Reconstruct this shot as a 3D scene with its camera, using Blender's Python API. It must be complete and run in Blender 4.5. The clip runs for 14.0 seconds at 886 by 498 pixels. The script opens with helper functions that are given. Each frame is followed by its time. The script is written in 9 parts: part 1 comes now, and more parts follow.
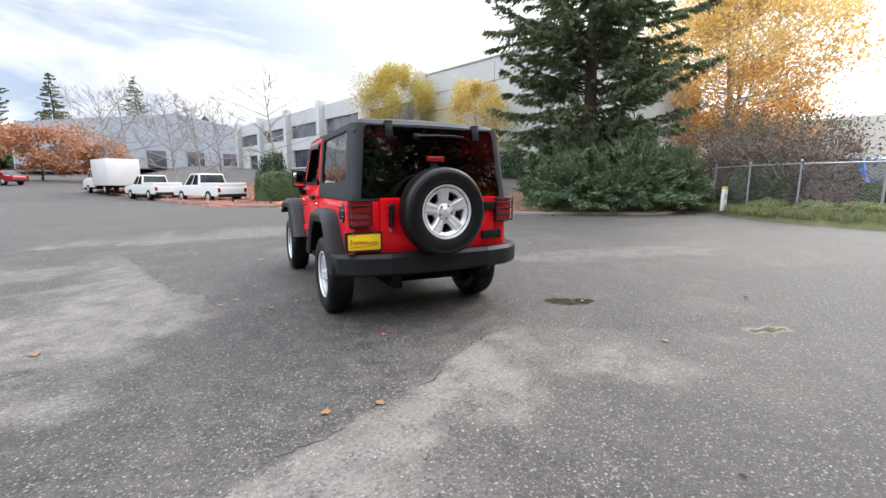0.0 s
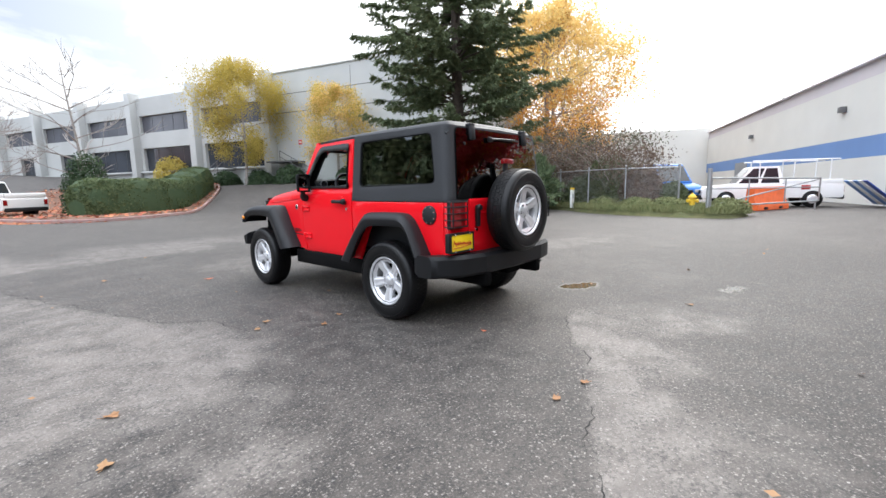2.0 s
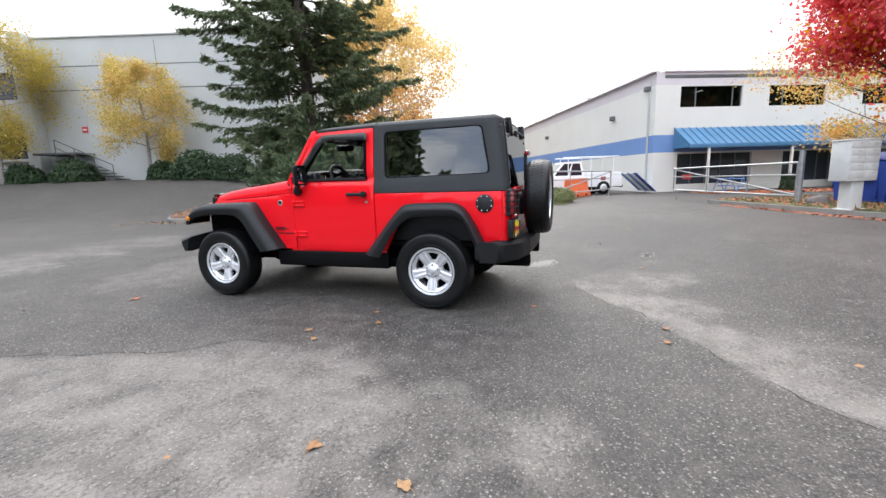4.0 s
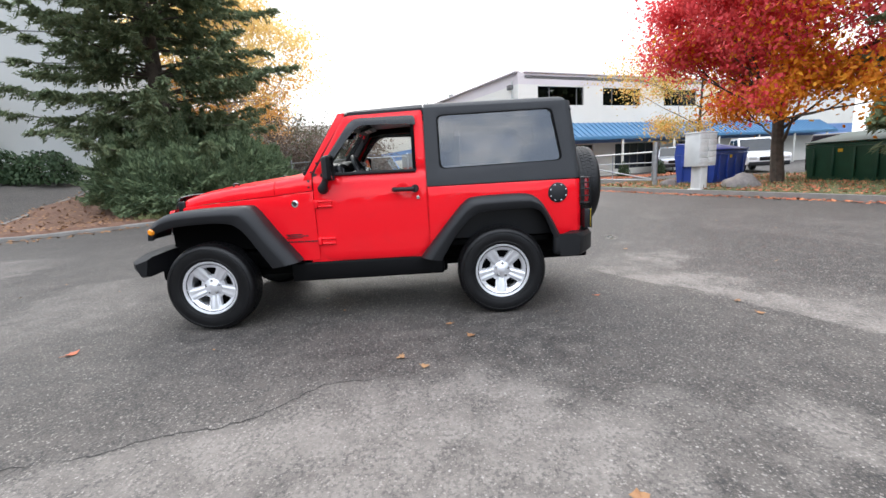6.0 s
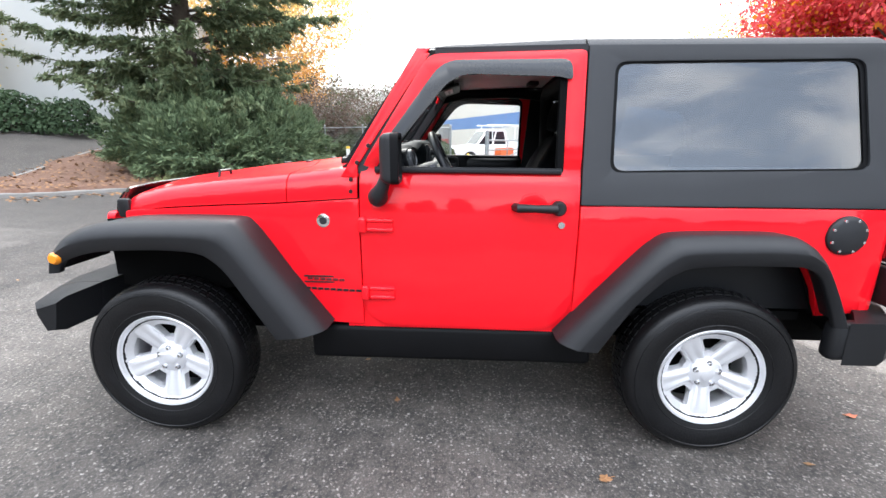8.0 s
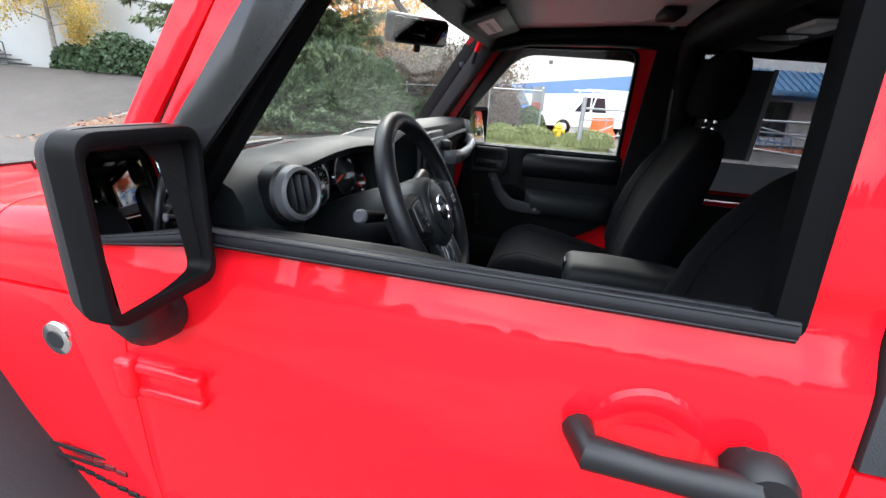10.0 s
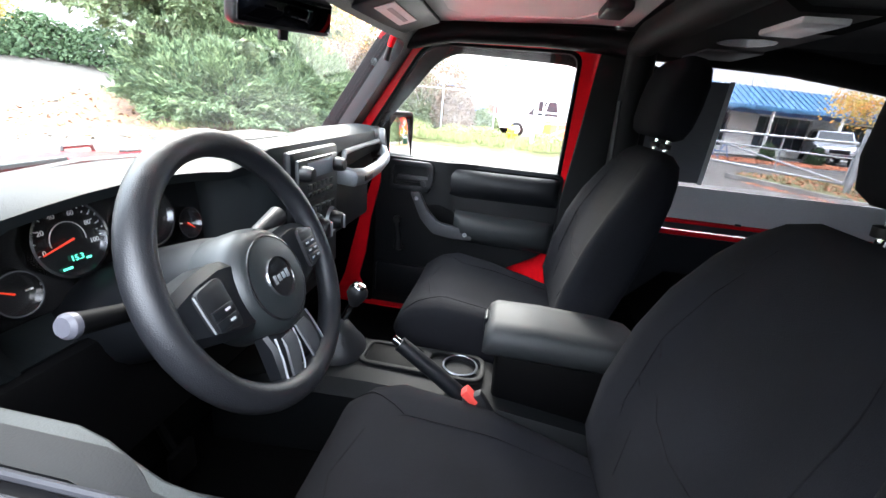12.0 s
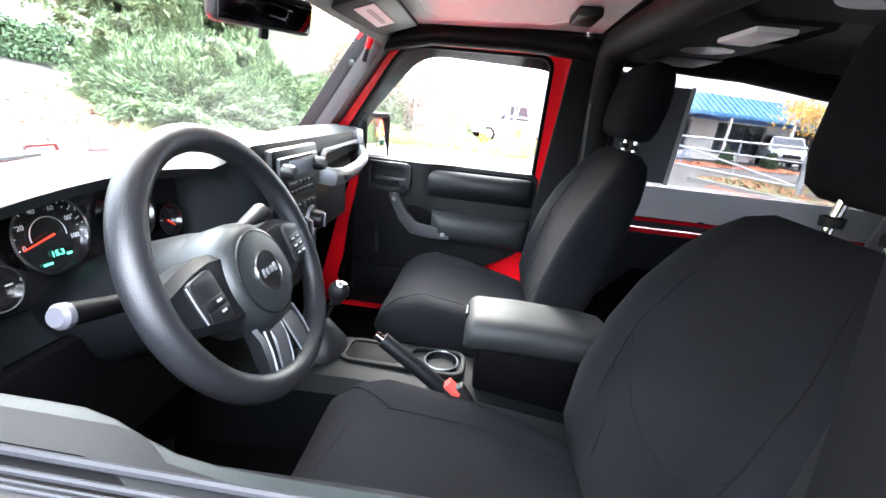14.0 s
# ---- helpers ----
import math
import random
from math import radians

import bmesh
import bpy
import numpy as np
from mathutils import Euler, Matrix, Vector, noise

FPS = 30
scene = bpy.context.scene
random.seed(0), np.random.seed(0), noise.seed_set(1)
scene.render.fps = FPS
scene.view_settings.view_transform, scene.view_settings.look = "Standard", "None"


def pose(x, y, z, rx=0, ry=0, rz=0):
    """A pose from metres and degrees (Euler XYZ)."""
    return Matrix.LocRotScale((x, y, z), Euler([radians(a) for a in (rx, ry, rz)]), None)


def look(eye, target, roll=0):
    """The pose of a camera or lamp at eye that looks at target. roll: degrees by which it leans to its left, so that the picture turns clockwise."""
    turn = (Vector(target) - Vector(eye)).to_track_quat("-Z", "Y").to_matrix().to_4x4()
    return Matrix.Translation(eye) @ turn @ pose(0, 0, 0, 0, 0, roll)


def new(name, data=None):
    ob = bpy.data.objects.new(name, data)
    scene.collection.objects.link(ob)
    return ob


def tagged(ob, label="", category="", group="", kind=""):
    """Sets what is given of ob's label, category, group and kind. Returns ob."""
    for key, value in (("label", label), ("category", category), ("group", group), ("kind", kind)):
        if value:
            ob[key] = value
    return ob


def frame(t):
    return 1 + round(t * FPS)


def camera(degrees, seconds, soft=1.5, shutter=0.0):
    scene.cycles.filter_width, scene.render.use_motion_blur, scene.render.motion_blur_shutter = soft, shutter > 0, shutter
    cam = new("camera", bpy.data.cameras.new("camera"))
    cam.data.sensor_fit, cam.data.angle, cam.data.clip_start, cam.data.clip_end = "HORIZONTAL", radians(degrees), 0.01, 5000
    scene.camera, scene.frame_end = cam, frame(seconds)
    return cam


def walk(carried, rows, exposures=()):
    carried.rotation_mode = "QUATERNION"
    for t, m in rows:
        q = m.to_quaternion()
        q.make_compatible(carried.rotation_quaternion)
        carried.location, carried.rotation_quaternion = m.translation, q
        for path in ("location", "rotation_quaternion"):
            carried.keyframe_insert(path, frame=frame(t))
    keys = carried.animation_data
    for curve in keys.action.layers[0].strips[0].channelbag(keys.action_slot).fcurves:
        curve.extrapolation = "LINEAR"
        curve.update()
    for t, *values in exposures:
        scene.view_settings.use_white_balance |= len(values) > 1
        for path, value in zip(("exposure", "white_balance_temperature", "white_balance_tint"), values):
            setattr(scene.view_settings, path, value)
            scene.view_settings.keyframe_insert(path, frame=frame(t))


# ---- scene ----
cam = camera(91.8, 14.0)
PATH = [
    (0, (-1.637, -4.142, 1.236), (-0.757, -2.372, 0.931), -0.1),
    (0.5, (-2.092, -3.907, 1.232), (-1.059, -2.217, 0.961), -1.4),
    (1, (-2.561, -3.678, 1.218), (-1.33, -2.126, 0.94), -2.4),
    (1.5, (-2.994, -3.373, 1.202), (-1.628, -1.948, 0.88), -2.2),
    (2, (-3.383, -2.994, 1.217), (-1.914, -1.667, 0.93), -1.0),
    (2.5, (-3.766, -2.62, 1.228), (-2.168, -1.465, 0.896), -1.4),
    (3, (-4.062, -2.185, 1.225), (-2.363, -1.184, 0.888), -2.1),
    (3.2, (-4.178, -2.028, 1.214), (-2.431, -1.108, 0.895), -1.8),
    (5.3, (-4.653, -0.067, 1.217), (-2.71, 0.234, 0.853), -3.0),
    (5.5, (-4.585, 0.12, 1.226), (-2.631, 0.369, 0.882), -3.1),
    (6, (-4.337, 0.529, 1.239), (-2.372, 0.505, 0.866), -3.3),
    (6.5, (-3.92, 0.849, 1.256), (-1.956, 0.822, 0.878), -3.0),
    (7, (-3.492, 1.068, 1.269), (-1.541, 0.967, 0.841), -3.2),
    (7.5, (-3.016, 1.089, 1.306), (-1.065, 1.133, 0.869), -2.7),
    (7.7, (-2.834, 1.084, 1.328), (-0.889, 1.141, 0.864), -0.9),
    (9.8, (-1.312, 0.947, 1.418), (0.532, 1.33, 0.744), 2.2),
    (10, (-1.208, 0.926, 1.427), (0.624, 1.371, 0.761), 3.5),
    (10.5, (-1.017, 0.888, 1.45), (0.806, 1.366, 0.783), 5.4),
    (11, (-0.933, 0.875, 1.463), (0.897, 1.25, 0.75), 5.4),
    (11.5, (-0.888, 0.855, 1.46), (0.967, 1.123, 0.762), 5.6),
    (12, (-0.866, 0.853, 1.455), (1.007, 1.105, 0.801), 5.4),
    (12.5, (-0.871, 0.853, 1.458), (1.016, 1.102, 0.845), 5.8),
    (13, (-0.87, 0.851, 1.453), (1.024, 1.059, 0.847), 6.5),
    (13.5, (-0.879, 0.852, 1.448), (1.017, 1.027, 0.836), 6.5),
    (14, (-0.893, 0.865, 1.446), (1.002, 0.998, 0.819), 6.0),
]
walk(cam, [(t, look(eye, target, roll)) for t, eye, target, roll in PATH],
     exposures=[(0.0, 0.68), (3.2, 0.62), (5.5, 0.6), (6.5, 0.75), (7.1, 0.86), (7.7, 1.18), (9.8, 1.7), (10.5, 1.9), (11.1, 2.08), (11.5, 3.1), (12.2, 3.75), (13.0, 4.1), (14.0, 4.4)])

# ---- daylight: overcast sky with broken grey cloud, brightest to the east ----
SUN_ELEVATION, SUN_AZIMUTH = radians(38), radians(70)
world = bpy.data.worlds.new("overcast_sky")
scene.world = world
world.use_nodes = True
wn, wl = world.node_tree.nodes, world.node_tree.links
wn.clear()


def wnode(kind, **values):
    n = wn.new(kind)
    for key, value in values.items():
        n.inputs[key].default_value = value
    return n


w_out, w_bg = wn.new("ShaderNodeOutputWorld"), wnode("ShaderNodeBackground", Strength=1.0)
w_sky = wn.new("ShaderNodeTexSky")
w_sky.sky_type, w_sky.sun_disc = "NISHITA", False
w_sky.sun_elevation, w_sky.sun_rotation = SUN_ELEVATION, SUN_AZIMUTH
w_dim = wn.new("ShaderNodeVectorMath")
w_dim.operation = "SCALE"
w_dim.inputs["Scale"].default_value = 0.08
w_co, w_map = wn.new("ShaderNodeTexCoord"), wn.new("ShaderNodeMapping")
w_map.inputs["Scale"].default_value = (1.0, 1.0, 2.6)
w_noise = wnode("ShaderNodeTexNoise", Scale=3.0, Detail=7.0, Roughness=0.55, Distortion=0.4)
w_ramp = wn.new("ShaderNodeValToRGB")
w_ramp.color_ramp.elements[0].position, w_ramp.color_ramp.elements[0].color = 0.42, (0.37, 0.44, 0.56, 1)
w_ramp.color_ramp.elements[1].position, w_ramp.color_ramp.elements[1].color = 0.58, (0.80, 0.82, 0.86, 1)
w_sep, w_grad = wn.new("ShaderNodeSeparateXYZ"), wn.new("ShaderNodeMapRange")
w_grad.inputs["From Min"].default_value, w_grad.inputs["From Max"].default_value = -0.1, 0.9
w_grad.inputs["To Min"].default_value, w_grad.inputs["To Max"].default_value = 0.0, 0.92
w_white = wn.new("ShaderNodeMix")
w_white.data_type = "RGBA"
w_white.inputs["B"].default_value = (1.32, 1.33, 1.34, 1)
w_zen = wn.new("ShaderNodeMapRange")
w_zen.inputs["From Min"].default_value, w_zen.inputs["From Max"].default_value = 0.30, 1.0
w_zen.inputs["To Min"].default_value, w_zen.inputs["To Max"].default_value = 1.0, 3.6
w_west = wn.new("ShaderNodeMapRange")
w_west.inputs["From Min"].default_value, w_west.inputs["From Max"].default_value = -0.25, -0.9
w_west.inputs["To Min"].default_value, w_west.inputs["To Max"].default_value = 1.0, 2.5
w_gain = wn.new("ShaderNodeMath")
w_gain.operation = "MULTIPLY"
w_lift = wn.new("ShaderNodeVectorMath")
w_lift.operation = "SCALE"
w_mix = wn.new("ShaderNodeMix")
w_mix.data_type = "RGBA"
w_mix.inputs["Factor"].default_value = 0.85
for a, b in ((w_co.outputs["Generated"], w_map.inputs["Vector"]), (w_map.outputs["Vector"], w_noise.inputs["Vector"]),
             (w_noise.outputs["Fac"], w_ramp.inputs["Fac"]), (w_co.outputs["Generated"], w_sep.inputs["Vector"]),
             (w_sep.outputs["X"], w_grad.inputs["Value"]), (w_grad.outputs["Result"], w_white.inputs["Factor"]),
             (w_ramp.outputs["Color"], w_white.inputs["A"]), (w_sky.outputs["Color"], w_dim.inputs[0]),
             (w_dim.outputs["Vector"], w_mix.inputs["A"]), (w_sep.outputs["Z"], w_zen.inputs["Value"]),
             (w_white.outputs["Result"], w_lift.inputs[0]), (w_sep.outputs["X"], w_west.inputs["Value"]), (w_zen.outputs["Result"], w_gain.inputs[0]), (w_west.outputs["Result"], w_gain.inputs[1]), (w_gain.outputs[0], w_lift.inputs["Scale"]), (w_lift.outputs["Vector"], w_mix.inputs["B"]),
             (w_mix.outputs["Result"], w_bg.inputs["Color"]), (w_bg.outputs["Background"], w_out.inputs["Surface"])):
    wl.new(a, b)

sun = new("sun", bpy.data.lights.new("sun", "SUN"))
sun.data.energy, sun.data.angle, sun.data.color = 1.4, radians(30), (1.0, 0.97, 0.93)
sun.matrix_world = look((math.sin(SUN_AZIMUTH) * 60, math.cos(SUN_AZIMUTH) * 60, math.tan(SUN_ELEVATION) * 60), (0, 0, 0))


# ---- materials ----
def shader(name):
    m = bpy.data.materials.new(name)
    m.use_nodes = True
    return m, m.node_tree.nodes, m.node_tree.links, m.node_tree.nodes["Principled BSDF"]


def material(name, colour, rough=0.6, metal=0.0, vary=0.12, scale=6.0, grain=0.0, grain_scale=150.0, coat=0.0, island=0.0, piece=0.0,
             tint=None, sheen=0.0, specular=0.5, through_light=0.0):
    """A surface with colour variation at two scales, uneven gloss and fine relief; tint: a second colour for stains or islands."""
    m, n, l, bsdf = shader(name)
    co = n.new("ShaderNodeTexCoord")
    big, fine = n.new("ShaderNodeTexNoise"), n.new("ShaderNodeTexNoise")
    big.inputs["Scale"].default_value, big.inputs["Detail"].default_value = scale, 4.0
    fine.inputs["Scale"].default_value, fine.inputs["Detail"].default_value = grain_scale, 2.0
    for t in (big, fine):
        l.new(co.outputs["Object"], t.inputs["Vector"])
    both = n.new("ShaderNodeMath")
    both.operation = "ADD"
    l.new(big.outputs["Fac"], both.inputs[0])
    half = n.new("ShaderNodeMath")
    half.operation = "MULTIPLY"
    half.inputs[1].default_value = 0.5
    l.new(fine.outputs["Fac"], half.inputs[0])
    l.new(half.outputs[0], both.inputs[1])
    fac = both.outputs[0]
    if island or piece:
        info = n.new("ShaderNodeNewGeometry") if island else n.new("ShaderNodeObjectInfo")
        k = n.new("ShaderNodeMath")
        k.operation = "MULTIPLY_ADD"
        l.new(info.outputs["Random Per Island" if island else "Random"], k.inputs[0])
        k.inputs[1].default_value = island or piece
        l.new(fac, k.inputs[2])
        fac = k.outputs[0]
        span = island or piece
    else:
        span = 0.0
    rng = n.new("ShaderNodeMapRange")
    rng.inputs["From Min"].default_value, rng.inputs["From Max"].default_value = 0.45, 1.05 + span
    l.new(fac, rng.inputs["Value"])
    mix = n.new("ShaderNodeMix")
    mix.data_type = "RGBA"
    c2 = tint or tuple(min(1, c * (1 + vary)) for c in colour)
    c1 = colour if tint else tuple(c * (1 - vary) for c in colour)
    mix.inputs["A"].default_value, mix.inputs["B"].default_value = (*c1, 1), (*c2, 1)
    l.new(rng.outputs["Result"], mix.inputs["Factor"])
    l.new(mix.outputs["Result"], bsdf.inputs["Base Color"])
    rr = n.new("ShaderNodeMapRange")
    rr.inputs["To Min"].default_value, rr.inputs["To Max"].default_value = max(0.02, rough * 0.88), min(1, rough * 1.12)
    l.new(big.outputs["Fac"], rr.inputs["Value"])
    l.new(rr.outputs["Result"], bsdf.inputs["Roughness"])
    bsdf.inputs["Metallic"].default_value = metal
    bsdf.inputs["Coat Weight"].default_value = coat
    bsdf.inputs["Coat Roughness"].default_value = 0.03
    bsdf.inputs["Specular IOR Level"].default_value = specular
    bsdf.inputs["Sheen Weight"].default_value = sheen
    if through_light:
        thin, both_ways = n.new("ShaderNodeBsdfTranslucent"), n.new("ShaderNodeMixShader")
        both_ways.inputs["Fac"].default_value = through_light
        l.new(mix.outputs["Result"], thin.inputs["Color"])
        l.new(bsdf.outputs[0], both_ways.inputs[1])
        l.new(thin.outputs[0], both_ways.inputs[2])
        l.new(both_ways.outputs[0], n["Material Output"].inputs["Surface"])
    if grain:
        b = n.new("ShaderNodeBump")
        b.inputs["Strength"].default_value, b.inputs["Distance"].default_value = grain, 0.6 / grain_scale
        l.new(fine.outputs["Fac"], b.inputs["Height"])
        l.new(b.outputs["Normal"], bsdf.inputs["Normal"])
    return m


def glass(name, colour, ior=1.5, rough=0.0):
    """Thin pane: clear or tinted transmission, with gloss by Fresnel."""
    m, n, l, bsdf = shader(name)
    n.remove(bsdf)
    out = n["Material Output"]
    thin, gloss, mix = n.new("ShaderNodeBsdfTransparent"), n.new("ShaderNodeBsdfGlossy"), n.new("ShaderNodeMixShader")
    face, power, rng = n.new("ShaderNodeLayerWeight"), n.new("ShaderNodeMath"), n.new("ShaderNodeMapRange")
    thin.inputs["Color"].default_value = (*colour, 1)
    gloss.inputs["Roughness"].default_value = rough
    face.inputs["Blend"].default_value = 0.5
    power.operation = "POWER"
    power.inputs[1].default_value = 4.0
    rng.inputs["To Min"].default_value, rng.inputs["To Max"].default_value = ((ior - 1) / (ior + 1)) ** 2, 0.9
    for a, b in ((face.outputs["Facing"], power.inputs[0]), (power.outputs[0], rng.inputs["Value"]), (rng.outputs["Result"], mix.inputs["Fac"]),
                 (thin.outputs[0], mix.inputs[1]), (gloss.outputs[0], mix.inputs[2]), (mix.outputs[0], out.inputs["Surface"])):
        l.new(a, b)
    return m


def glowing(name, colour, strength):
    m, n, l, bsdf = shader(name)
    bsdf.inputs["Base Color"].default_value = (*colour, 1)
    bsdf.inputs["Emission Color"].default_value = (*colour, 1)
    bsdf.inputs["Emission Strength"].default_value = strength
    return m


def asphalt_material():
    """Worn asphalt: dark binder, pale stones, worn lighter fields by the sheet's wear layer, damp gloss."""
    m, n, l, bsdf = shader("asphalt")
    co = n.new("ShaderNodeTexCoord")

    def tex(kind, scale, **kw):
        t = n.new(kind)
        t.inputs["Scale"].default_value = scale
        for k, v in kw.items():
            t.inputs[k].default_value = v
        l.new(co.outputs["Object"], t.inputs["Vector"])
        return t

    def calc(op, a, b=None, c=None):
        k = n.new("ShaderNodeMath")
        k.operation = op
        for i, v in enumerate((a, b, c)):
            if v is None:
                continue
            if isinstance(v, (int, float)):
                k.inputs[i].default_value = v
            else:
                l.new(v, k.inputs[i])
        return k.outputs[0]

    def span(v, a, b, lo=0.0, hi=1.0):
        r = n.new("ShaderNodeMapRange")
        r.inputs["From Min"].default_value, r.inputs["From Max"].default_value = a, b
        r.inputs["To Min"].default_value, r.inputs["To Max"].default_value = lo, hi
        l.new(v, r.inputs["Value"])
        return r.outputs["Result"]

    def blend(f, a, b):
        k = n.new("ShaderNodeMix")
        k.data_type = "RGBA"
        l.new(f, k.inputs["Factor"])
        for key, v in (("A", a), ("B", b)):
            if isinstance(v, tuple):
                k.inputs[key].default_value = (*v, 1)
            else:
                l.new(v, k.inputs[key])
        return k.outputs["Result"]

    wear = n.new("ShaderNodeAttribute")
    wear.attribute_name = "wear"
    oil = n.new("ShaderNodeAttribute")
    oil.attribute_name = "oil"
    wet = n.new("ShaderNodeAttribute")
    wet.attribute_name = "wet"
    fields = tex("ShaderNodeTexNoise", 0.45, Detail=5.0, Roughness=0.6)
    mottle = tex("ShaderNodeTexNoise", 7.0, Detail=5.0, Roughness=0.65)
    sand = tex("ShaderNodeTexNoise", 170.0, Detail=2.0)
    stones = tex("ShaderNodeTexVoronoi", 74.0, Randomness=1.0)
    chips = tex("ShaderNodeTexVoronoi", 46.0, Randomness=1.0)
    grit = tex("ShaderNodeTexNoise", 100.0, Detail=3.0, Roughness=0.72)
    # broken outlines: both stone layers are read through a fine warp
    ripple, warp = tex("ShaderNodeTexNoise", 85.0, Detail=2.0), n.new("ShaderNodeVectorMath")
    warp.operation = "MULTIPLY_ADD"
    warp.inputs[1].default_value = (0.020, 0.020, 0.0)
    l.new(ripple.outputs["Color"], warp.inputs[0])
    l.new(co.outputs["Object"], warp.inputs[2])
    for t in (stones, chips):
        l.new(warp.outputs["Vector"], t.inputs["Vector"])
    pores = tex("ShaderNodeTexNoise", 42.0, Detail=3.0, Roughness=0.7)
    blots = tex("ShaderNodeTexNoise", 1.6, Detail=6.0, Roughness=0.62)
    base = blend(span(fields.outputs["Fac"], 0.35, 0.68), (0.051, 0.045, 0.0405), (0.077, 0.068, 0.061))
    base = blend(span(blots.outputs["Fac"], 0.42, 0.60, 0.0, 0.75), base, (0.035, 0.0315, 0.029))
    patches = tex("ShaderNodeTexNoise", 3.4, Detail=6.0, Roughness=0.68)
    worn = calc("MULTIPLY", wear.outputs["Fac"], span(patches.outputs["Fac"], 0.36, 0.54, 0.38, 1.0))
    base = blend(worn, base, (0.208, 0.187, 0.169))
    base = blend(calc("MULTIPLY", oil.outputs["Fac"], 0.85), base, (0.027, 0.0245, 0.0225))
    base = blend(span(mottle.outputs["Fac"], 0.40, 0.68, 0.0, 0.55), base, (0.113, 0.100, 0.090))
    base = blend(span(grit.outputs["Fac"], 0.52, 0.70, 0.0, 0.60), base, (0.230, 0.208, 0.188))
    sep = n.new("ShaderNodeSeparateColor")
    l.new(stones.outputs["Color"], sep.inputs["Color"])
    stone_on = calc("MULTIPLY", span(calc("MULTIPLY_ADD", sep.outputs["Green"], 0.24, stones.outputs["Distance"]), 0.56, 0.40), span(sep.outputs["Red"], 0.42, 1.0, 0.0, 0.95))
    base = blend(stone_on, base, (0.300, 0.274, 0.248))
    base = blend(calc("MULTIPLY", calc("MULTIPLY", span(pores.outputs["Fac"], 0.53, 0.40, 0.0, 0.85), calc("MULTIPLY_ADD", worn, -0.40, 1.0)), span(mottle.outputs["Fac"], 0.62, 0.42, 0.25, 1.0)), base, (0.022, 0.022, 0.022))
    sep2 = n.new("ShaderNodeSeparateColor")
    l.new(chips.outputs["Color"], sep2.inputs["Color"])
    chip_on = calc("MULTIPLY", span(calc("MULTIPLY_ADD", sep2.outputs["Blue"], 0.16, chips.outputs["Distance"]), 0.34, 0.20), span(sep2.outputs["Green"], 0.88, 0.99, 0.0, 0.8))
    base = blend(chip_on, base, (0.38, 0.36, 0.335))
    base = blend(wet.outputs["Fac"], base, (0.045, 0.039, 0.026))
    l.new(base, bsdf.inputs["Base Color"])
    bsdf.inputs["Specular IOR Level"].default_value = 0.27
    dry = span(mottle.outputs["Fac"], 0.3, 0.7, 0.55, 0.80)
    l.new(calc("MULTIPLY", dry, calc("MULTIPLY_ADD", wet.outputs["Fac"], -0.95, 1.0)), bsdf.inputs["Roughness"])
    height = calc("ADD", calc("MULTIPLY", sand.outputs["Fac"], 0.4), calc("MULTIPLY", stone_on, 0.8))
    height = calc("MULTIPLY", height, calc("SUBTRACT", 1.0, wet.outputs["Fac"]))
    b = n.new("ShaderNodeBump")
    b.inputs["Strength"].default_value, b.inputs["Distance"].default_value = 0.8, 0.007
    l.new(height, b.inputs["Height"])
    l.new(b.outputs["Normal"], bsdf.inputs["Normal"])
    return m


ASPHALT = asphalt_material()
CRACK = material("crack_shadow", (0.018, 0.017, 0.016), 0.95)
CONCRETE = material("grey_concrete", (0.46, 0.47, 0.46), 0.85, vary=0.08, scale=0.5, grain=0.2, grain_scale=60)
CONCRETE_DARK = material("concrete_joint", (0.13, 0.13, 0.13), 0.9)
KERB = material("kerb_concrete", (0.23, 0.22, 0.205), 0.9, vary=0.25, scale=3, grain=0.4, grain_scale=90)
KERB_RED = material("red_kerb_paint", (0.36, 0.16, 0.145), 0.85, vary=0.35, scale=5, tint=(0.34, 0.30, 0.28))
DARK_GLASS = material("dark_window_glass", (0.035, 0.04, 0.05), 0.06, vary=0.3, scale=0.4)
MULLION = material("dark_mullion", (0.045, 0.047, 0.052), 0.5)
GREY_GLASS = material("grey_window_glass", (0.085, 0.088, 0.105), 0.16, vary=0.3, scale=0.3)
WHITE_WALL = material("cream_wall_paint", (0.70, 0.68, 0.63), 0.85, vary=0.06, scale=0.4, grain=0.15, grain_scale=40)
MAUVE_WALL = material("mauve_band_paint", (0.62, 0.57, 0.58), 0.85, vary=0.06, scale=0.4)
BLUE_WALL = material("blue_band_paint", (0.155, 0.27, 0.52), 0.8, vary=0.08, scale=0.5)
BLUE_METAL = material("blue_roof_metal", (0.075, 0.20, 0.35), 0.36, vary=0.15, scale=1.5)
BARK = material("tree_bark", (0.075, 0.058, 0.045), 0.95, vary=0.5, scale=8, grain=0.8, grain_scale=40)
BARK_PALE = material("pale_bark", (0.30, 0.27, 0.25), 0.9, vary=0.4, scale=9, grain=0.4, grain_scale=60)
NEEDLE = material("conifer_needles", (0.082, 0.124, 0.072), 0.75, island=0.8, scale=0.5, tint=(0.23, 0.26, 0.135), specular=0.25, through_light=0.3)
JUNIPER = material("juniper_sprays", (0.036, 0.070, 0.038), 0.75, island=0.9, scale=0.8, tint=(0.23, 0.29, 0.15), specular=0.25, through_light=0.12)
HEDGE = material("hedge_leaves", (0.060, 0.092, 0.036), 0.7, island=0.8, scale=2, tint=(0.15, 0.18, 0.080), specular=0.3, through_light=0.25)
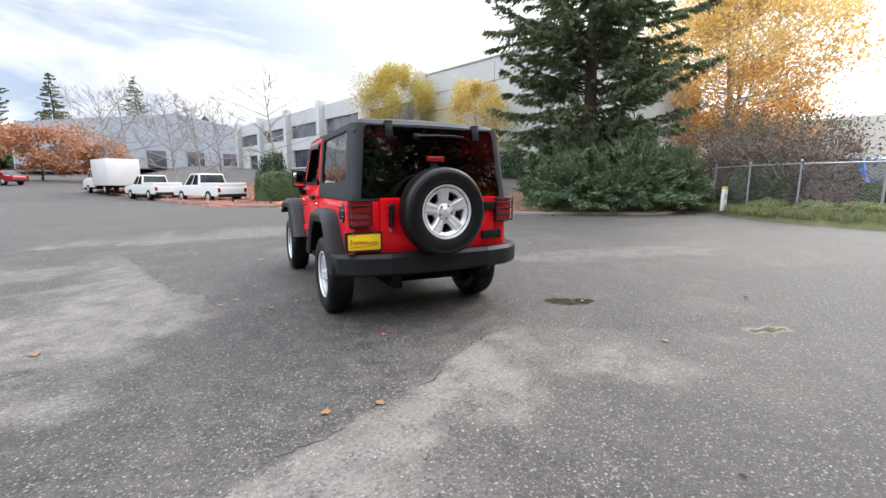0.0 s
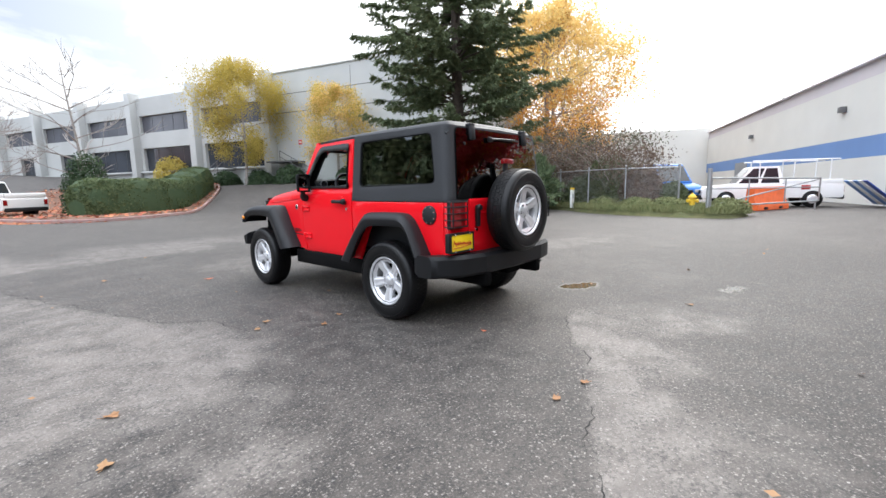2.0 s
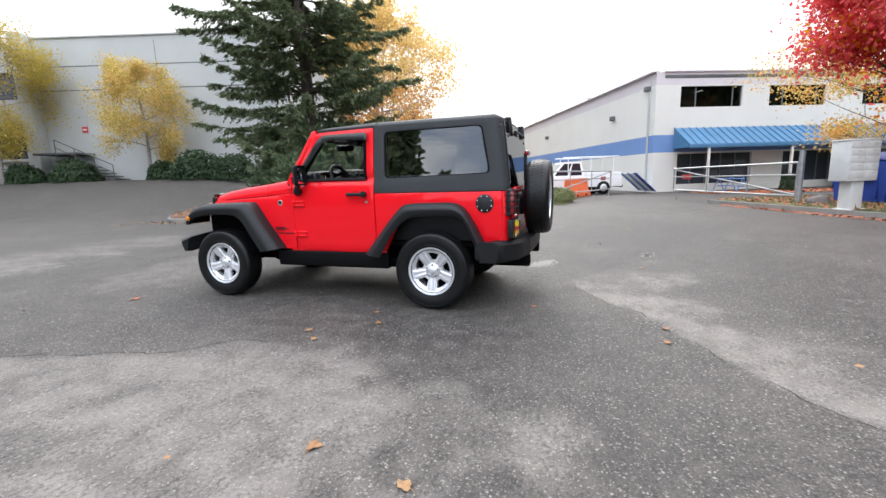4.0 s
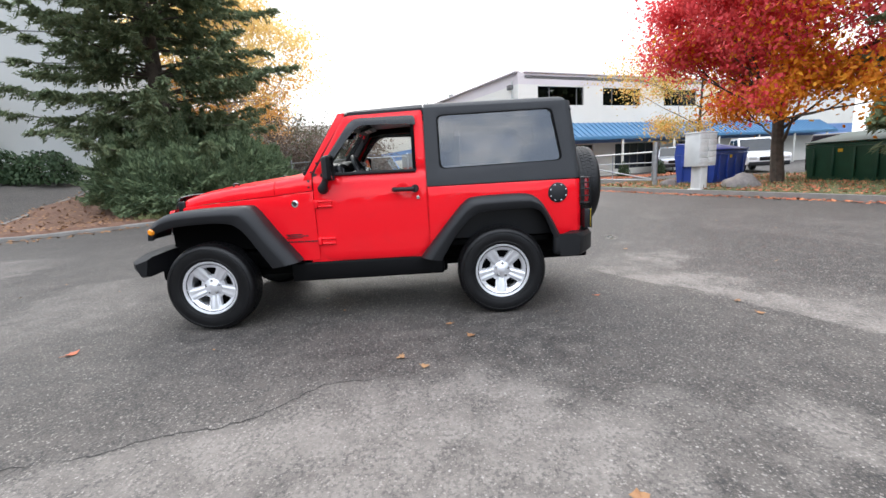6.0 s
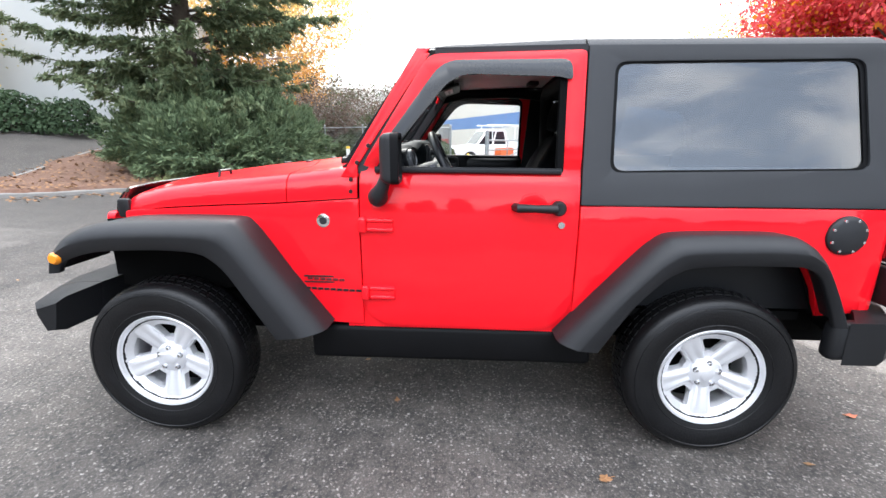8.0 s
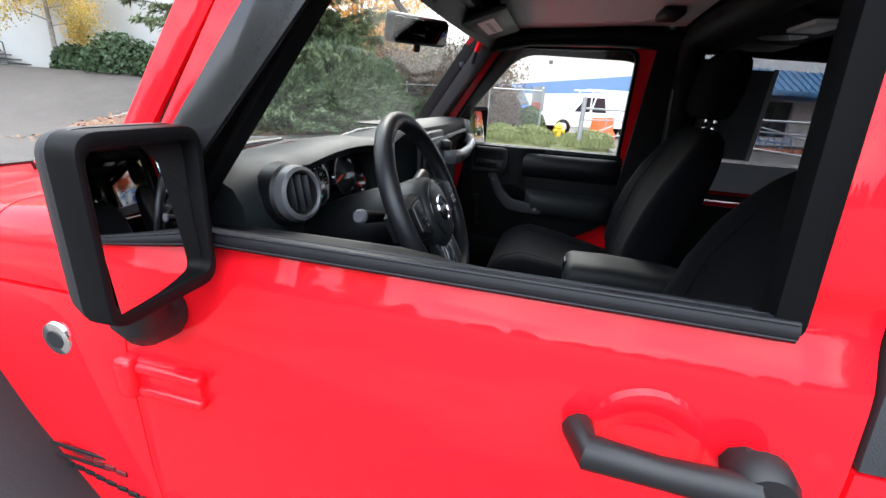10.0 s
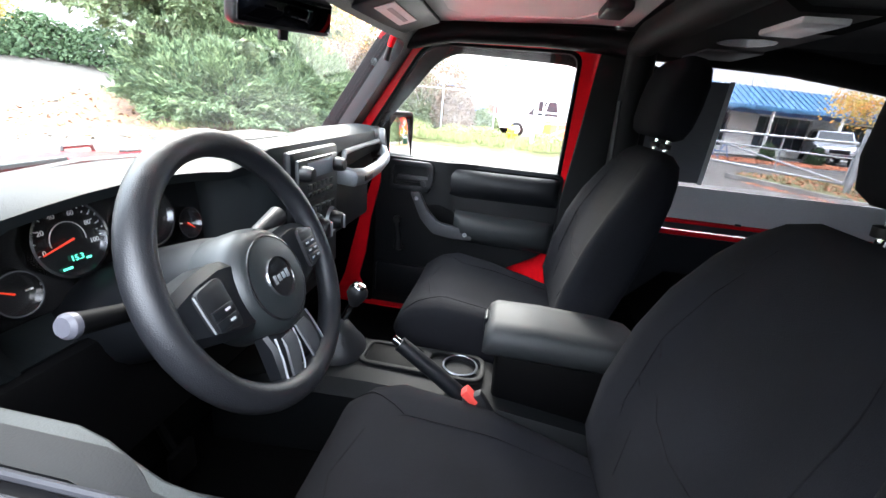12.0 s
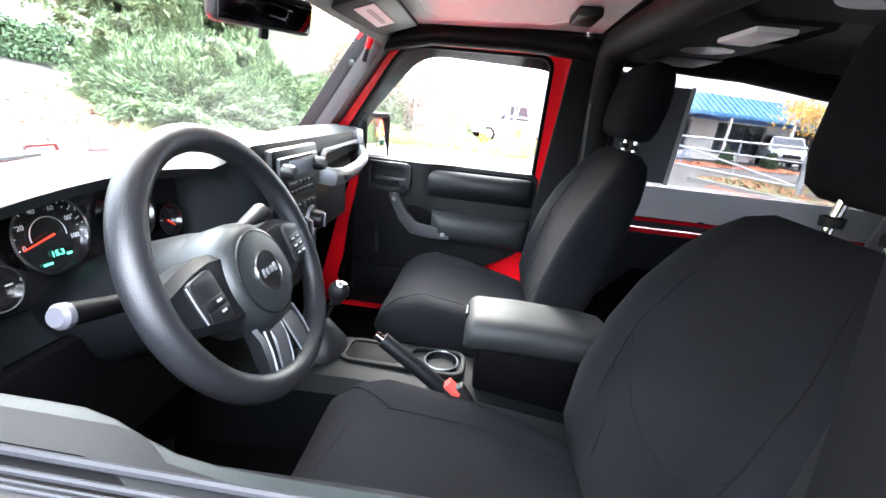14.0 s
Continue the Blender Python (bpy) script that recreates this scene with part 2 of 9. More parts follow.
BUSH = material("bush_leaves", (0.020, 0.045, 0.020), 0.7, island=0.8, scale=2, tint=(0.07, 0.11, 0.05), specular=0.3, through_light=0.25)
BRAMBLE = material("bramble_leaves", (0.045, 0.070, 0.032), 0.75, island=0.8, scale=1, tint=(0.14, 0.155, 0.075), specular=0.2, through_light=0.25)
SCRUB = material("dry_scrub_leaves", (0.085, 0.050, 0.040), 0.8, island=0.8, scale=1, tint=(0.23, 0.175, 0.13), specular=0.2, through_light=0.25)
YELLOW_LEAF = material("yellow_birch_leaves", (0.36, 0.31, 0.075), 0.7, island=0.8, scale=0.6, tint=(0.64, 0.48, 0.12), specular=0.25, through_light=0.4)
GOLD_LEAF = material("orange_gold_leaves", (0.70, 0.43, 0.13), 0.7, island=0.8, scale=0.25, tint=(0.82, 0.68, 0.30), specular=0.25, through_light=0.45)
ORANGE_GOLD = material("burnt_gold_leaves", (0.60, 0.27, 0.07), 0.7, island=0.8, scale=0.25, tint=(0.76, 0.45, 0.13), specular=0.25, through_light=0.45)
RED_LEAF = material("scarlet_maple_leaves", (0.60, 0.045, 0.065), 0.65, island=0.7, scale=0.35, tint=(0.82, 0.14, 0.13), specular=0.3, through_light=0.45)
ORANGE_LEAF = material("orange_maple_leaves", (0.66, 0.17, 0.018), 0.65, island=0.8, scale=0.5, tint=(0.74, 0.38, 0.03), specular=0.3, through_light=0.45)
GRASS = material("grass_blades", (0.10, 0.135, 0.050), 0.8, island=0.8, scale=1.0, tint=(0.27, 0.265, 0.13), specular=0.2)
SOIL = material("bark_mulch", (0.115, 0.055, 0.036), 0.95, vary=0.4, scale=8, grain=0.9, grain_scale=45, tint=(0.20, 0.115, 0.075))
TURF = material("turf", (0.065, 0.085, 0.028), 0.95, scale=3, grain=0.7, grain_scale=50, tint=(0.17, 0.16, 0.07))
RUST_LEAF = material("rusty_far_leaves", (0.40, 0.15, 0.075), 0.75, island=0.8, scale=0.5, tint=(0.50, 0.29, 0.17), specular=0.2, through_light=0.3)
LEAF_RED = material("fallen_red_leaves", (0.38, 0.06, 0.045), 0.8, island=0.8, scale=2, tint=(0.50, 0.24, 0.10))
LEAF_DRY = material("fallen_orange_leaf", (0.24, 0.105, 0.040), 0.7, scale=30, grain=0.5, grain_scale=200, piece=0.7, tint=(0.32, 0.19, 0.09))


# ---- mesh helpers ----
def part(name, bm, mat, parent=None, label="", angle=38, flat=False):
    me = bpy.data.meshes.new(name)
    bm.to_mesh(me)
    bm.free()
    me.materials.append(mat)
    if not flat:
        me.shade_smooth()
        me.set_sharp_from_angle(angle=radians(angle))
    ob = new(name, me)
    if parent is not None:
        ob.parent = parent
    return tagged(ob, label) if label else ob


def thing(name, label, category, place=(0, 0, 0), turn=0, group="", kind=""):
    ob = new(name)
    ob.empty_display_size = 0.2
    ob.matrix_basis = pose(*place, 0, 0, turn)
    return tagged(ob, label, category, group, kind)


def merge(dst, src, m=None):
    me = bpy.data.meshes.new("tmp")
    src.to_mesh(me)
    src.free()
    if m is not None:
        me.transform(m)
    dst.from_mesh(me)
    bpy.data.meshes.remove(me)
    return dst


def box(bm, centre, size, bevel=0.0, m=None, seg=2):
    b = bmesh.new()
    bmesh.ops.create_cube(b, size=1.0)
    bmesh.ops.scale(b, vec=size, verts=b.verts)
    if bevel:
        bmesh.ops.bevel(b, geom=list(b.edges), offset=bevel, segments=seg, affect="EDGES", profile=0.5)
    t = Matrix.Translation(centre)
    return merge(bm, b, t @ m if m is not None else t)


def boxed(centre, size, bevel=0.0, m=None, seg=2):
    return box(bmesh.new(), centre, size, bevel, m, seg)


def tube(bm, pts, r, seg=8, cap=True):
    """A round bar along points; r: one radius or one a point."""
    pts = [Vector(p) for p in pts]
    rs = r if isinstance(r, (list, tuple)) else [r] * len(pts)
    rings, up = [], None
    for i, p in enumerate(pts):
        d = (pts[min(i + 1, len(pts) - 1)] - pts[max(i - 1, 0)]).normalized()
        if up is None:
            up = d.orthogonal().normalized()
        up = (up - d * up.dot(d))
        up = up.normalized() if up.length > 1e-5 else d.orthogonal().normalized()
        side = d.cross(up)
        rings.append([bm.verts.new(p + (up * math.cos(a) + side * math.sin(a)) * rs[i]) for a in (2 * math.pi * k / seg for k in range(seg))])
    for a, b in zip(rings, rings[1:]):
        for k in range(seg):
            bm.faces.new((a[k], a[(k + 1) % seg], b[(k + 1) % seg], b[k]))
    if cap:
        bm.faces.new(rings[0][::-1])
        bm.faces.new(rings[-1])
    return bm


def lathe(profile, seg=32, m=None, closed=False):
    """Turns (radius, height) round z."""
    bm = bmesh.new()
    rings = []
    for r, h in profile:
        rings.append([bm.verts.new((max(r, 1e-4) * math.cos(a), max(r, 1e-4) * math.sin(a), h)) for a in (2 * math.pi * k / seg for k in range(seg))])
    pairs = list(zip(rings, rings[1:])) + ([(rings[-1], rings[0])] if closed else [])
    for a, b in pairs:
        for k in range(seg):
            bm.faces.new((a[k], a[(k + 1) % seg], b[(k + 1) % seg], b[k]))
    bmesh.ops.remove_doubles(bm, verts=bm.verts, dist=2e-4)
    bmesh.ops.recalc_face_normals(bm, faces=bm.faces)
    if m is not None:
        bm.transform(m)
    return bm


def rounded(pts, r, n=5):
    """A closed outline with its corners rounded; r: one radius or one a corner."""
    out, k = [], len(pts)
    rs = r if isinstance(r, (list, tuple)) else [r] * k
    for i in range(k):
        p, a, b = Vector(pts[i]), Vector(pts[i - 1]), Vector(pts[(i + 1) % k])
        da, db = (a - p), (b - p)
        d = min(rs[i], da.length * 0.48, db.length * 0.48)
        if d < 1e-4:
            out.append(tuple(p))
            continue
        s, e = p + da.normalized() * d, p + db.normalized() * d
        for j in range(n + 1):
            t = j / n
            q = s * (1 - t) ** 2 + p * 2 * t * (1 - t) + e * t * t
            out.append((q.x, q.y))
    return out


def panel(outline, holes, f, thick, ucuts=(), vcuts=(), bevel=0.0, seg=2):
    """A sheet with holes, drawn flat in (u, v), bent by f(u, v, depth) and given its thickness."""
    b = bmesh.new()
    edges = []
    for loop in [outline] + list(holes):
        vs = [b.verts.new((p[0], p[1], 0)) for p in loop]
        edges += [b.edges.new((vs[i - 1], vs[i])) for i in range(len(vs))]
    bmesh.ops.triangle_fill(b, use_beauty=True, use_dissolve=False, edges=edges)
    for axis, cuts in (((1, 0, 0), ucuts), ((0, 1, 0), vcuts)):
        for c in cuts:
            bmesh.ops.bisect_plane(b, geom=list(b.verts) + list(b.edges) + list(b.faces), dist=1e-5,
                                   plane_co=(axis[0] * c, axis[1] * c, 0), plane_no=axis)
    for face in b.faces:
        face.normal_update()
        if face.normal.z < 0:
            face.normal_flip()
    b.verts.index_update()
    out = bmesh.new()
    top = [out.verts.new(f(v.co.x, v.co.y, 0.0)) for v in b.verts]
    low = [out.verts.new(f(v.co.x, v.co.y, thick)) for v in b.verts]
    for face in b.faces:
        i = [v.index for v in face.verts]
        out.faces.new([top[k] for k in i])
        out.faces.new([low[k] for k in reversed(i)])
    rim = []
    for e in b.edges:
        if len(e.link_faces) == 1:
            p, q = e.verts[0].index, e.verts[1].index
            out.faces.new((top[p], top[q], low[q], low[p]))
            rim.append((p, q))
    b.free()
    bmesh.ops.recalc_face_normals(out, faces=out.faces)
    if bevel:
        pick = [e for e in (out.edges.get((top[p], top[q])) for p, q in rim) if e]
        bmesh.ops.bevel(out, geom=pick, offset=bevel, segments=seg, affect="EDGES", profile=0.5, clamp_overlap=True)
    return out


def grid(us, vs, f, thick=0.0):
    """A sheet f(u, v) over two lists, with an underside where thick is given."""
    bm = bmesh.new()
    rows = [[bm.verts.new(f(u, v)) for u in us] for v in vs]
    for a, b in zip(rows, rows[1:]):
        for k in range(len(us) - 1):
            bm.faces.new((a[k], a[k + 1], b[k + 1], b[k]))
    bmesh.ops.recalc_face_normals(bm, faces=bm.faces)
    if thick:
        bmesh.ops.solidify(bm, geom=list(bm.faces), thickness=thick)
    return bm


def loft(sections, cap=True):
    """Joins closed rings of equal count."""
    bm = bmesh.new()
    rings = [[bm.verts.new(p) for p in s] for s in sections]
    k = len(rings[0])
    for a, b in zip(rings, rings[1:]):
        for i in range(k):
            bm.faces.new((a[i], a[(i + 1) % k], b[(i + 1) % k], b[i]))
    if cap:
        bm.faces.new(rings[0][::-1])
        bm.faces.new(rings[-1])
    bmesh.ops.recalc_face_normals(bm, faces=bm.faces)
    return bm


def cloud(name, verts, faces, mat, parent=None, label="", kind=""):
    """One joined mesh of very many small pieces."""
    me = bpy.data.meshes.new(name)
    me.from_pydata([tuple(v) for v in verts], [], faces)
    me.materials.append(mat)
    ob = new(name, me)
    if parent is not None:
        ob.parent = parent
    return tagged(ob, label, kind=kind)


def quads(centres, along, across):
    """Vertices and faces of one four-cornered leaf for each centre; along and across are half axes."""
    c, a, b = np.asarray(centres, float), np.asarray(along, float), np.asarray(across, float)
    v = np.stack([c - a, c + b - a * 0.1, c + a, c - b - a * 0.1], 1).reshape(-1, 3)
    return v.tolist(), np.arange(len(v)).reshape(-1, 4).tolist()


def lerp(x, xs_, ys_):
    return float(np.interp(x, xs_, ys_))


# ---- ground: one sheet to the horizon, level round the parked vehicle, rising northwards to the office building ----
def smooth(a, b, x):
    t = min(1.0, max(0.0, (x - a) / (b - a)))
    return t * t * (3 - 2 * t)


def height(x, y):
    s = 0.953 * x + 0.302 * y
    near = 1.65 * smooth(11.5, 20.5, s) * smooth(9, 19, y)
    return near + 0.05 * (max(0.0, y - 34) - max(0.0, y - 160)) + 0.6 * smooth(-8, -60, y) * smooth(30, 60, x)


CRACK_A = [(-2.6, -3.1), (-1.9, -2.44), (-1.26, -2.12), (-0.88, -1.9), (-0.56, -1.80), (-0.37, -1.61), (0.17, -1.27), (0.5, -1.24), (0.64, -1.28), (1.1, -1.56), (1.6, -1.94), (2.6, -2.5), (4.5, -3.3)]
CRACK_B = [(-3.4, 5.2), (-2.72, 3.0), (-2.58, 2.51), (-2.37, 1.91), (-2.28, 1.54), (-1.95, 1.25), (-1.93, 0.89), (-1.86, 0.62)]
PUDDLES = [((1.50, -0.80), 0.30, 0.13, -25), ((2.40, -2.25), 0.24, 0.06, -20)]


def side_of(path, x, y):
    """Signed distance to a polyline: positive to its right."""
    best, sign = 1e9, 1.0
    for (ax, ay), (bx, by) in zip(path, path[1:]):
        dx, dy = bx - ax, by - ay
        t = min(1.0, max(0.0, ((x - ax) * dx + (y - ay) * dy) / (dx * dx + dy * dy)))
        d = math.hypot(x - ax - t * dx, y - ay - t * dy)
        if d < best:
            best, sign = d, 1.0 if dx * (y - ay) - dy * (x - ax) < 0 else -1.0
    return best * sign


def wear_at(x, y):
    """How far the surface is worn to pale stone, 0 to 1."""
    rough = noise.fractal(Vector((x * 1.1, y * 1.1, 3.0)), 0.7, 2.0, 6)
    fine = noise.noise(Vector((x * 5, y * 5, 1.0)))
    speck = 0.5 + 0.9 * noise.fractal(Vector((x * 3.5, y * 3.5, 9.0)), 0.6, 2.0, 4)

    def field(cx, cy, rx, ry, turn, strength, ragged=0.55):
        c, s_ = math.cos(radians(turn)), math.sin(radians(turn))
        u, v = (x - cx) * c + (y - cy) * s_, -(x - cx) * s_ + (y - cy) * c
        return strength * smooth(1.05, 0.62, math.hypot(u / rx, v / ry) + ragged * rough)
    d = side_of(CRACK_A, x, y)
    a = smooth(-0.02, 0.03, d + 0.01 * fine) * smooth(1.0, 0.35, d + 0.55 * rough) * smooth(1.5, 0.4, x + 0.6 * rough) * 1.0
    a = max(a, 0.35 * smooth(-0.02, 0.03, d) * smooth(0.9, 0.2, d + 0.3 * rough))
    e = side_of(CRACK_B, x, y)
    b = max(field(-2.85, 0.75, 0.95, 1.75, 4, 1.0), 0.8 * smooth(-0.05, 0.10, e + 0.05 * fine) * smooth(0.9, 0.2, e + 0.5 * rough) * smooth(0.4, 1.0, y) * smooth(6, 3, y))
    rest = max(field(0.1, 4.4, 1.3, 0.7, 20, 0.4), field(-0.5, 7.6, 5.0, 1.2, 8, 0.75), field(4.6, 1.2, 3.0, 0.6, -12, 0.45), field(3.2, -3.4, 1.5, 0.35, -25, 0.4), field(-4.3, 3.6, 1.0, 0.8, 0, 0.6))
    return min(1.0, max(a, b, rest) * (0.62 + 0.55 * speck) + 0.18 * max(0.0, rough))


def oil_at(x, y):
    """How far the binder is still dark and fresh, 0 to 1."""
    rough = noise.fractal(Vector((x * 0.8, y * 0.8, 5.0)), 0.8, 2.0, 5)
    best = 0.0
    for cx, cy, rx, ry, s in ((4.2, -2.4, 3.6, 2.4, 0.9), (0.9, -3.7, 2.6, 1.0, 0.95), (-0.2, -3.15, 1.0, 0.4, 0.8), (-0.7, -3.55, 1.3, 0.5, 0.95), (-1.6, -3.2, 1.3, 0.5, 0.7), (-2.6, -2.0, 0.9, 0.7, 0.5), (-1.2, -0.9, 0.6, 1.6, 0.4)):
        best = max(best, s * smooth(1.1, 0.5, math.hypot((x - cx) / rx, (y - cy) / ry) + 0.45 * rough))
    return best


def wet_at(x, y):
    w = 0.0
    for (px, py), a, b, turn in PUDDLES:
        c, s = math.cos(radians(turn)), math.sin(radians(turn))
        u, v = (x - px) * c + (y - py) * s, -(x - px) * s + (y - py) * c
        r = math.hypot(u / a, v / b) + 0.22 * noise.noise(Vector((x * 6, y * 6, 0)))
        w = max(w, smooth(1.1, 0.85, r))
    return w


def make_ground():
    def lines(lo, hi, step, far, mid):
        core = list(np.arange(lo, hi + 1e-6, step))
        out_hi = [hi + mid * k for k in range(1, 26)]
        out_lo = [lo - mid * k for k in range(1, 26)]
        wide = [far * (1.6 ** k) for k in range(0, 9)]
        return sorted(out_lo + core + out_hi + [out_hi[-1] + w for w in wide] + [out_lo[-1] - w for w in wide])
    gx, gy = lines(-6, 6, 0.06, 12, 1.3), lines(-6, 7, 0.06, 12, 1.3)
    nx = len(gx)
    verts, wears, wets, oils = [], [], [], []
    for y in gy:
        for x in gx:
            near = -6.1 < x < 6.1 and -6.1 < y < 9
            wet = wet_at(x, y) if near else 0.0
            verts.append((x, y, height(x, y)))
            wears.append(wear_at(x, y) if near else 0.25 * max(0.0, noise.noise(Vector((x * 0.3, y * 0.3, 0)))))
            wets.append(wet)
            oils.append(oil_at(x, y) if near or -9 < y < 3 and 5 < x < 9 else 0.0)
    faces = [(j * nx + i, j * nx + i + 1, (j + 1) * nx + i + 1, (j + 1) * nx + i) for j in range(len(gy) - 1) for i in range(nx - 1)]
    me = bpy.data.meshes.new("ground")
    me.from_pydata(verts, [], faces)
    for name, values in (("wear", wears), ("wet", wets), ("oil", oils)):
        me.attributes.new(name, "FLOAT", "POINT").data.foreach_set("value", values)
    me.materials.append(ASPHALT)
    me.shade_smooth()
    return tagged(new("ground", me), "worn damp grey asphalt yard with cracks and small puddles", "asphalt", kind="structure")


make_ground()


def crack(path, width, seed):
    """A ragged open crack in the asphalt."""
    rnd = random.Random(seed)
    pts = []
    for (ax, ay), (bx, by) in zip(path, path[1:]):
        n = max(3, int(math.hypot(bx - ax, by - ay) / 0.035))
        for k in range(n):
            t = k / n
            px, py = ax + (bx - ax) * t, ay + (by - ay) * t
            sway = Vector((noise.noise(Vector((px * 3.0, py * 3.0, seed))), noise.noise(Vector((px * 3.0, py * 3.0, seed + 9.0))))) * 0.07
            pts.append((px + sway.x + rnd.uniform(-0.014, 0.014), py + sway.y + rnd.uniform(-0.014, 0.014)))
    bm = bmesh.new()
    prev = None
    for i in range(1, len(pts) - 1):
        d = (Vector(pts[i + 1]) - Vector(pts[i - 1])).normalized()
        w = width * rnd.uniform(0.3, 1.0) * max(0.04, 0.55 + 0.9 * noise.noise(Vector((pts[i][0] * 4.0, pts[i][1] * 4.0, seed + 5.0)))) * 0.5
        z = height(*pts[i]) + 0.002
        a, b = bm.verts.new((pts[i][0] - d.y * w, pts[i][1] + d.x * w, z)), bm.verts.new((pts[i][0] + d.y * w, pts[i][1] - d.x * w, z))
        if prev:
            bm.faces.new((prev[1], b, a, prev[0]))
        prev = (a, b)
    ob = part("asphalt_crack", bm, CRACK, flat=True)
    return tagged(ob, "thin ragged crack in the grey asphalt", "crack", "asphalt cracks", "stuff")


crack(CRACK_A[:8], 0.015, 1)
crack(CRACK_B, 0.017, 2)
crack([(-0.56, -1.80), (-0.9, -1.2), (-1.0, -0.7)], 0.006, 4)
crack([(-2.72, 3.0), (-3.6, 3.4), (-5.2, 3.7)], 0.006, 5)


def apron(name, label, category, outline, top, mat, z_of=None, step=0.5, rough=0.03, seed=0):
    """A raised bed of earth, turf or mulch with uneven surface that falls to the ground at its rim."""
    xs_, ys_ = [p[0] for p in outline], [p[1] for p in outline]
    b = bmesh.new()
    vs = [b.verts.new((p[0], p[1], 0)) for p in outline]
    bmesh.ops.triangle_fill(b, use_beauty=True, edges=[b.edges.new((vs[i - 1], vs[i])) for i in range(len(vs))])
    for axis, lo, hi in (((1, 0, 0), min(xs_), max(xs_)), ((0, 1, 0), min(ys_), max(ys_))):
        for c in np.arange(lo + step, hi, step):
            bmesh.ops.bisect_plane(b, geom=list(b.verts) + list(b.edges) + list(b.faces), dist=1e-4, plane_co=(axis[0] * c, axis[1] * c, 0), plane_no=axis)
    rim = {v for e in b.edges if len(e.link_faces) == 1 for v in e.verts}
    for v in b.verts:
        z = height(v.co.x, v.co.y)
        v.co.z = z - 0.03 if v in rim else z + top + rough * noise.noise(Vector((v.co.x * 1.7, v.co.y * 1.7, seed)))
    bmesh.ops.recalc_face_normals(b, faces=b.faces)
    for fc in b.faces:
        if fc.normal.z < 0:
            fc.normal_flip()
    return tagged(part(name, b, mat, angle=80), label, category, kind="structure")


def kerb(name, label, path, mat, w=0.15, h=0.14):
    bm = bmesh.new()
    prev = None
    first = None
    for i, p in enumerate(path):
        a, c = Vector(path[max(i - 1, 0)]), Vector(path[min(i + 1, len(path) - 1)])
        d = (c - a).normalized()
        nrm = Vector((-d.y, d.x))
        z = height(*p)
        ring = []
        for off, up in ((0, -0.05), (0, h - 0.02), (0.02, h), (w, h), (w, -0.05)):
            q = Vector(p) + nrm * off
            ring.append(bm.verts.new((q.x, q.y, z + up)))
        if prev:
            for k in range(4):
                bm.faces.new((prev[k], prev[k + 1], ring[k + 1], ring[k]))
        else:
            first = ring
        prev = ring
    bm.faces.new(first)
    bm.faces.new(prev[::-1])
    bmesh.ops.recalc_face_normals(bm, faces=bm.faces)
    return tagged(part(name, bm, mat), label, "kerb", kind="structure")


def bend(path, step=0.6):
    """Rounds a polyline by Catmull-Rom."""
    out = []
    for i in range(len(path) - 1):
        p0, p1, p2, p3 = (Vector(path[max(0, min(len(path) - 1, i + k))]) for k in (-1, 0, 1, 2))
        n = max(2, int((p2 - p1).length / step))
        for k in range(n):
            t = k / n
            q = 0.5 * ((2 * p1) + (p2 - p0) * t + (2 * p0 - 5 * p1 + 4 * p2 - p3) * t * t + (3 * p1 - p0 - 3 * p2 + p3) * t ** 3)
            out.append((q.x, q.y))
    out.append(tuple(path[-1]))
    return out


# verge with fence and hydrant to the east, island with junipers, hedge bed to the north, maple bed to the south-east
VERGE_EDGE = bend([(16.8, 8.5), (15.6, 6.2), (14.3, 4.6), (13.6, 2.6), (13.3, 0.6), (13.6, -0.6)])
apron("verge_east", "weedy grass verge beside the asphalt", "verge", VERGE_EDGE + [(15.2, -0.9), (17.5, 0.5), (19.5, 3.5), (24, 9), (20, 10)], 0.20, TURF, seed=1)
ISLAND_EDGE = bend([(16.6, 8.2), (13.4, 6.9), (11.0, 8.1), (8.6, 9.6), (7.0, 11.2), (6.9, 12.6), (8.2, 14.0), (10.5, 14.8), (14, 15.2), (18, 14.5)])
apron("island", "bark mulch planting island with fallen leaves", "island", ISLAND_EDGE + [(20, 10)], 0.16, SOIL, seed=2, rough=0.10)
kerb("kerb_island", "worn low concrete kerb round the planting island", ISLAND_EDGE[::-1], KERB, h=0.10)
HEDGE_EDGE = bend([(10.4, 33.5), (8.9, 29.4), (6.0, 24.6), (3.6, 21.6), (0.9, 19.8), (-1.2, 21.0), (-3.6, 27.0), (-7.0, 34.0), (-14, 48)])
apron("hedge_bed", "planting bed with red leaves and low kerb", "bed", HEDGE_EDGE + [(-9, 52), (1.5, 47), (8.6, 38)], 0.18, SOIL, seed=3, step=0.8, rough=0.12)
kerb("kerb_north", "concrete kerb with faded red paint", HEDGE_EDGE[::-1], KERB_RED)
MAPLE_EDGE = bend([(13.4, -5.7), (11.9, -6.3), (9.8, -7.05), (8.2, -7.6), (6.3, -8.3), (4.6, -8.9), (0, -10.6), (-8, -13.5)])
apron("maple_bed", "leaf-strewn grass bed under the maple", "bed", MAPLE_EDGE + [(-8, -24), (8, -19), (14.5, -14), (14.6, -8)], 0.15, TURF, seed=4)
kerb("kerb_south", "concrete kerb edging the leaf-strewn bed", MAPLE_EDGE[::-1], KERB)


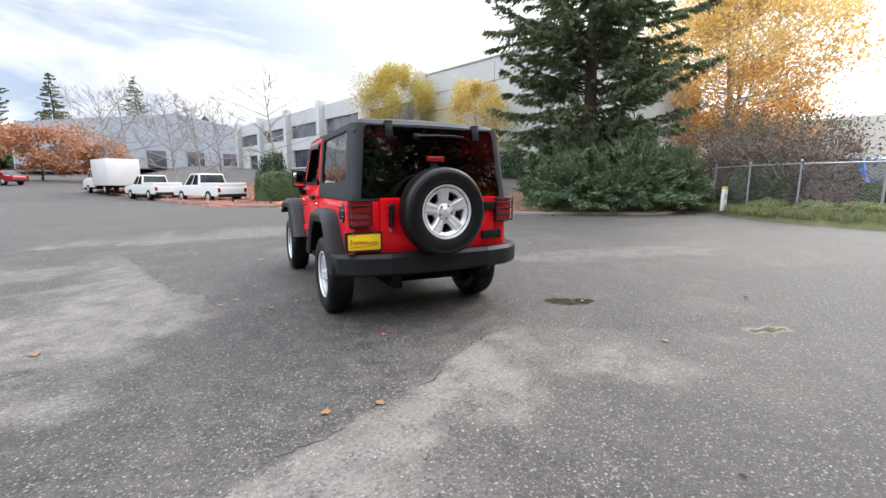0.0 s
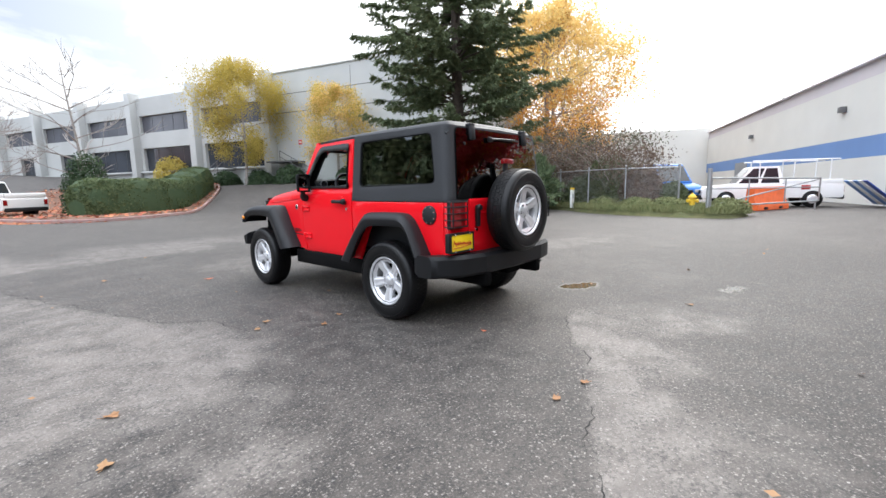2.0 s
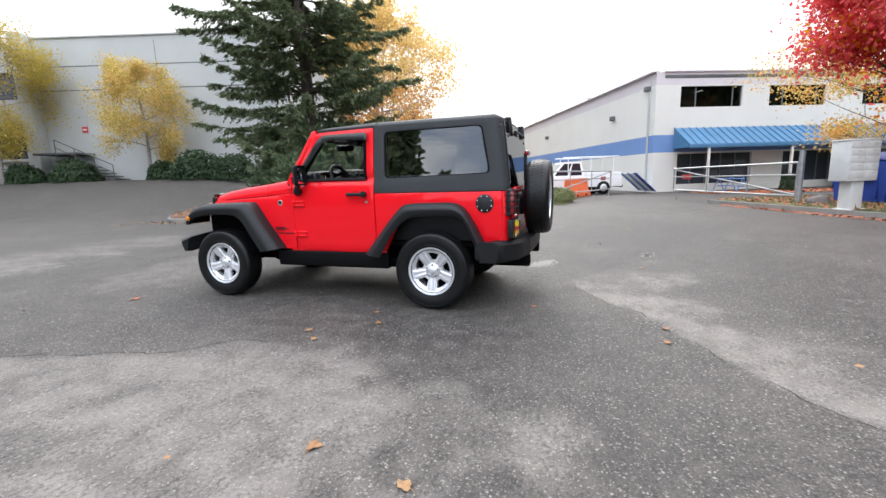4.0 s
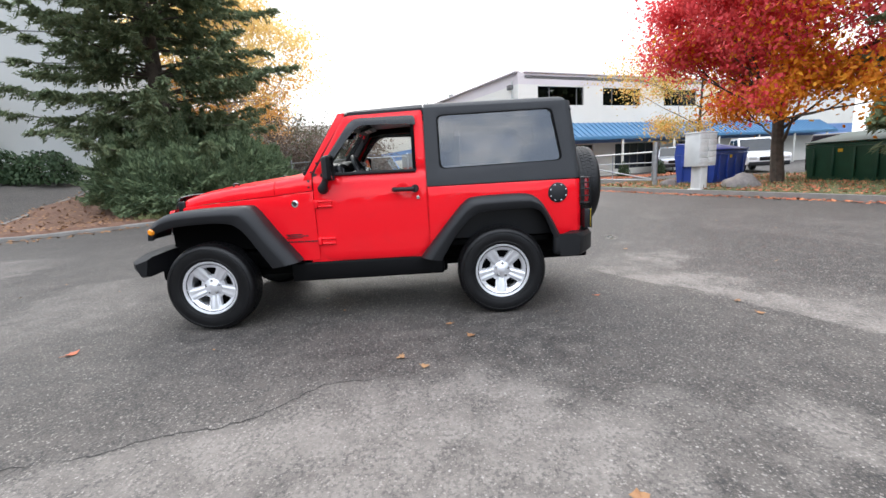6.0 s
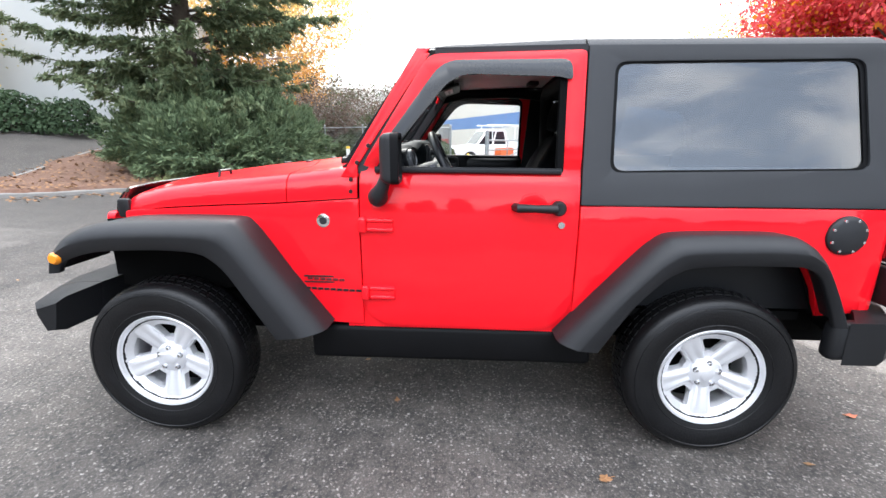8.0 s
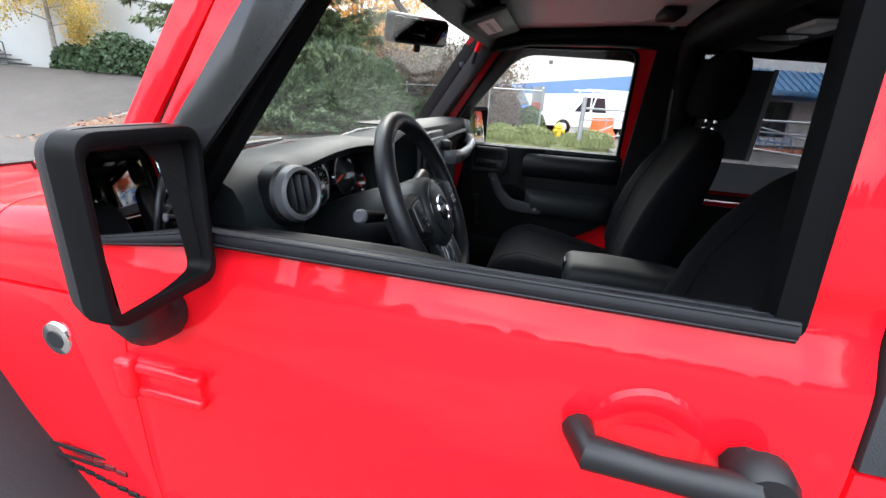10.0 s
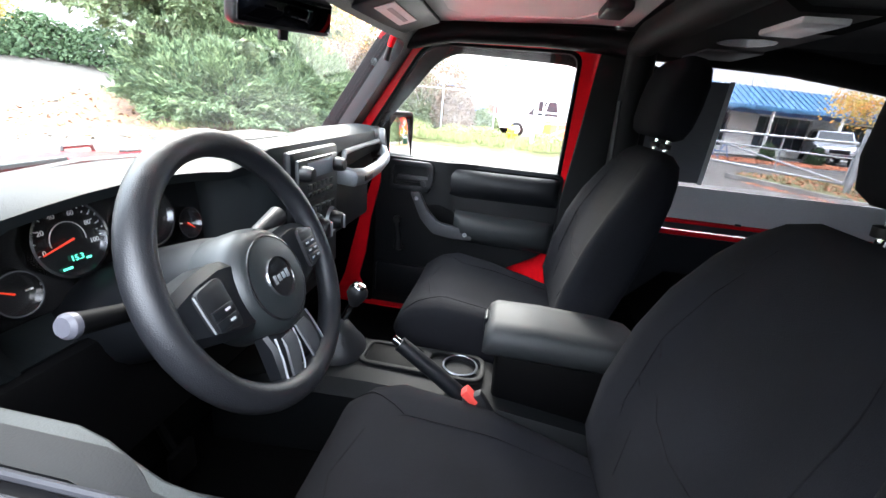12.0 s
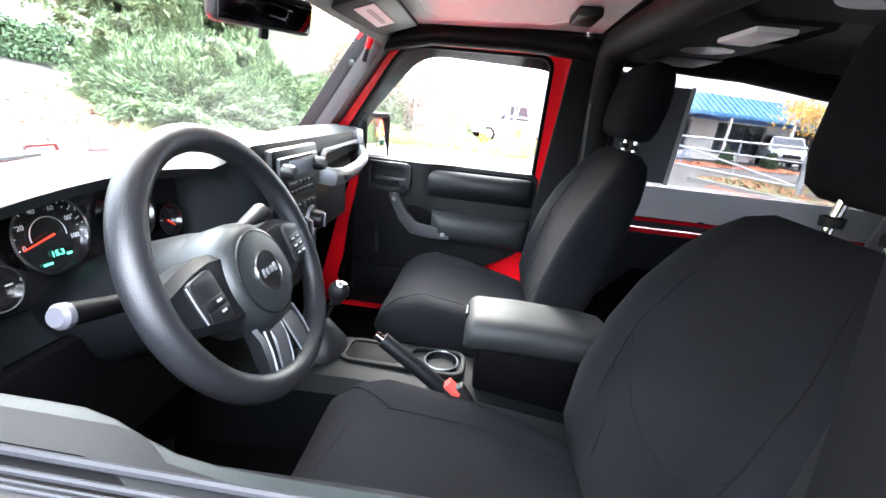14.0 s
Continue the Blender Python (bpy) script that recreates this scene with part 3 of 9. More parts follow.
# ---- grey office building of tilt-up concrete ----
def office():
    th = thing("office_building", "grey tilt-up concrete office block with projecting fins", "building", (13.2, 31.2, 0), 107.6)

    def flat(y0):
        return lambda u, v, d: Vector((u, y0 - d, v))
    # bays with upper ribbon windows and recessed lower openings
    fins = [0.0, 8.7, 17.4, 26.1, 34.8, 43.5]
    for i, a in enumerate(fins):
        part("fin", boxed((a - 0.37, -0.5, 5.2), (0.75, 1.0, 10.5), 0.03), CONCRETE, th)
    for a, b in zip(fins, fins[1:]):
        u0, u1 = a + 0.006, b - 0.752
        low = (u0 + 0.35, u1 - 0.35) if a < 20 else (u0 + 2, u1 - 3)
        holes = [[(u0 + 0.25, 6.78), (u1 - 0.25, 6.78), (u1 - 0.25, 8.38), (u0 + 0.25, 8.38)], [(low[0], 3.2), (low[1], 3.2), (low[1], 5.35), (low[0], 5.35)]]
        part("wall", panel([(u0, 0.5), (u1, 0.5), (u1, 10.0), (u0, 10.0)], holes, flat(-0.65), 0.35), CONCRETE, th)
        win = part("window", boxed(((u0 + u1) / 2, -0.92, 7.58), (u1 - u0 - 0.5, 0.02, 1.6)), GREY_GLASS, th)
        for k in range(1, 5):
            part("mullion", boxed((u0 + 0.25 + (u1 - u0 - 0.5) * k / 5, -0.905, 7.58), (0.05, 0.02, 1.6)), MULLION, win)
        sh = part("shopfront", boxed(((low[0] + low[1]) / 2, -0.95, 4.27), (low[1] - low[0], 0.02, 2.15)), DARK_GLASS, th)
        for k in range(1, 4):
            part("mullion", boxed((low[0] + (low[1] - low[0]) * k / 4, -0.935, 4.27), (0.05, 0.02, 2.15)), MULLION, sh)
        part("ledge", boxed(((u0 + u1) / 2, -0.55, 3.1), (u1 - u0 - 0.01, 0.4, 0.16), 0.02), CONCRETE, th)
    # blank south block with score lines, stair and canopy
    part("wall", panel([(-15, 0.5), (-0.752, 0.5), (-0.752, 10.25), (-15, 10.25)], [], flat(-0.75), 0.35), CONCRETE, th)
    for z in (8.62, 7.22):
        part("score_line", boxed((-7.9, -0.748, z), (14.2, 0.02, 0.05)), CONCRETE_DARK, th)
    part("coping", boxed((-7.9, -0.9, 10.30), (14.3, 0.46, 0.1), 0.02), CONCRETE, th)
    for a in (-8.2,):
        part("panel_joint", boxed((a, -0.748, 5.3), (0.03, 0.02, 9.4)), CONCRETE_DARK, th)
    part("end_wall", boxed((-15.15, -12, 5.3), (0.3, 23, 9.8)), CONCRETE, th)
    part("end_wall", boxed((43.3, -12, 5.3), (0.3, 22, 9.8)), CONCRETE, th)
    part("roof", boxed((14, -12, 9.75), (57.5, 22, 0.3)), CONCRETE_DARK, th)
    sign = part("wall_sign", boxed((-3.2, -0.73, 4.87), (0.36, 0.03, 0.36), 0.01), material("red_sign", (0.55, 0.05, 0.05), 0.5), th, "small red wall sign")
    part("sign_bar", boxed((-3.2, -0.71, 4.87), (0.22, 0.012, 0.07)), material("sign_white", (0.8, 0.8, 0.8), 0.6), sign)
    for base, top, a0, a1 in ((1.65, 3.2, -5.7, -2.4), (1.7, 3.2, 6.4, 3.6)):
        st = part("stair", boxed(((a0 + a1) / 2, 0.05, 1.6), (0.1, 0.1, 0.1)), CONCRETE_DARK, th)
        n = 8
        for k in range(n):
            t = (k + 0.5) / n
            part("step", boxed((a0 + (a1 - a0) * t, 0.1, base + (top - base) * t), (abs(a1 - a0) / n + 0.06, 1.3, 0.06)), CONCRETE_DARK, st)
        bm = bmesh.new()
        for y in (0.72,):
            tube(bm, [(a0, y, base + 0.95), (a1, y, top + 0.95)], 0.03, 6)
            tube(bm, [(a0, y, base + 0.5), (a1, y, top + 0.5)], 0.025, 6)
            for t in (0, 0.33, 0.66, 1):
                tube(bm, [(a0 + (a1 - a0) * t, y, base + (top - base) * t), (a0 + (a1 - a0) * t, y, base + (top - base) * t + 0.95)], 0.025, 6)
        part("handrail", bm, CONCRETE_DARK, st)
    part("canopy", boxed((-2.3, 0.0, 3.35), (2.6, 1.5, 0.12), 0.02), CONCRETE_DARK, th)
    return th


office()


# ---- cream warehouse with blue band and blue metal awning ----
def warehouse():
    th = thing("warehouse", "cream painted warehouse with blue stripe and awning", "building", (23.9, -5.1, 0), 23)
    D = 34.0

    def side(u, v, d):
        return Vector((u, -d, v))

    def front(u, v, d):
        return Vector((d, -u, v))
    for z0, z1, mat in ((-0.3, 2.3, WHITE_WALL), (2.303, 3.3, BLUE_WALL), (3.303, 6.1, WHITE_WALL), (6.103, 6.8, MAUVE_WALL)):
        part("side_wall", panel([(0, z0), (D, z0), (D, z1), (0, z1)], [], side, 0.3), mat, th)
    wins = [(1.5, 5.3), (7.0, 10.6), (13.0, 16.6), (19.0, 22.6)]
    for z0, z1, mat in ((-0.3, 0.35, WHITE_WALL), (0.353, 2.3, WHITE_WALL), (2.303, 3.3, BLUE_WALL), (3.303, 6.1, WHITE_WALL), (6.103, 6.8, MAUVE_WALL)):
        holes = []
        if z1 == 6.1:
            holes = [[(a, 4.85), (b, 4.85), (b, 6.02), (a, 6.02)] for a, b in wins]
        if z1 == 2.3:
            holes = [[(a, 0.42), (b, 0.42), (b, 2.2), (a, 2.2)] for a, b in ((1.5, 6.2), (8.2, 12.2), (14.5, 19.5), (22, 27))]
        part("front_wall", panel([(0.301, z0), (40, z0), (40, z1), (0.301, z1)], holes, front, 0.3), mat, th)
    lit = glowing("office_tube", (1.0, 0.97, 0.88), 3.0)
    for a, b in wins:
        w = part("window", boxed((0.16, -(a + b) / 2, 5.43), (0.02, b - a, 1.17)), glass("clear_dark_pane", (0.25, 0.27, 0.28)), th)
        for k in (0.0, 0.26, 0.86, 1.0):
            part("window_frame", boxed((0.13, -(a + (b - a) * k), 5.43), (0.05, 0.06, 1.17)), CONCRETE_DARK, w)
        room = part("office_room", panel([(a - 0.3, 4.3), (b + 0.3, 4.3), (b + 0.3, 6.6), (a - 0.3, 6.6)], [], lambda u, v, d: Vector((3.2 + d, -u, v)), 0.1), material("brown_room", (0.13, 0.09, 0.07), 0.9), w)
        part("ceiling_tube", boxed((1.6, -(a + 0.55 * (b - a)), 5.98), (0.9, 0.12, 0.03)), lit, w)
        part("window_shade", boxed((0.22, -(a + 0.13 * (b - a)), 5.43), (0.02, 0.24 * (b - a), 1.1)), material("grey_blind", (0.33, 0.36, 0.38), 0.7), w)
    for a, b in ((1.5, 6.2), (8.2, 12.2), (14.5, 19.5), (22, 27)):
        s = part("shopfront", boxed((0.2, -(a + b) / 2, 1.31), (0.02, b - a, 1.78)), DARK_GLASS, th)
        for k in range(0, 6):
            part("mullion", boxed((0.17, -(a + (b - a) * k / 5), 1.31), (0.06, 0.06, 1.78)), CONCRETE_DARK, s)
    # awning of standing-seam sheets
    aw = part("awning", panel([(1.2, 0), (34, 0), (34, 1), (1.2, 1)], [], lambda u, v, d: Vector((-1.5 * (1 - v) - 0.02 + d * 0.4, -u, 2.62 + 1.05 * v - d)), 0.05), BLUE_METAL, th, "blue standing-seam metal awning")
    rib = boxed((0, 0, 0), (math.hypot(1.5, 1.05), 0.04, 0.05), 0.008, Matrix.Rotation(-math.atan2(1.05, 1.5), 4, "Y"))
    me = None
    for k in range(0, 74):
        if me is None:
            ob = part("seam", rib, BLUE_METAL, aw)
            me = ob.data
        else:
            ob = new("seam", me)
            ob.parent = aw
        ob.location = (-0.77, -(1.2 + k * 0.447), 3.15 + 0.03)
    part("awning_fascia", boxed((-1.54, -17.6, 2.55), (0.04, 32.8, 0.22), 0.01), BLUE_METAL, aw)
    part("awning_end", panel([(-1.5, 2.5), (-0.02, 2.5), (-0.02, 3.65)], [], lambda u, v, d: Vector((u, -1.2 - d, v)), 0.03), BLUE_METAL, aw)
    for u in range(2, 34, 5):
        part("post", boxed((-1.45, -u - 0.4, 1.2), (0.12, 0.12, 2.7), 0.01), WHITE_WALL, aw)
    part("roof", boxed((17, -20, 6.55), (34, 39, 0.2)), CONCRETE_DARK, th)
    part("parapet_cap", boxed((17, 0.02, 6.84), (34, 0.4, 0.08), 0.01), MAUVE_WALL, th)
    part("parapet_cap", boxed((0.1, -20.2, 6.84), (0.4, 39.5, 0.08), 0.01), MAUVE_WALL, th)
    part("downpipe", boxed((0.6, 0.06, 3.2), (0.1, 0.1, 6.4), 0.02), CONCRETE, th)
    lamp = material("lamp_housing", (0.12, 0.12, 0.12), 0.5)
    for u, z in ((5.0, 4.9), (19.0, 4.9), (0.7, 6.0)):
        part("wall_lamp", boxed((u, 0.14, z), (0.35, 0.3, 0.3), 0.04), lamp, th)
    vent = material("roof_vent", (0.3, 0.3, 0.3), 0.6)
    for u in (12.0, 20.0, 27.0):
        bm = bmesh.new()
        tube(bm, [(u, -1.2, 6.5), (u, -1.2, 7.4)], 0.09, 8)
        tube(bm, [(u, -1.2, 7.3), (u, -1.2, 7.5)], 0.16, 8)
        part("vent", bm, vent, th)
    part("wing_wall", panel([(D, -0.3), (D + 22, -0.3), (D + 22, 7.4), (D, 7.4)], [], lambda u, v, d: Vector((D + 0.4 + d, u - D - 0.3, v)), 0.3), WHITE_WALL, th)
    door = part("dock_door", boxed((21.5, 0.02, 1.6), (3.2, 0.06, 2.6), 0.01), material("dock_door", (0.20, 0.21, 0.22), 0.6), th)
    part("dock_panel", boxed((21.5, 0.06, 1.0), (3.0, 0.03, 0.9), 0.01), material("rust_red_panel", (0.28, 0.05, 0.04), 0.7), door)
    return th


warehouse()


# ---- vegetation ----
def unit(v):
    return v / np.maximum(1e-9, np.linalg.norm(v, axis=-1, keepdims=True))


def conifer(label, place, top, reach, seed, levels=46, per=8, first=1.4):
    rs = np.random.RandomState(seed)
    th = thing("conifer_tree", label, "tree", place)
    bm = bmesh.new()
    n = 14
    tube(bm, [(0.10 * math.sin(k * 0.9), 0.10 * math.cos(k * 0.7), top * k / n) for k in range(n + 1)], [0.34 * (1 - k / n) ** 0.9 + 0.02 for k in range(n + 1)], 10)
    part("trunk", bm, BARK, th)
    limbs = bmesh.new()
    C, A, B = [], [], []
    for i in range(levels):
        f = i / (levels - 1)
        z = first + (top - first) * (f + rs.uniform(-0.012, 0.012)) ** 0.92 if f > 0.02 else first
        r = reach * min(1.0, 0.62 + 1.6 * f) * (1 - f) ** 0.72 + 0.15
        for k in range(per):
            if rs.rand() < 0.14:
                continue
            ang = 2 * math.pi * (k / per) + rs.uniform(-0.35, 0.35) + i * 0.7
            ln = r * rs.uniform(0.50, 1.12)
            lift, droop = rs.uniform(0.02, 0.40), rs.uniform(0.10, 0.34)
            pts = []
            for s in np.linspace(0, 1, 7):
                pts.append(np.array([math.cos(ang) * ln * s, math.sin(ang) * ln * s, z + ln * (lift * s - droop * s * s + 0.45 * max(0, s - 0.72))]))
            if ln > 0.8:
                tube(limbs, pts, [0.045 * (1 - s) * (ln / reach) ** 0.5 + 0.008 for s in np.linspace(0, 1, 7)], 4, cap=False)
            # side sprays off the bough, longest near its foot, each a feathered spike of needles
            out = np.array([math.cos(ang), math.sin(ang), 0.0])
            side = np.array([-math.sin(ang), math.cos(ang), 0.0])
            sprays = int(7 + 10 * ln)
            at = rs.uniform(0.16, 1.0, sprays) ** 0.8
            for s in list(at) + [0.97]:
                root = np.array([np.interp(s, np.linspace(0, 1, 7), [q[a] for q in pts]) for a in range(3)])
                far = (0.20 + 0.24 * ln * (1.08 - s)) * rs.uniform(0.6, 1.25)
                aim = unit(out * rs.uniform(0.5, 1.1) + side * rs.choice([-1, 1]) * (0.0 if s == 0.97 else rs.uniform(0.35, 1.0)) + np.array([0, 0, rs.uniform(-0.55, 0.10)]))
                m = int(8 + 22 * far)
                u = rs.uniform(0.0, 1.0, m)
                p = root + aim * (far * u)[:, None] + np.stack([np.zeros(m), np.zeros(m), -0.10 * far * u * u], 1) + rs.normal(0, 0.028, (m, 3))
                d = unit(aim * 0.9 + rs.normal(0, 0.42, (m, 3)) + np.array([0, 0, -0.10]))
                L = rs.uniform(0.09, 0.19, m)[:, None] * (1.1 - 0.4 * u)[:, None]
                c = unit(np.cross(d, np.array([0, 0, 1.0]) + rs.normal(0, 0.45, (m, 3))))
                C.append(p), A.append(d * L), B.append(c * L * rs.uniform(0.15, 0.30, (m, 1)))
    part("limb", limbs, BARK, th)
    v, f = quads(np.concatenate(C), np.concatenate(A), np.concatenate(B))
    cloud("crown", v, f, NEEDLE, th, "dark green drooping needles")
    return th


def leafy(name, label, place, top, spread, mats, seed, first=0.25, leaves=9000, leaf=0.09, trunk=0.16, bark=None, limbs=16, weep=0.0, stems=1, lean=0.0,
          gap=0.35, depth=3, twig=1.0, low=None):
    """A broad-leaved tree: trunk, limbs that fork, and leaves in loose clumps round the twigs."""
    rnd, rs = random.Random(seed), np.random.RandomState(seed)
    th = thing(name, label, "tree", place)
    wood, tips = bmesh.new(), []

    def grow(p, d, ln, r, level):
        pts, q = [p.copy()], p.copy()
        for k in range(4):
            d = (d + Vector((rnd.uniform(-1, 1), rnd.uniform(-1, 1), rnd.uniform(-0.6, 0.7))) * 0.16).normalized()
            q = q + d * (ln / 4)
            pts.append(q.copy())
        tube(wood, pts, [max(r, 0.006 * twig) * twig * (1 - 0.16 * k) for k in range(5)], 6 if level < 2 else 4, cap=False)
        if level >= depth:
            tips.append((q.copy(), d.copy(), ln))
            tips.append((pts[2].copy(), d.copy(), ln))
            return
        for k in range(rnd.choice((2, 3, 3))):
            turn = Vector((rnd.uniform(-1, 1), rnd.uniform(-1, 1), rnd.uniform(-0.25, 0.9)))
            grow(pts[rnd.choice((2, 3, 4))], (d + turn * 0.75).normalized(), ln * rnd.uniform(0.55, 0.8), r * 0.5, level + 1)
    for s in range(stems):
        base = Vector((rnd.uniform(-0.5, 0.5), rnd.uniform(-0.5, 0.5), 0)) * (0.8 if stems > 1 else 0)
        tip = Vector((lean + rnd.uniform(-0.5, 0.5) * (stems - 0.4), rnd.uniform(-0.5, 0.5) * (stems - 0.4), top * 0.9))
        spine = [base + (tip - base) * t + Vector((math.sin(t * 5 + s), math.cos(t * 4 + s), 0)) * 0.06 * top * 0.2 for t in np.linspace(0, 1, 8)]
        tube(wood, spine, [trunk * (1 - 0.85 * t) for t in np.linspace(0, 1, 8)], 8, cap=False)
        for k in range(limbs):
            t = first + (0.95 - first) * (k + rnd.random()) / limbs
            p = base + (tip - base) * t
            a = k * 2.4 + rnd.uniform(-0.4, 0.4)
            reach = spread * math.sin(math.pi * min(1, 0.18 + 0.80 * (t - first) / (1 - first))) * rnd.uniform(0.45, 0.75)
            grow(p, Vector((math.cos(a), math.sin(a), rnd.uniform(0.15, 0.7))).normalized(), reach, trunk * 0.34 * (1 - 0.6 * t), 1)
    part("trunk", wood, bark or BARK, th)
    if leaves:
        keep = [t for t in tips if rnd.random() > gap]
        per = max(1, leaves // max(1, len(keep)))
        for j, mat in enumerate(mats):
            if low is None:
                mine = keep[j::len(mats)]
            else:
                mine = [t for i, t in enumerate(keep) if (mat is low) == (t[0].z < top * (0.30 + 0.34 * ((i * 0.618) % 1.0)))]
            C = []
            for q, d, ln in mine:
                r = 0.14 + 0.32 * ln
                m = per
                c = np.array(q) + rs.normal(0, 1, (m, 3)) * np.array([r, r, r * 0.7])
                if weep:
                    c[:, 2] -= rs.uniform(0, weep, m)
                C.append(c)
            C = np.concatenate(C)
            m = len(C)
            d, e = unit(rs.normal(0, 1, (m, 3)) + np.array([0, 0, -0.4])), rs.normal(0, 1, (m, 3))
            e = unit(np.cross(d, e))
            L = leaf * rs.uniform(0.6, 1.25, (m, 1))
            v, f = quads(C, d * L, e * L * 0.62)
            cloud("crown", v, f, mat, th)
    return th


def juniper(label, place, rx, ry, h, seed, n=9000, mat=None, size=0.16):
    """A spreading evergreen: a mound of feathered sprays that arch outwards and up."""
    rs = np.random.RandomState(seed)
    th = thing("juniper_bush", label, "shrub", place, group="juniper bushes")
    wood = bmesh.new()
    C, A, B = [], [], []
    plumes = max(20, n // 60)
    for k in range(plumes):
        a, e = rs.uniform(0, 2 * math.pi), rs.uniform(0.0, 1.0)
        r = rs.uniform(0.70, 1.08)
        tip = np.array([math.cos(a) * rx * math.cos(e * 1.35), math.sin(a) * ry * math.cos(e * 1.35), h * (0.04 + 0.96 * math.sin(e * 1.45))]) * np.array([r, r, rs.uniform(0.85, 1.12)])
        root = np.array([tip[0] * 0.15, tip[1] * 0.15, 0.05])
        mid = (root + tip) / 2 + np.array([0, 0, 0.15 * h])
        if k % 3 == 0:
            tube(wood, [root, mid, tip], [0.03, 0.018, 0.006], 4, cap=False)
        m = 150
        s = rs.uniform(0.30, 1.0, m) ** 0.6
        p = ((1 - s) ** 2)[:, None] * root + (2 * s * (1 - s))[:, None] * mid + (s ** 2)[:, None] * tip
        ax = (tip - mid) / np.linalg.norm(tip - mid)
        p = p + rs.normal(0, 1, (m, 3)) * (0.05 + 0.16 * (1.1 - s))[:, None] * np.array([1, 1, 0.6])
        d = unit(ax * 1.0 + rs.normal(0, 0.42, (m, 3)) + np.array([0, 0, 0.12]))
        L = rs.uniform(0.40, 1.0, (m, 1)) * size * 0.80
        c = unit(np.cross(d, rs.normal(0, 1, (m, 3))))
        C.append(p), A.append(d * L), B.append(c * L * 0.24)
    part("branch", wood, BARK, th)
    v, f = quads(np.concatenate(C), np.concatenate(A), np.concatenate(B))
    cloud("foliage", v, f, mat or JUNIPER, th)
    return th


def shrub(name, label, place, rx, ry, h, mat, seed, n=2500, leaf=0.07, group="", box_like=0.0):
    """A rounded or clipped bush of small leaves on a twiggy core."""
    rs = np.random.RandomState(seed)
    th = thing(name, label, "shrub", place, group=group)
    wood = bmesh.new()
    for k in range(14):
        a = k * 2.4
        tube(wood, [(0, 0, 0), (math.cos(a) * rx * 0.35, math.sin(a) * ry * 0.35, h * 0.45), (math.cos(a) * rx * 0.7, math.sin(a) * ry * 0.7, h * rs.uniform(0.5, 0.85))], [0.025, 0.018, 0.008], 4, cap=False)
    part("stem", wood, BARK, th)
    d = unit(rs.normal(0, 1, (n, 3)))
    d[:, 2] = np.abs(d[:, 2])
    if box_like:
        d = d / (np.abs(d) ** (2 + box_like * 6)).sum(1, keepdims=True) ** (1 / (2 + box_like * 6))
    lump = np.array([noise.noise(Vector(q * 2.5) + Vector((seed, 0, 0))) for q in d])
    p = d * (rs.uniform(0.72, 1.0, n) * (1 + 0.16 * lump))[:, None] * np.array([rx, ry, h])
    nrm = unit(d + rs.normal(0, 0.6, (n, 3)))
    t1 = unit(np.cross(nrm, rs.normal(0, 1, (n, 3))))
    L = leaf * rs.uniform(0.6, 1.3, (n, 1))
    v, f = quads(p, t1 * L, np.cross(nrm, t1) * L * 0.6)
    cloud("leaves", v, f, mat, th)
    return th


def hedge(label, path, w, h, seed, n=42000):
    rs = np.random.RandomState(seed)
    th = thing("hedge", label, "hedge", (0, 0, 0))
    pts = [Vector(p) for p in bend(path, 0.8)]
    core = bmesh.new()
    rows = []
    for i, p in enumerate(pts):
        d = (pts[min(i + 1, len(pts) - 1)] - pts[max(i - 1, 0)]).normalized()
        s = Vector((-d.y, d.x))
        z = height(p.x, p.y)
        sec = []
        for a, b in ((-0.46, 0), (-0.47, 0.7), (-0.36, 0.92), (0, 0.97), (0.36, 0.92), (0.47, 0.7), (0.46, 0)):
            q = p + s * a * w
            sec.append((q.x, q.y, z + b * h))
        rows.append(sec)
    def shrunk(row, along, k):
        c = sum((Vector(q) for q in row), Vector()) / len(row)
        return [tuple(Vector((c.x, c.y, row[0][2])) + (Vector(q) - Vector((c.x, c.y, row[0][2]))) * k + along) for q in row]
    first, last = (pts[0] - pts[1]).normalized().to_3d(), (pts[-1] - pts[-2]).normalized().to_3d()
    rows = [shrunk(rows[0], first * 0.75, 0.45), shrunk(rows[0], first * 0.5, 0.82)] + rows + [shrunk(rows[-1], last * 0.5, 0.82), shrunk(rows[-1], last * 0.75, 0.45)]
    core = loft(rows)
    # Solid core in darker green stands for the shaded inside behind the leaves.
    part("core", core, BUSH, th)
    C, N = [], []
    rows = [np.array(r) for r in rows]
    for k in range(n):
        i = rs.randint(len(rows) - 1)
        j = rs.randint(6)
        u, v = rs.rand(), rs.rand()
        a, b, c, e = rows[i][j], rows[i][j + 1], rows[i + 1][j], rows[i + 1][j + 1]
        q = (a * (1 - u) + b * u) * (1 - v) + (c * (1 - u) + e * u) * v
        nn = np.cross(b - a, c - a)
        nn /= np.linalg.norm(nn) + 1e-9
        C.append(q + nn * (rs.uniform(-0.03, 0.09) + 0.10 * noise.noise(Vector(q * 1.4)))), N.append(nn)
    C, N = np.array(C), np.array(N)
    nr = unit(N + rs.normal(0, 0.6, (n, 3)))
    t1 = unit(np.cross(nr, rs.normal(0, 1, (n, 3))))
    L = 0.060 * rs.uniform(0.6, 1.3, (n, 1))
    v, f = quads(C, t1 * L, np.cross(nr, t1) * L * 0.6)
    cloud("leaves", v, f, HEDGE, th)
    return th


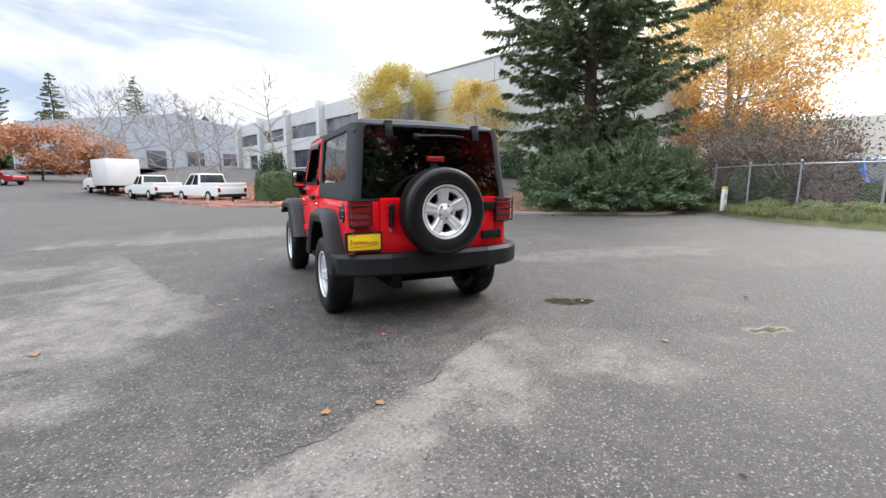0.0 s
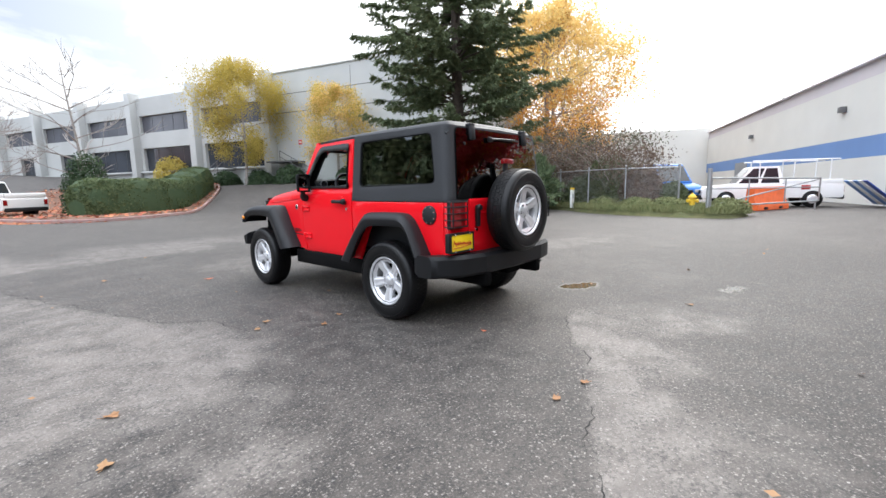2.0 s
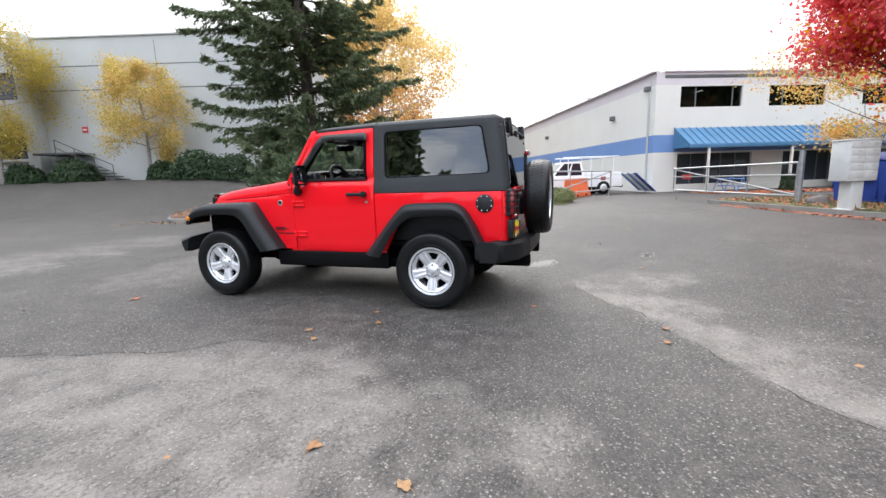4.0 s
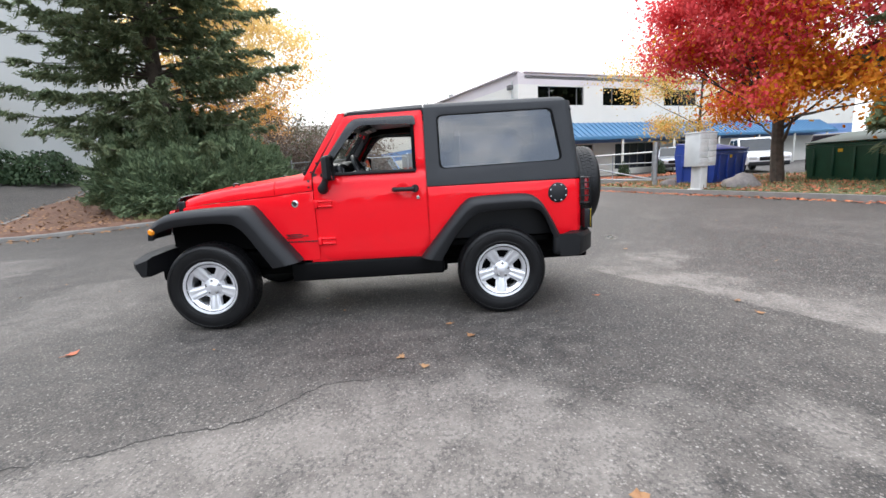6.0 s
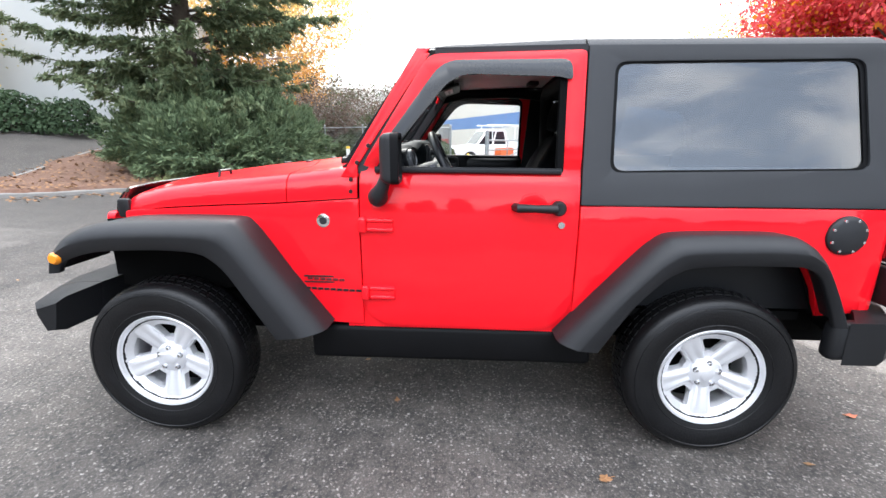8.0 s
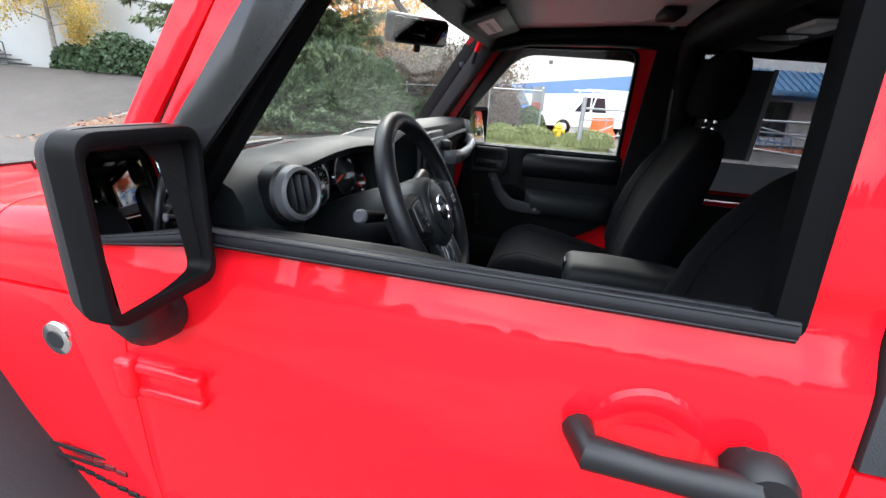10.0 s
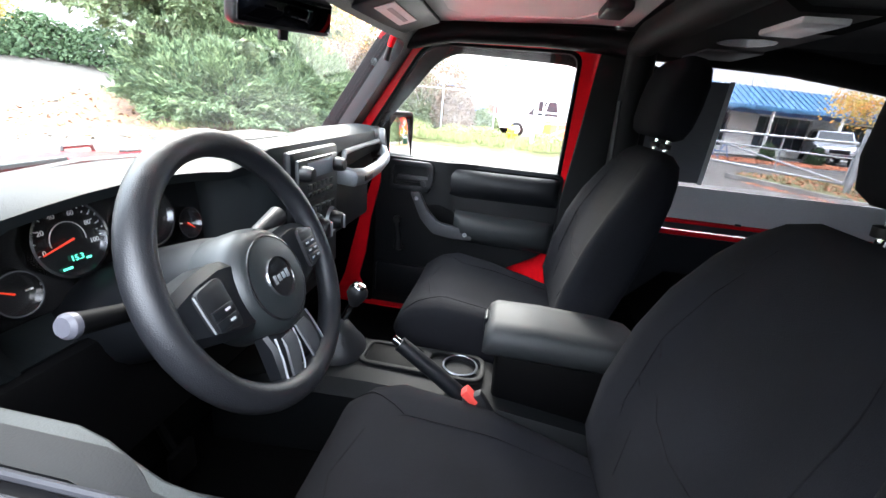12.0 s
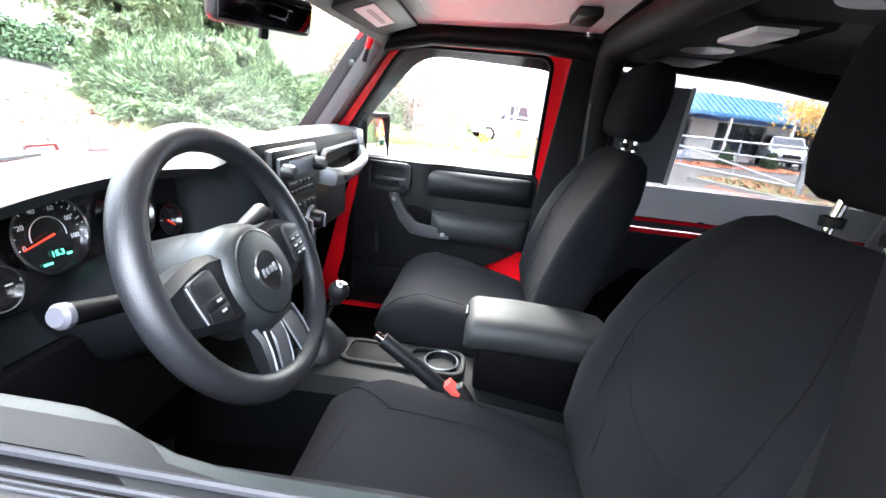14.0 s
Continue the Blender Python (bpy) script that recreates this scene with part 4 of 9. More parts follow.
def grass(label, outline, n, seed, top, blade=0.16, mat=None, name="grass"):
    rs = np.random.RandomState(seed)
    poly = outline
    x0, x1, y0, y1 = min(p[0] for p in poly), max(p[0] for p in poly), min(p[1] for p in poly), max(p[1] for p in poly)
    C = []
    while len(C) < n:
        x, y = rs.uniform(x0, x1), rs.uniform(y0, y1)
        inside = False
        for (ax, ay), (bx, by) in zip(poly, poly[1:] + poly[:1]):
            if (ay > y) != (by > y) and x < (bx - ax) * (y - ay) / (by - ay) + ax:
                inside = not inside
        if inside and noise.noise(Vector((x * 0.8, y * 0.8, seed))) + rs.uniform(-0.4, 0.6) > -0.15:
            C.append((x, y, height(x, y) + top))
    C = np.array(C)
    up = unit(np.stack([rs.normal(0, 0.45, n), rs.normal(0, 0.45, n), np.ones(n)], 1))
    L = blade * rs.uniform(0.35, 1.15, (n, 1))
    side = unit(np.cross(up, rs.normal(0, 1, (n, 3))))
    v, f = quads(C + up * L * 0.8, up * L, side * L * 0.06 + side * 0.004)
    return tagged(cloud(name, v, f, mat or GRASS, kind="stuff"), label, "grass")


def litter(label, outline, n, seed, top, mat, size=0.045):
    """Fallen leaves, thinly strewn."""
    rs = np.random.RandomState(seed)
    x0, x1, y0, y1 = min(p[0] for p in outline), max(p[0] for p in outline), min(p[1] for p in outline), max(p[1] for p in outline)
    C = []
    while len(C) < n:
        x, y = rs.uniform(x0, x1), rs.uniform(y0, y1)
        inside = False
        for (ax, ay), (bx, by) in zip(outline, outline[1:] + outline[:1]):
            if (ay > y) != (by > y) and x < (bx - ax) * (y - ay) / (by - ay) + ax:
                inside = not inside
        if inside:
            C.append((x, y, height(x, y) + top + rs.uniform(0.0, 0.03)))
    nr = unit(np.stack([rs.normal(0, 0.3, n), rs.normal(0, 0.3, n), np.ones(n)], 1))
    t1 = unit(np.cross(nr, rs.normal(0, 1, (n, 3))))
    L = size * rs.uniform(0.6, 1.3, (n, 1))
    v, f = quads(np.array(C), t1 * L, np.cross(nr, t1) * L * 0.75)
    return tagged(cloud("fallen_leaves", v, f, mat, kind="stuff"), label, "leaves")


conifer("tall dark green fir with drooping boughs on the island", (13.3, 11.0, 0.1), 18.5, 5.9, 5, levels=46, per=8)
for k, (x, y, rx, ry, h, n) in enumerate(((11.2, 9.2, 2.0, 1.8, 2.2, 11000), (13.2, 8.2, 2.0, 1.8, 2.9, 11000), (15.1, 8.0, 1.7, 1.6, 2.5, 8000),
                                           (11.9, 11.6, 1.8, 1.6, 3.0, 8000), (12.2, 10.2, 1.8, 1.6, 3.4, 8000), (14.4, 10.0, 2.2, 2.0, 3.9, 8000), (12.2, 8.3, 1.7, 1.5, 1.9, 8000), (10.9, 10.2, 1.6, 1.4, 2.2, 8000), (14.2, 7.9, 1.5, 1.4, 2.3, 7000))):
    juniper("blue-green spreading juniper on the mulch island", (x, y, 0.12), rx, ry, h, 20 + k, n)
leafy("birch_tree", "slender birch with yellow autumn leaves by the office", (11.2, 30.0, height(11.2, 30.0)), 10.2, 3.0, [YELLOW_LEAF], 31, 0.22, 34000, 0.062, 0.13, BARK_PALE, 18, weep=1.4, gap=0.2)
leafy("birch_tree", "small yellow birch by the blank concrete wall", (14.2, 22.4, height(14.2, 22.4)), 7.4, 2.6, [YELLOW_LEAF, GOLD_LEAF], 32, 0.22, 24000, 0.055, 0.11, BARK_PALE, 16, weep=0.9, gap=0.2)
leafy("golden_tree", "large tree with orange and gold autumn leaves behind the fence", (39.5, 20.5, 0.3), 20, 7.8, [GOLD_LEAF, ORANGE_GOLD], 33, 0.06, 44000, 0.15, 0.28, BARK_PALE, 24, stems=4, gap=0.50, depth=3, low=ORANGE_GOLD)
leafy("maple_tree", "scarlet and orange maple in full autumn colour", (9.4, -10.6, 0.12), 7.6, 4.0, [RED_LEAF, ORANGE_LEAF], 34, 0.15, 85000, 0.072, 0.20, BARK, 24, gap=0.12, depth=3, low=ORANGE_LEAF)
leafy("thin_tree", "thin tree with sparse yellow and orange leaves before the warehouse", (17.5, -13.0, 0.1), 7.2, 4.2, [YELLOW_LEAF, GOLD_LEAF, ORANGE_GOLD], 35, 0.22, 14000, 0.06, 0.11, BARK, 16, gap=0.3)
for k, (x, y, s) in enumerate(((1.6, 30.5, 9.6), (-5.5, 38, 9.0), (-9.5, 44, 9.5), (-2.0, 40, 8.0), (-13, 53, 10.5), (-4.0, 46, 9.5))):
    leafy("bare_tree", "bare grey tree with fine upswept twigs", (x, y, height(x, y)), s, s * 0.42, [], 40 + k, 0.20, 0, 0.08, 0.11, BARK_PALE, 20, depth=4 if k else 3, twig=1.7)
hedge("long clipped green hedge behind the kerb", [(7.8, 30.4), (5.6, 27.2), (3.0, 24.4), (0.7, 22.9)], 2.2, 1.95, 3)


# ---- the parked red off-road vehicle: forward is +y, rear axle at the origin ----
PAINT = material("red_car_paint", (0.76, 0.006, 0.014), 0.45, vary=0.03, scale=3, coat=0.55, specular=0.06)
GRAINED = material("grained_black_plastic", (0.0125, 0.013, 0.0148), 0.50, vary=0.15, scale=5, grain=0.35, grain_scale=420, specular=0.34)
HARDTOP = material("textured_hardtop", (0.024, 0.0255, 0.0285), 0.56, vary=0.12, scale=4, grain=0.5, grain_scale=500, specular=0.36)
BLACK = material("satin_black", (0.009, 0.009, 0.010), 0.42, vary=0.2, scale=8, specular=0.3)
RUBBER = material("tyre_rubber", (0.0040, 0.0040, 0.0046), 0.42, vary=0.25, scale=12, grain=0.3, grain_scale=120, specular=0.3)
SEAL = material("window_seal_rubber", (0.005, 0.005, 0.0055), 0.45, vary=0.2, scale=15, specular=0.09)
SEAL_DULL = material("dull_seal_rubber", (0.0026, 0.0026, 0.003), 0.6, vary=0.2, scale=15, specular=0.05)
# Strip rubber set lighter than the seals for the sky light on it.
STRIP = material("lit_sill_strip", (0.0080, 0.0080, 0.0098), 0.46, vary=0.25, scale=14, specular=0.26)
# Lighter grey again, so each ridge carries a painted highlight.
SEAL_RIDGE = material("highlight_grey_ridge", (0.017, 0.0175, 0.0205), 0.45, vary=0.2, scale=15, specular=0.2)
ALLOY = material("silver_alloy", (0.70, 0.70, 0.72), 0.32, 0.55, vary=0.06, scale=12)
CHROME = material("chrome", (0.75, 0.75, 0.76), 0.12, 1.0, vary=0.04)
SILL_BLACK = material("black_sill_plastic", (0.0026, 0.0026, 0.0030), 0.55, vary=0.2, scale=8, grain=0.2, grain_scale=300, specular=0.12)
BUMPER = material("black_bumper_plastic", (0.0072, 0.0075, 0.0086), 0.50, vary=0.18, scale=5, grain=0.35, grain_scale=420, specular=0.28)
# Undercoat black, lowered further for the shade in arches and under the floor.
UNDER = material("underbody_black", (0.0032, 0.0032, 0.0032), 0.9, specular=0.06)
TAIL_RED = material("tail_lamp_red", (0.24, 0.005, 0.008), 0.12, vary=0.2, scale=30, coat=0.6)
TAIL_CLEAR = material("tail_lamp_clear", (0.55, 0.53, 0.52), 0.15, vary=0.15, scale=40, coat=0.5)
AMBER = material("amber_lens", (0.75, 0.24, 0.01), 0.15, coat=0.6)
PLATE_YELLOW = material("yellow_plate", (0.80, 0.55, 0.01), 0.4, vary=0.05)
PLATE_RED = material("plate_script_red", (0.45, 0.02, 0.02), 0.5)
DARK_RED = material("dark_red_print", (0.10, 0.004, 0.007), 0.5)
TINT = glass("tinted_rear_glass", (0.47, 0.48, 0.50), 2.1)
TINT_BACK = glass("tinted_liftgate_glass", (0.13, 0.135, 0.14), 1.75)
CLEAR = glass("clear_car_glass", (0.95, 0.97, 0.96), 1.33)
MIRROR = material("mirror_silver", (0.9, 0.9, 0.9), 0.02, 1.0, vary=0.01)

CAR = thing("off_road_vehicle", "red two-door off-road vehicle with black hardtop and open driver window", "car", (0, 0, 0))


def xs(z):
    return lerp(z, (0.3, 0.5, 0.8, 1.0, 1.09, 1.24, 1.65, 1.78), (0.738, 0.752, 0.772, 0.776, 0.770, 0.752, 0.708, 0.694))


def taper(y):
    return 0.13 * max(0.0, (y - 1.55) / 1.2)


def body_side(sign, proud=0.0):
    return lambda u, v, d: Vector((sign * (xs(v) - taper(u) + proud - d), u, v))


ZCUTS = (0.6, 0.7, 0.8, 0.9, 1.0, 1.09, 1.16, 1.24, 1.4, 1.55, 1.65)
YCUTS = (1.65, 1.8, 2.0, 2.2, 2.4)
DOOR = rounded([(1.516, 0.53), (1.516, 1.22), (1.490, 1.27), (1.228, 1.690), (0.594, 1.705), (0.594, 0.515)], [0.15, 0.04, 0.05, 0.05, 0.025, 0.20], 7)
DOOR_HOLE = rounded([(1.452, 1.225), (1.185, 1.636), (0.668, 1.640), (0.668, 1.222)], [0.02, 0.06, 0.045, 0.016], 5)
REAR_ARCH = [(-0.46, 0.62), (-0.42, 0.74), (-0.34, 0.87), (-0.24, 0.93), (0.20, 0.93), (0.29, 0.88), (0.36, 0.78), (0.50, 0.53)]
REAR_ARCH = REAR_ARCH[::-1]

for sg in (-1, 1):
    # rear quarter, front quarter with cowl, sill
    part("rear_quarter_panel", panel([(0.586, 0.515), (0.586, 1.088), (-0.635, 1.088), (-0.645, 1.06), (-0.645, 0.64), (-0.46, 0.62)] + REAR_ARCH[::-1][1:],
                                     [], body_side(sg), 0.03, (0.3, 0.0, -0.3, -0.5), ZCUTS, 0.006), PAINT, CAR)
    part("front_quarter_panel", panel(rounded([(1.524, 0.53), (1.524, 1.108), (1.90, 1.077), (2.2, 1.059), (2.66, 1.026), (2.66, 0.93), (2.06, 0.955), (1.97, 0.91), (1.74, 0.53)], [0.01, 0, 0.05, 0.05, 0.02, 0.02, 0.05, 0.05, 0], 6),
                                      [], body_side(sg), 0.03, YCUTS, ZCUTS, 0.005), PAINT, CAR)
    part("sill_panel", panel([(0.50, 0.505), (1.60, 0.505), (1.60, 0.74), (0.50, 0.74)], [], body_side(sg, -0.010), 0.012), PAINT, CAR)
    part("rocker", boxed((sg * 0.708, 1.13, 0.430), (0.085, 1.30, 0.165), 0.022, None, 3), SILL_BLACK, CAR)
    # Inner rail, set low so less light reaches the ground under the floor.
    part("rock_rail", boxed((sg * 0.59, 1.10, 0.395), (0.12, 1.30, 0.10), 0.02), UNDER, CAR)
    # door
    def skin(u, v, d, s=sg):
        # the door skin rolls in just under the window sill
        return Vector((s * (xs(v) - taper(u) + 0.004 - 0.015 * (1 - d / 0.034) * smooth(1.165, 1.232, v) * smooth(1.285, 1.24, v) - d), u, v))
    door = part("door", panel(DOOR, [DOOR_HOLE], skin, 0.034, (), ZCUTS + (1.178, 1.19, 1.202, 1.214, 1.226, 1.255, 1.27, 1.285), 0.006), PAINT, CAR)
    mid = Vector((1.05, 1.11))
    grow = lambda k: [tuple(mid + (Vector(p) - mid) * k) for p in DOOR]
    part("door_jamb", panel(grow(1.022), [grow(0.94)], body_side(sg, -0.031), 0.004, (), ZCUTS), PAINT, CAR)
    inset = lambda k: [(p[0] + (1.03 - p[0]) * k, p[1] + (1.43 - p[1]) * k * 1.25 * smooth(1.25, 1.30, p[1]) + 0.002 * smooth(1.30, 1.25, p[1])) for p in DOOR_HOLE]
    part("window_seal", panel([(p[0] + (1.03 - p[0]) * -0.004, p[1]) for p in DOOR_HOLE], [inset(0.075 if sg < 0 else 0.035)], body_side(sg, 0.007), 0.034, (), ZCUTS, 0.004), SEAL_DULL, door)
    # front division bar of the window and the sill strip
    if sg < 0:
        part("division_bar", panel([(1.44, 1.25), (1.405, 1.25), (1.16, 1.60), (1.195, 1.60)], [], body_side(sg, -0.012), 0.03, (), ZCUTS, 0.003), SEAL, door)
    sec = [(0.000, 1.217), (0.011, 1.221), (0.014, 1.228), (0.014, 1.236), (0.010, 1.243), (0.002, 1.244), (-0.008, 1.240), (-0.016, 1.233), (-0.018, 1.217)]
    part("sill_strip", loft([[Vector((sg * (xs(1.235) + a), y, z + dz)) for a, z in sec] for y, dz in ((1.45, 0.001), (1.2, 0.001), (0.95, 0.0), (0.674, -0.002))]), STRIP, door, angle=50)
    for a, z, r in ((0.0120, 1.2425, 0.0020), (0.0145, 1.226, 0.0012), (-0.006, 1.2415, 0.0012), (-0.013, 1.2365, 0.0012), (-0.022, 1.232, 0.0022), (-0.037, 1.2285, 0.0030)):
        part("strip_ridge", tube(bmesh.new(), [(sg * (xs(1.235) + a), y, z + dz) for y, dz in ((1.45, 0.001), (1.2, 0.001), (0.95, 0.0), (0.676, -0.002))], r, 8), SEAL_RIDGE, door)
    channel = [(-0.042, 1.2225), (-0.042, 1.2265), (-0.010, 1.2265), (-0.010, 1.2225)]
    part("glass_channel", loft([[Vector((sg * (xs(1.235) + a), y, z)) for a, z in channel] for y in (1.45, 0.672)]), SEAL_DULL, door)
    vis = panel(rounded([(1.432, 1.31), (1.165, 1.665), (0.655, 1.668), (0.650, 1.585), (0.70, 1.60), (1.12, 1.612), (1.37, 1.31)], [0.01, 0.07, 0.04, 0.02, 0.05, 0.08, 0.01], 6), [],
                lambda u, v, d, s=sg: Vector((s * (xs(v) + 0.030 - 0.12 * max(0, v - 1.60) - d), u, v)), 0.008, (), ZCUTS, 0.002)
    part("window_visor", vis, material("smoked_visor", (0.014, 0.014, 0.015), 0.18, vary=0.1), door, "smoked black rain visor")
    if sg > 0:
        pane = part("door_glass", panel(inset(0.02), [], body_side(sg, -0.022), 0.004, (), ZCUTS), CLEAR, door)
        pane.visible_shadow = False
    # hinges
    for z in (1.000, 0.690):
        hb = bmesh.new()
        box(hb, (sg * (xs(z) + 0.004), 1.44, z), (0.02, 0.125, 0.062), 0.006)
        for dz in (-0.020, 0.020):
            box(hb, (sg * (xs(z) + 0.012), 1.43, z + dz), (0.020, 0.115, 0.018), 0.007, None, 3)
        box(hb, (sg * (xs(z) + 0.012), 1.505, z), (0.034, 0.036, 0.070), 0.012, None, 3)
        part("hinge", hb, PAINT, door)
    # handle
    hb = bmesh.new()
    tube(hb, [(sg * 0.785, 0.86, 1.085), (sg * 0.822, 0.85, 1.085), (sg * 0.826, 0.78, 1.084), (sg * 0.826, 0.70, 1.083), (sg * 0.79, 0.69, 1.083)], [0.018, 0.019, 0.016, 0.019, 0.026], 10)
    handle = part("door_handle", hb, BLACK, door)
    part("lock_button", lathe([(0, 0.03), (0.024, 0.03), (0.030, 0.022), (0.032, 0)], 18, pose(sg * 0.800, 0.685, 1.084, 0, 90 * sg, 0)), BLACK, handle)
    part("handle_cup", lathe([(0.0, -0.002), (0.03, 0.0), (0.052, 0.005), (0.060, 0.003), (0.064, -0.004)], 28, pose(sg * 0.7735, 0.785, 1.078, 0, 90 * sg, 0)), PAINT, door)
    part("keyhole", lathe([(0, 0.014), (0.014, 0.013), (0.016, 0.0)], 16, pose(sg * 0.779, 0.665, 1.010, 0, 90 * sg, 0)), CHROME, door)
    # mirror
    shell = rounded([(-0.076, -0.099), (0.076, -0.099), (0.076, 0.099), (-0.076, 0.099)], 0.030)
    head = part("mirror", loft([[Vector((x * k + sg * -0.05 * (1 - k), y, z * (0.4 + 0.6 * k))) for x, z in shell] for y, k in ((-0.030, 1.0), (-0.010, 0.985), (0.006, 0.93), (0.018, 0.84), (0.027, 0.70), (0.031, 0.50))]), GRAINED, door, "black door mirror", angle=60)
    back_by = 0.043 if sg > 0 else 0.0
    head.matrix_basis = pose(sg * 0.854, 1.378 - back_by, 1.283 + 0.4 * back_by, 0, 0, -24 if sg > 0 else 3)
    mg = part("mirror_glass", boxed((0, 0, 0), (0.130, 0.003, 0.162), 0.001), MIRROR, head)
    mg.matrix_basis = pose(0, -0.036, 0, -5, 0, -5 * sg)
    part("mirror_frame", panel(rounded([(-0.076, -0.098), (0.076, -0.098), (0.076, 0.098), (-0.076, 0.098)], 0.026), [rounded([(-0.066, -0.081), (0.066, -0.081), (0.066, 0.081), (-0.066, 0.081)], 0.016)],
                               lambda u, v, d: Vector((u, -0.050 + d, v)), 0.032, (), (), 0.004), SEAL, head)
    ab = bmesh.new()
    tube(ab, [(sg * 0.762, 1.436, 1.120), (sg * 0.780, 1.436, 1.120), (sg * 0.805, 1.432, 1.124), (sg * 0.822, 1.422, 1.140), (sg * 0.832, 1.405, 1.170), (sg * 0.838, 1.390, 1.205)], [0.034, 0.042, 0.041, 0.034, 0.027, 0.025], 16)
    ab.transform(Matrix.Translation((0, -back_by, 0)))
    part("mirror_arm", ab, GRAINED, door)

# badges and side script as plain shapes on both flanks
for sg in (-1, 1):
    part("round_badge", lathe([(0, 0.006), (0.026, 0.006), (0.029, 0.005), (0.031, 0.0)], 24, pose(sg * (xs(1.012) - taper(1.683)), 1.683, 1.012, 0, 90 * sg, 0)), CHROME, CAR, "round silver badge")
    part("badge_face", lathe([(0, 0.0078), (0.016, 0.0078), (0.017, 0.006)], 20, pose(sg * (xs(1.012) - taper(1.683)), 1.683, 1.012, 0, 90 * sg, 0)), GRAINED, CAR)
    # a dark boxed word mark over a line of small print, both as bars
    for z, y0, w, h, n in ((0.756, 1.690, 0.200, 0.008, 1), (0.728, 1.690, 0.200, 0.007, 1), (0.742, 1.690, 0.180, 0.012, 6), (0.694, 1.660, 0.270, 0.011, 9)):
        for k in range(n):
            y = y0 + w * 0.5 - w * (k + 0.5) / n
            part("side_script_bar", boxed((sg * (xs(z) - taper(y) + 0.002), y, z), (0.004, w / n * (0.8 if n > 1 else 1.0), h), 0.0015), DARK_RED if n == 6 else BLACK, CAR)

# hood and cowl, swept from crowned top to the side seam
HOOD_Z = ((1.55, 1.62, 1.85, 2.25, 2.60, 2.72, 2.79, 2.82), (1.247, 1.243, 1.212, 1.168, 1.118, 1.098, 1.070, 1.035))


def hood(s, y):
    w = xs(1.07) - taper(y) - 0.002
    zc = lerp(y, *HOOD_Z)
    zs = lerp(y, (1.5, 1.90, 2.2, 2.56, 2.82), (1.116, 1.084, 1.066, 1.040, 1.018))
    a = min(1.0, abs(s) / 0.72)
    flat = w - 0.085
    if abs(s) <= 0.72:
        x = a * flat
        z = zc + 0.020 * (1 - (x / 0.6) ** 2) + 0.014 * smooth(0.36, 0.26, x) * smooth(2.82, 2.55, y)
    else:
        th = (abs(s) - 0.72) / 0.28 * math.pi / 2
        zt = zc + 0.020 * (1 - (flat / 0.6) ** 2)
        x, z = flat + 0.085 * math.sin(th), zs + (zt - zs) * (math.cos(th) ** 0.8 if th < math.pi / 2 - 1e-6 else 0)
    return Vector((math.copysign(x, s), y - 0.115 * (x / 0.6) ** 2 * smooth(2.40, 2.82, y), z))


SS = [-1 + 0.028 * k for k in range(10)] + list(np.linspace(-0.72, 0.72, 25)) + [0.748 + 0.028 * k for k in range(10)]
part("hood", grid(SS, list(np.linspace(1.852, 2.82, 22)), hood, 0.015), PAINT, CAR, angle=60)
part("cowl", grid(SS, list(np.linspace(1.53, 1.846, 8)), hood, 0.015), PAINT, CAR, angle=60)
for sg in (-1, 1):
    part("hood_latch", boxed((sg * 0.632, 2.675, 1.035), (0.03, 0.06, 0.09), 0.012), BLACK, CAR)
    part("washer_jet", boxed((sg * 0.22, 1.92, 1.235), (0.05, 0.03, 0.02), 0.006), BLACK, CAR)
    hb = bmesh.new()
    tube(hb, [(sg * 0.40 - 0.06, 2.30, 1.165), (sg * 0.40 - 0.05, 2.30, 1.198), (sg * 0.40 + 0.05, 2.30, 1.198), (sg * 0.40 + 0.06, 2.30, 1.165)], 0.007, 6)
    part("hood_loop", hb, BLACK, CAR)

# smoked stone guard wrapped round the leading edge of the hood
part("stone_guard", grid(list(np.linspace(-0.615, 0.615, 25)), [0, 0.35, 0.7, 1], lambda x, v: Vector((x, 2.850 - 0.115 * smooth(0.42, 0.62, abs(x)) - 0.050 * v * v, 1.012 + 0.012 * smooth(0.5, 0.2, abs(x)) + 0.098 * v)), 0.008), material("smoked_guard", (0.012, 0.012, 0.013), 0.16, vary=0.1), CAR, "smoked black stone guard on the hood edge")

# grille with seven slots, round headlamps
slots = [rounded([(-0.021 + 0.082 * k, 0.66), (0.021 + 0.082 * k, 0.66), (0.021 + 0.082 * k, 0.95), (-0.021 + 0.082 * k, 0.95)], 0.02, 4) for k in range(-3, 4)]
part("grille", panel(rounded([(-0.54, 0.60), (0.54, 0.60), (0.56, 1.0), (-0.56, 1.0)], [0.05, 0.05, 0.04, 0.04]), slots, lambda u, v, d: Vector((u, 2.855 - d - 0.05 * u * u, v)), 0.04,
                     list(np.linspace(-0.5, 0.5, 9)), (), 0.006), PAINT, CAR)
part("radiator", boxed((0, 2.78, 0.80), (0.66, 0.02, 0.36)), UNDER, CAR)
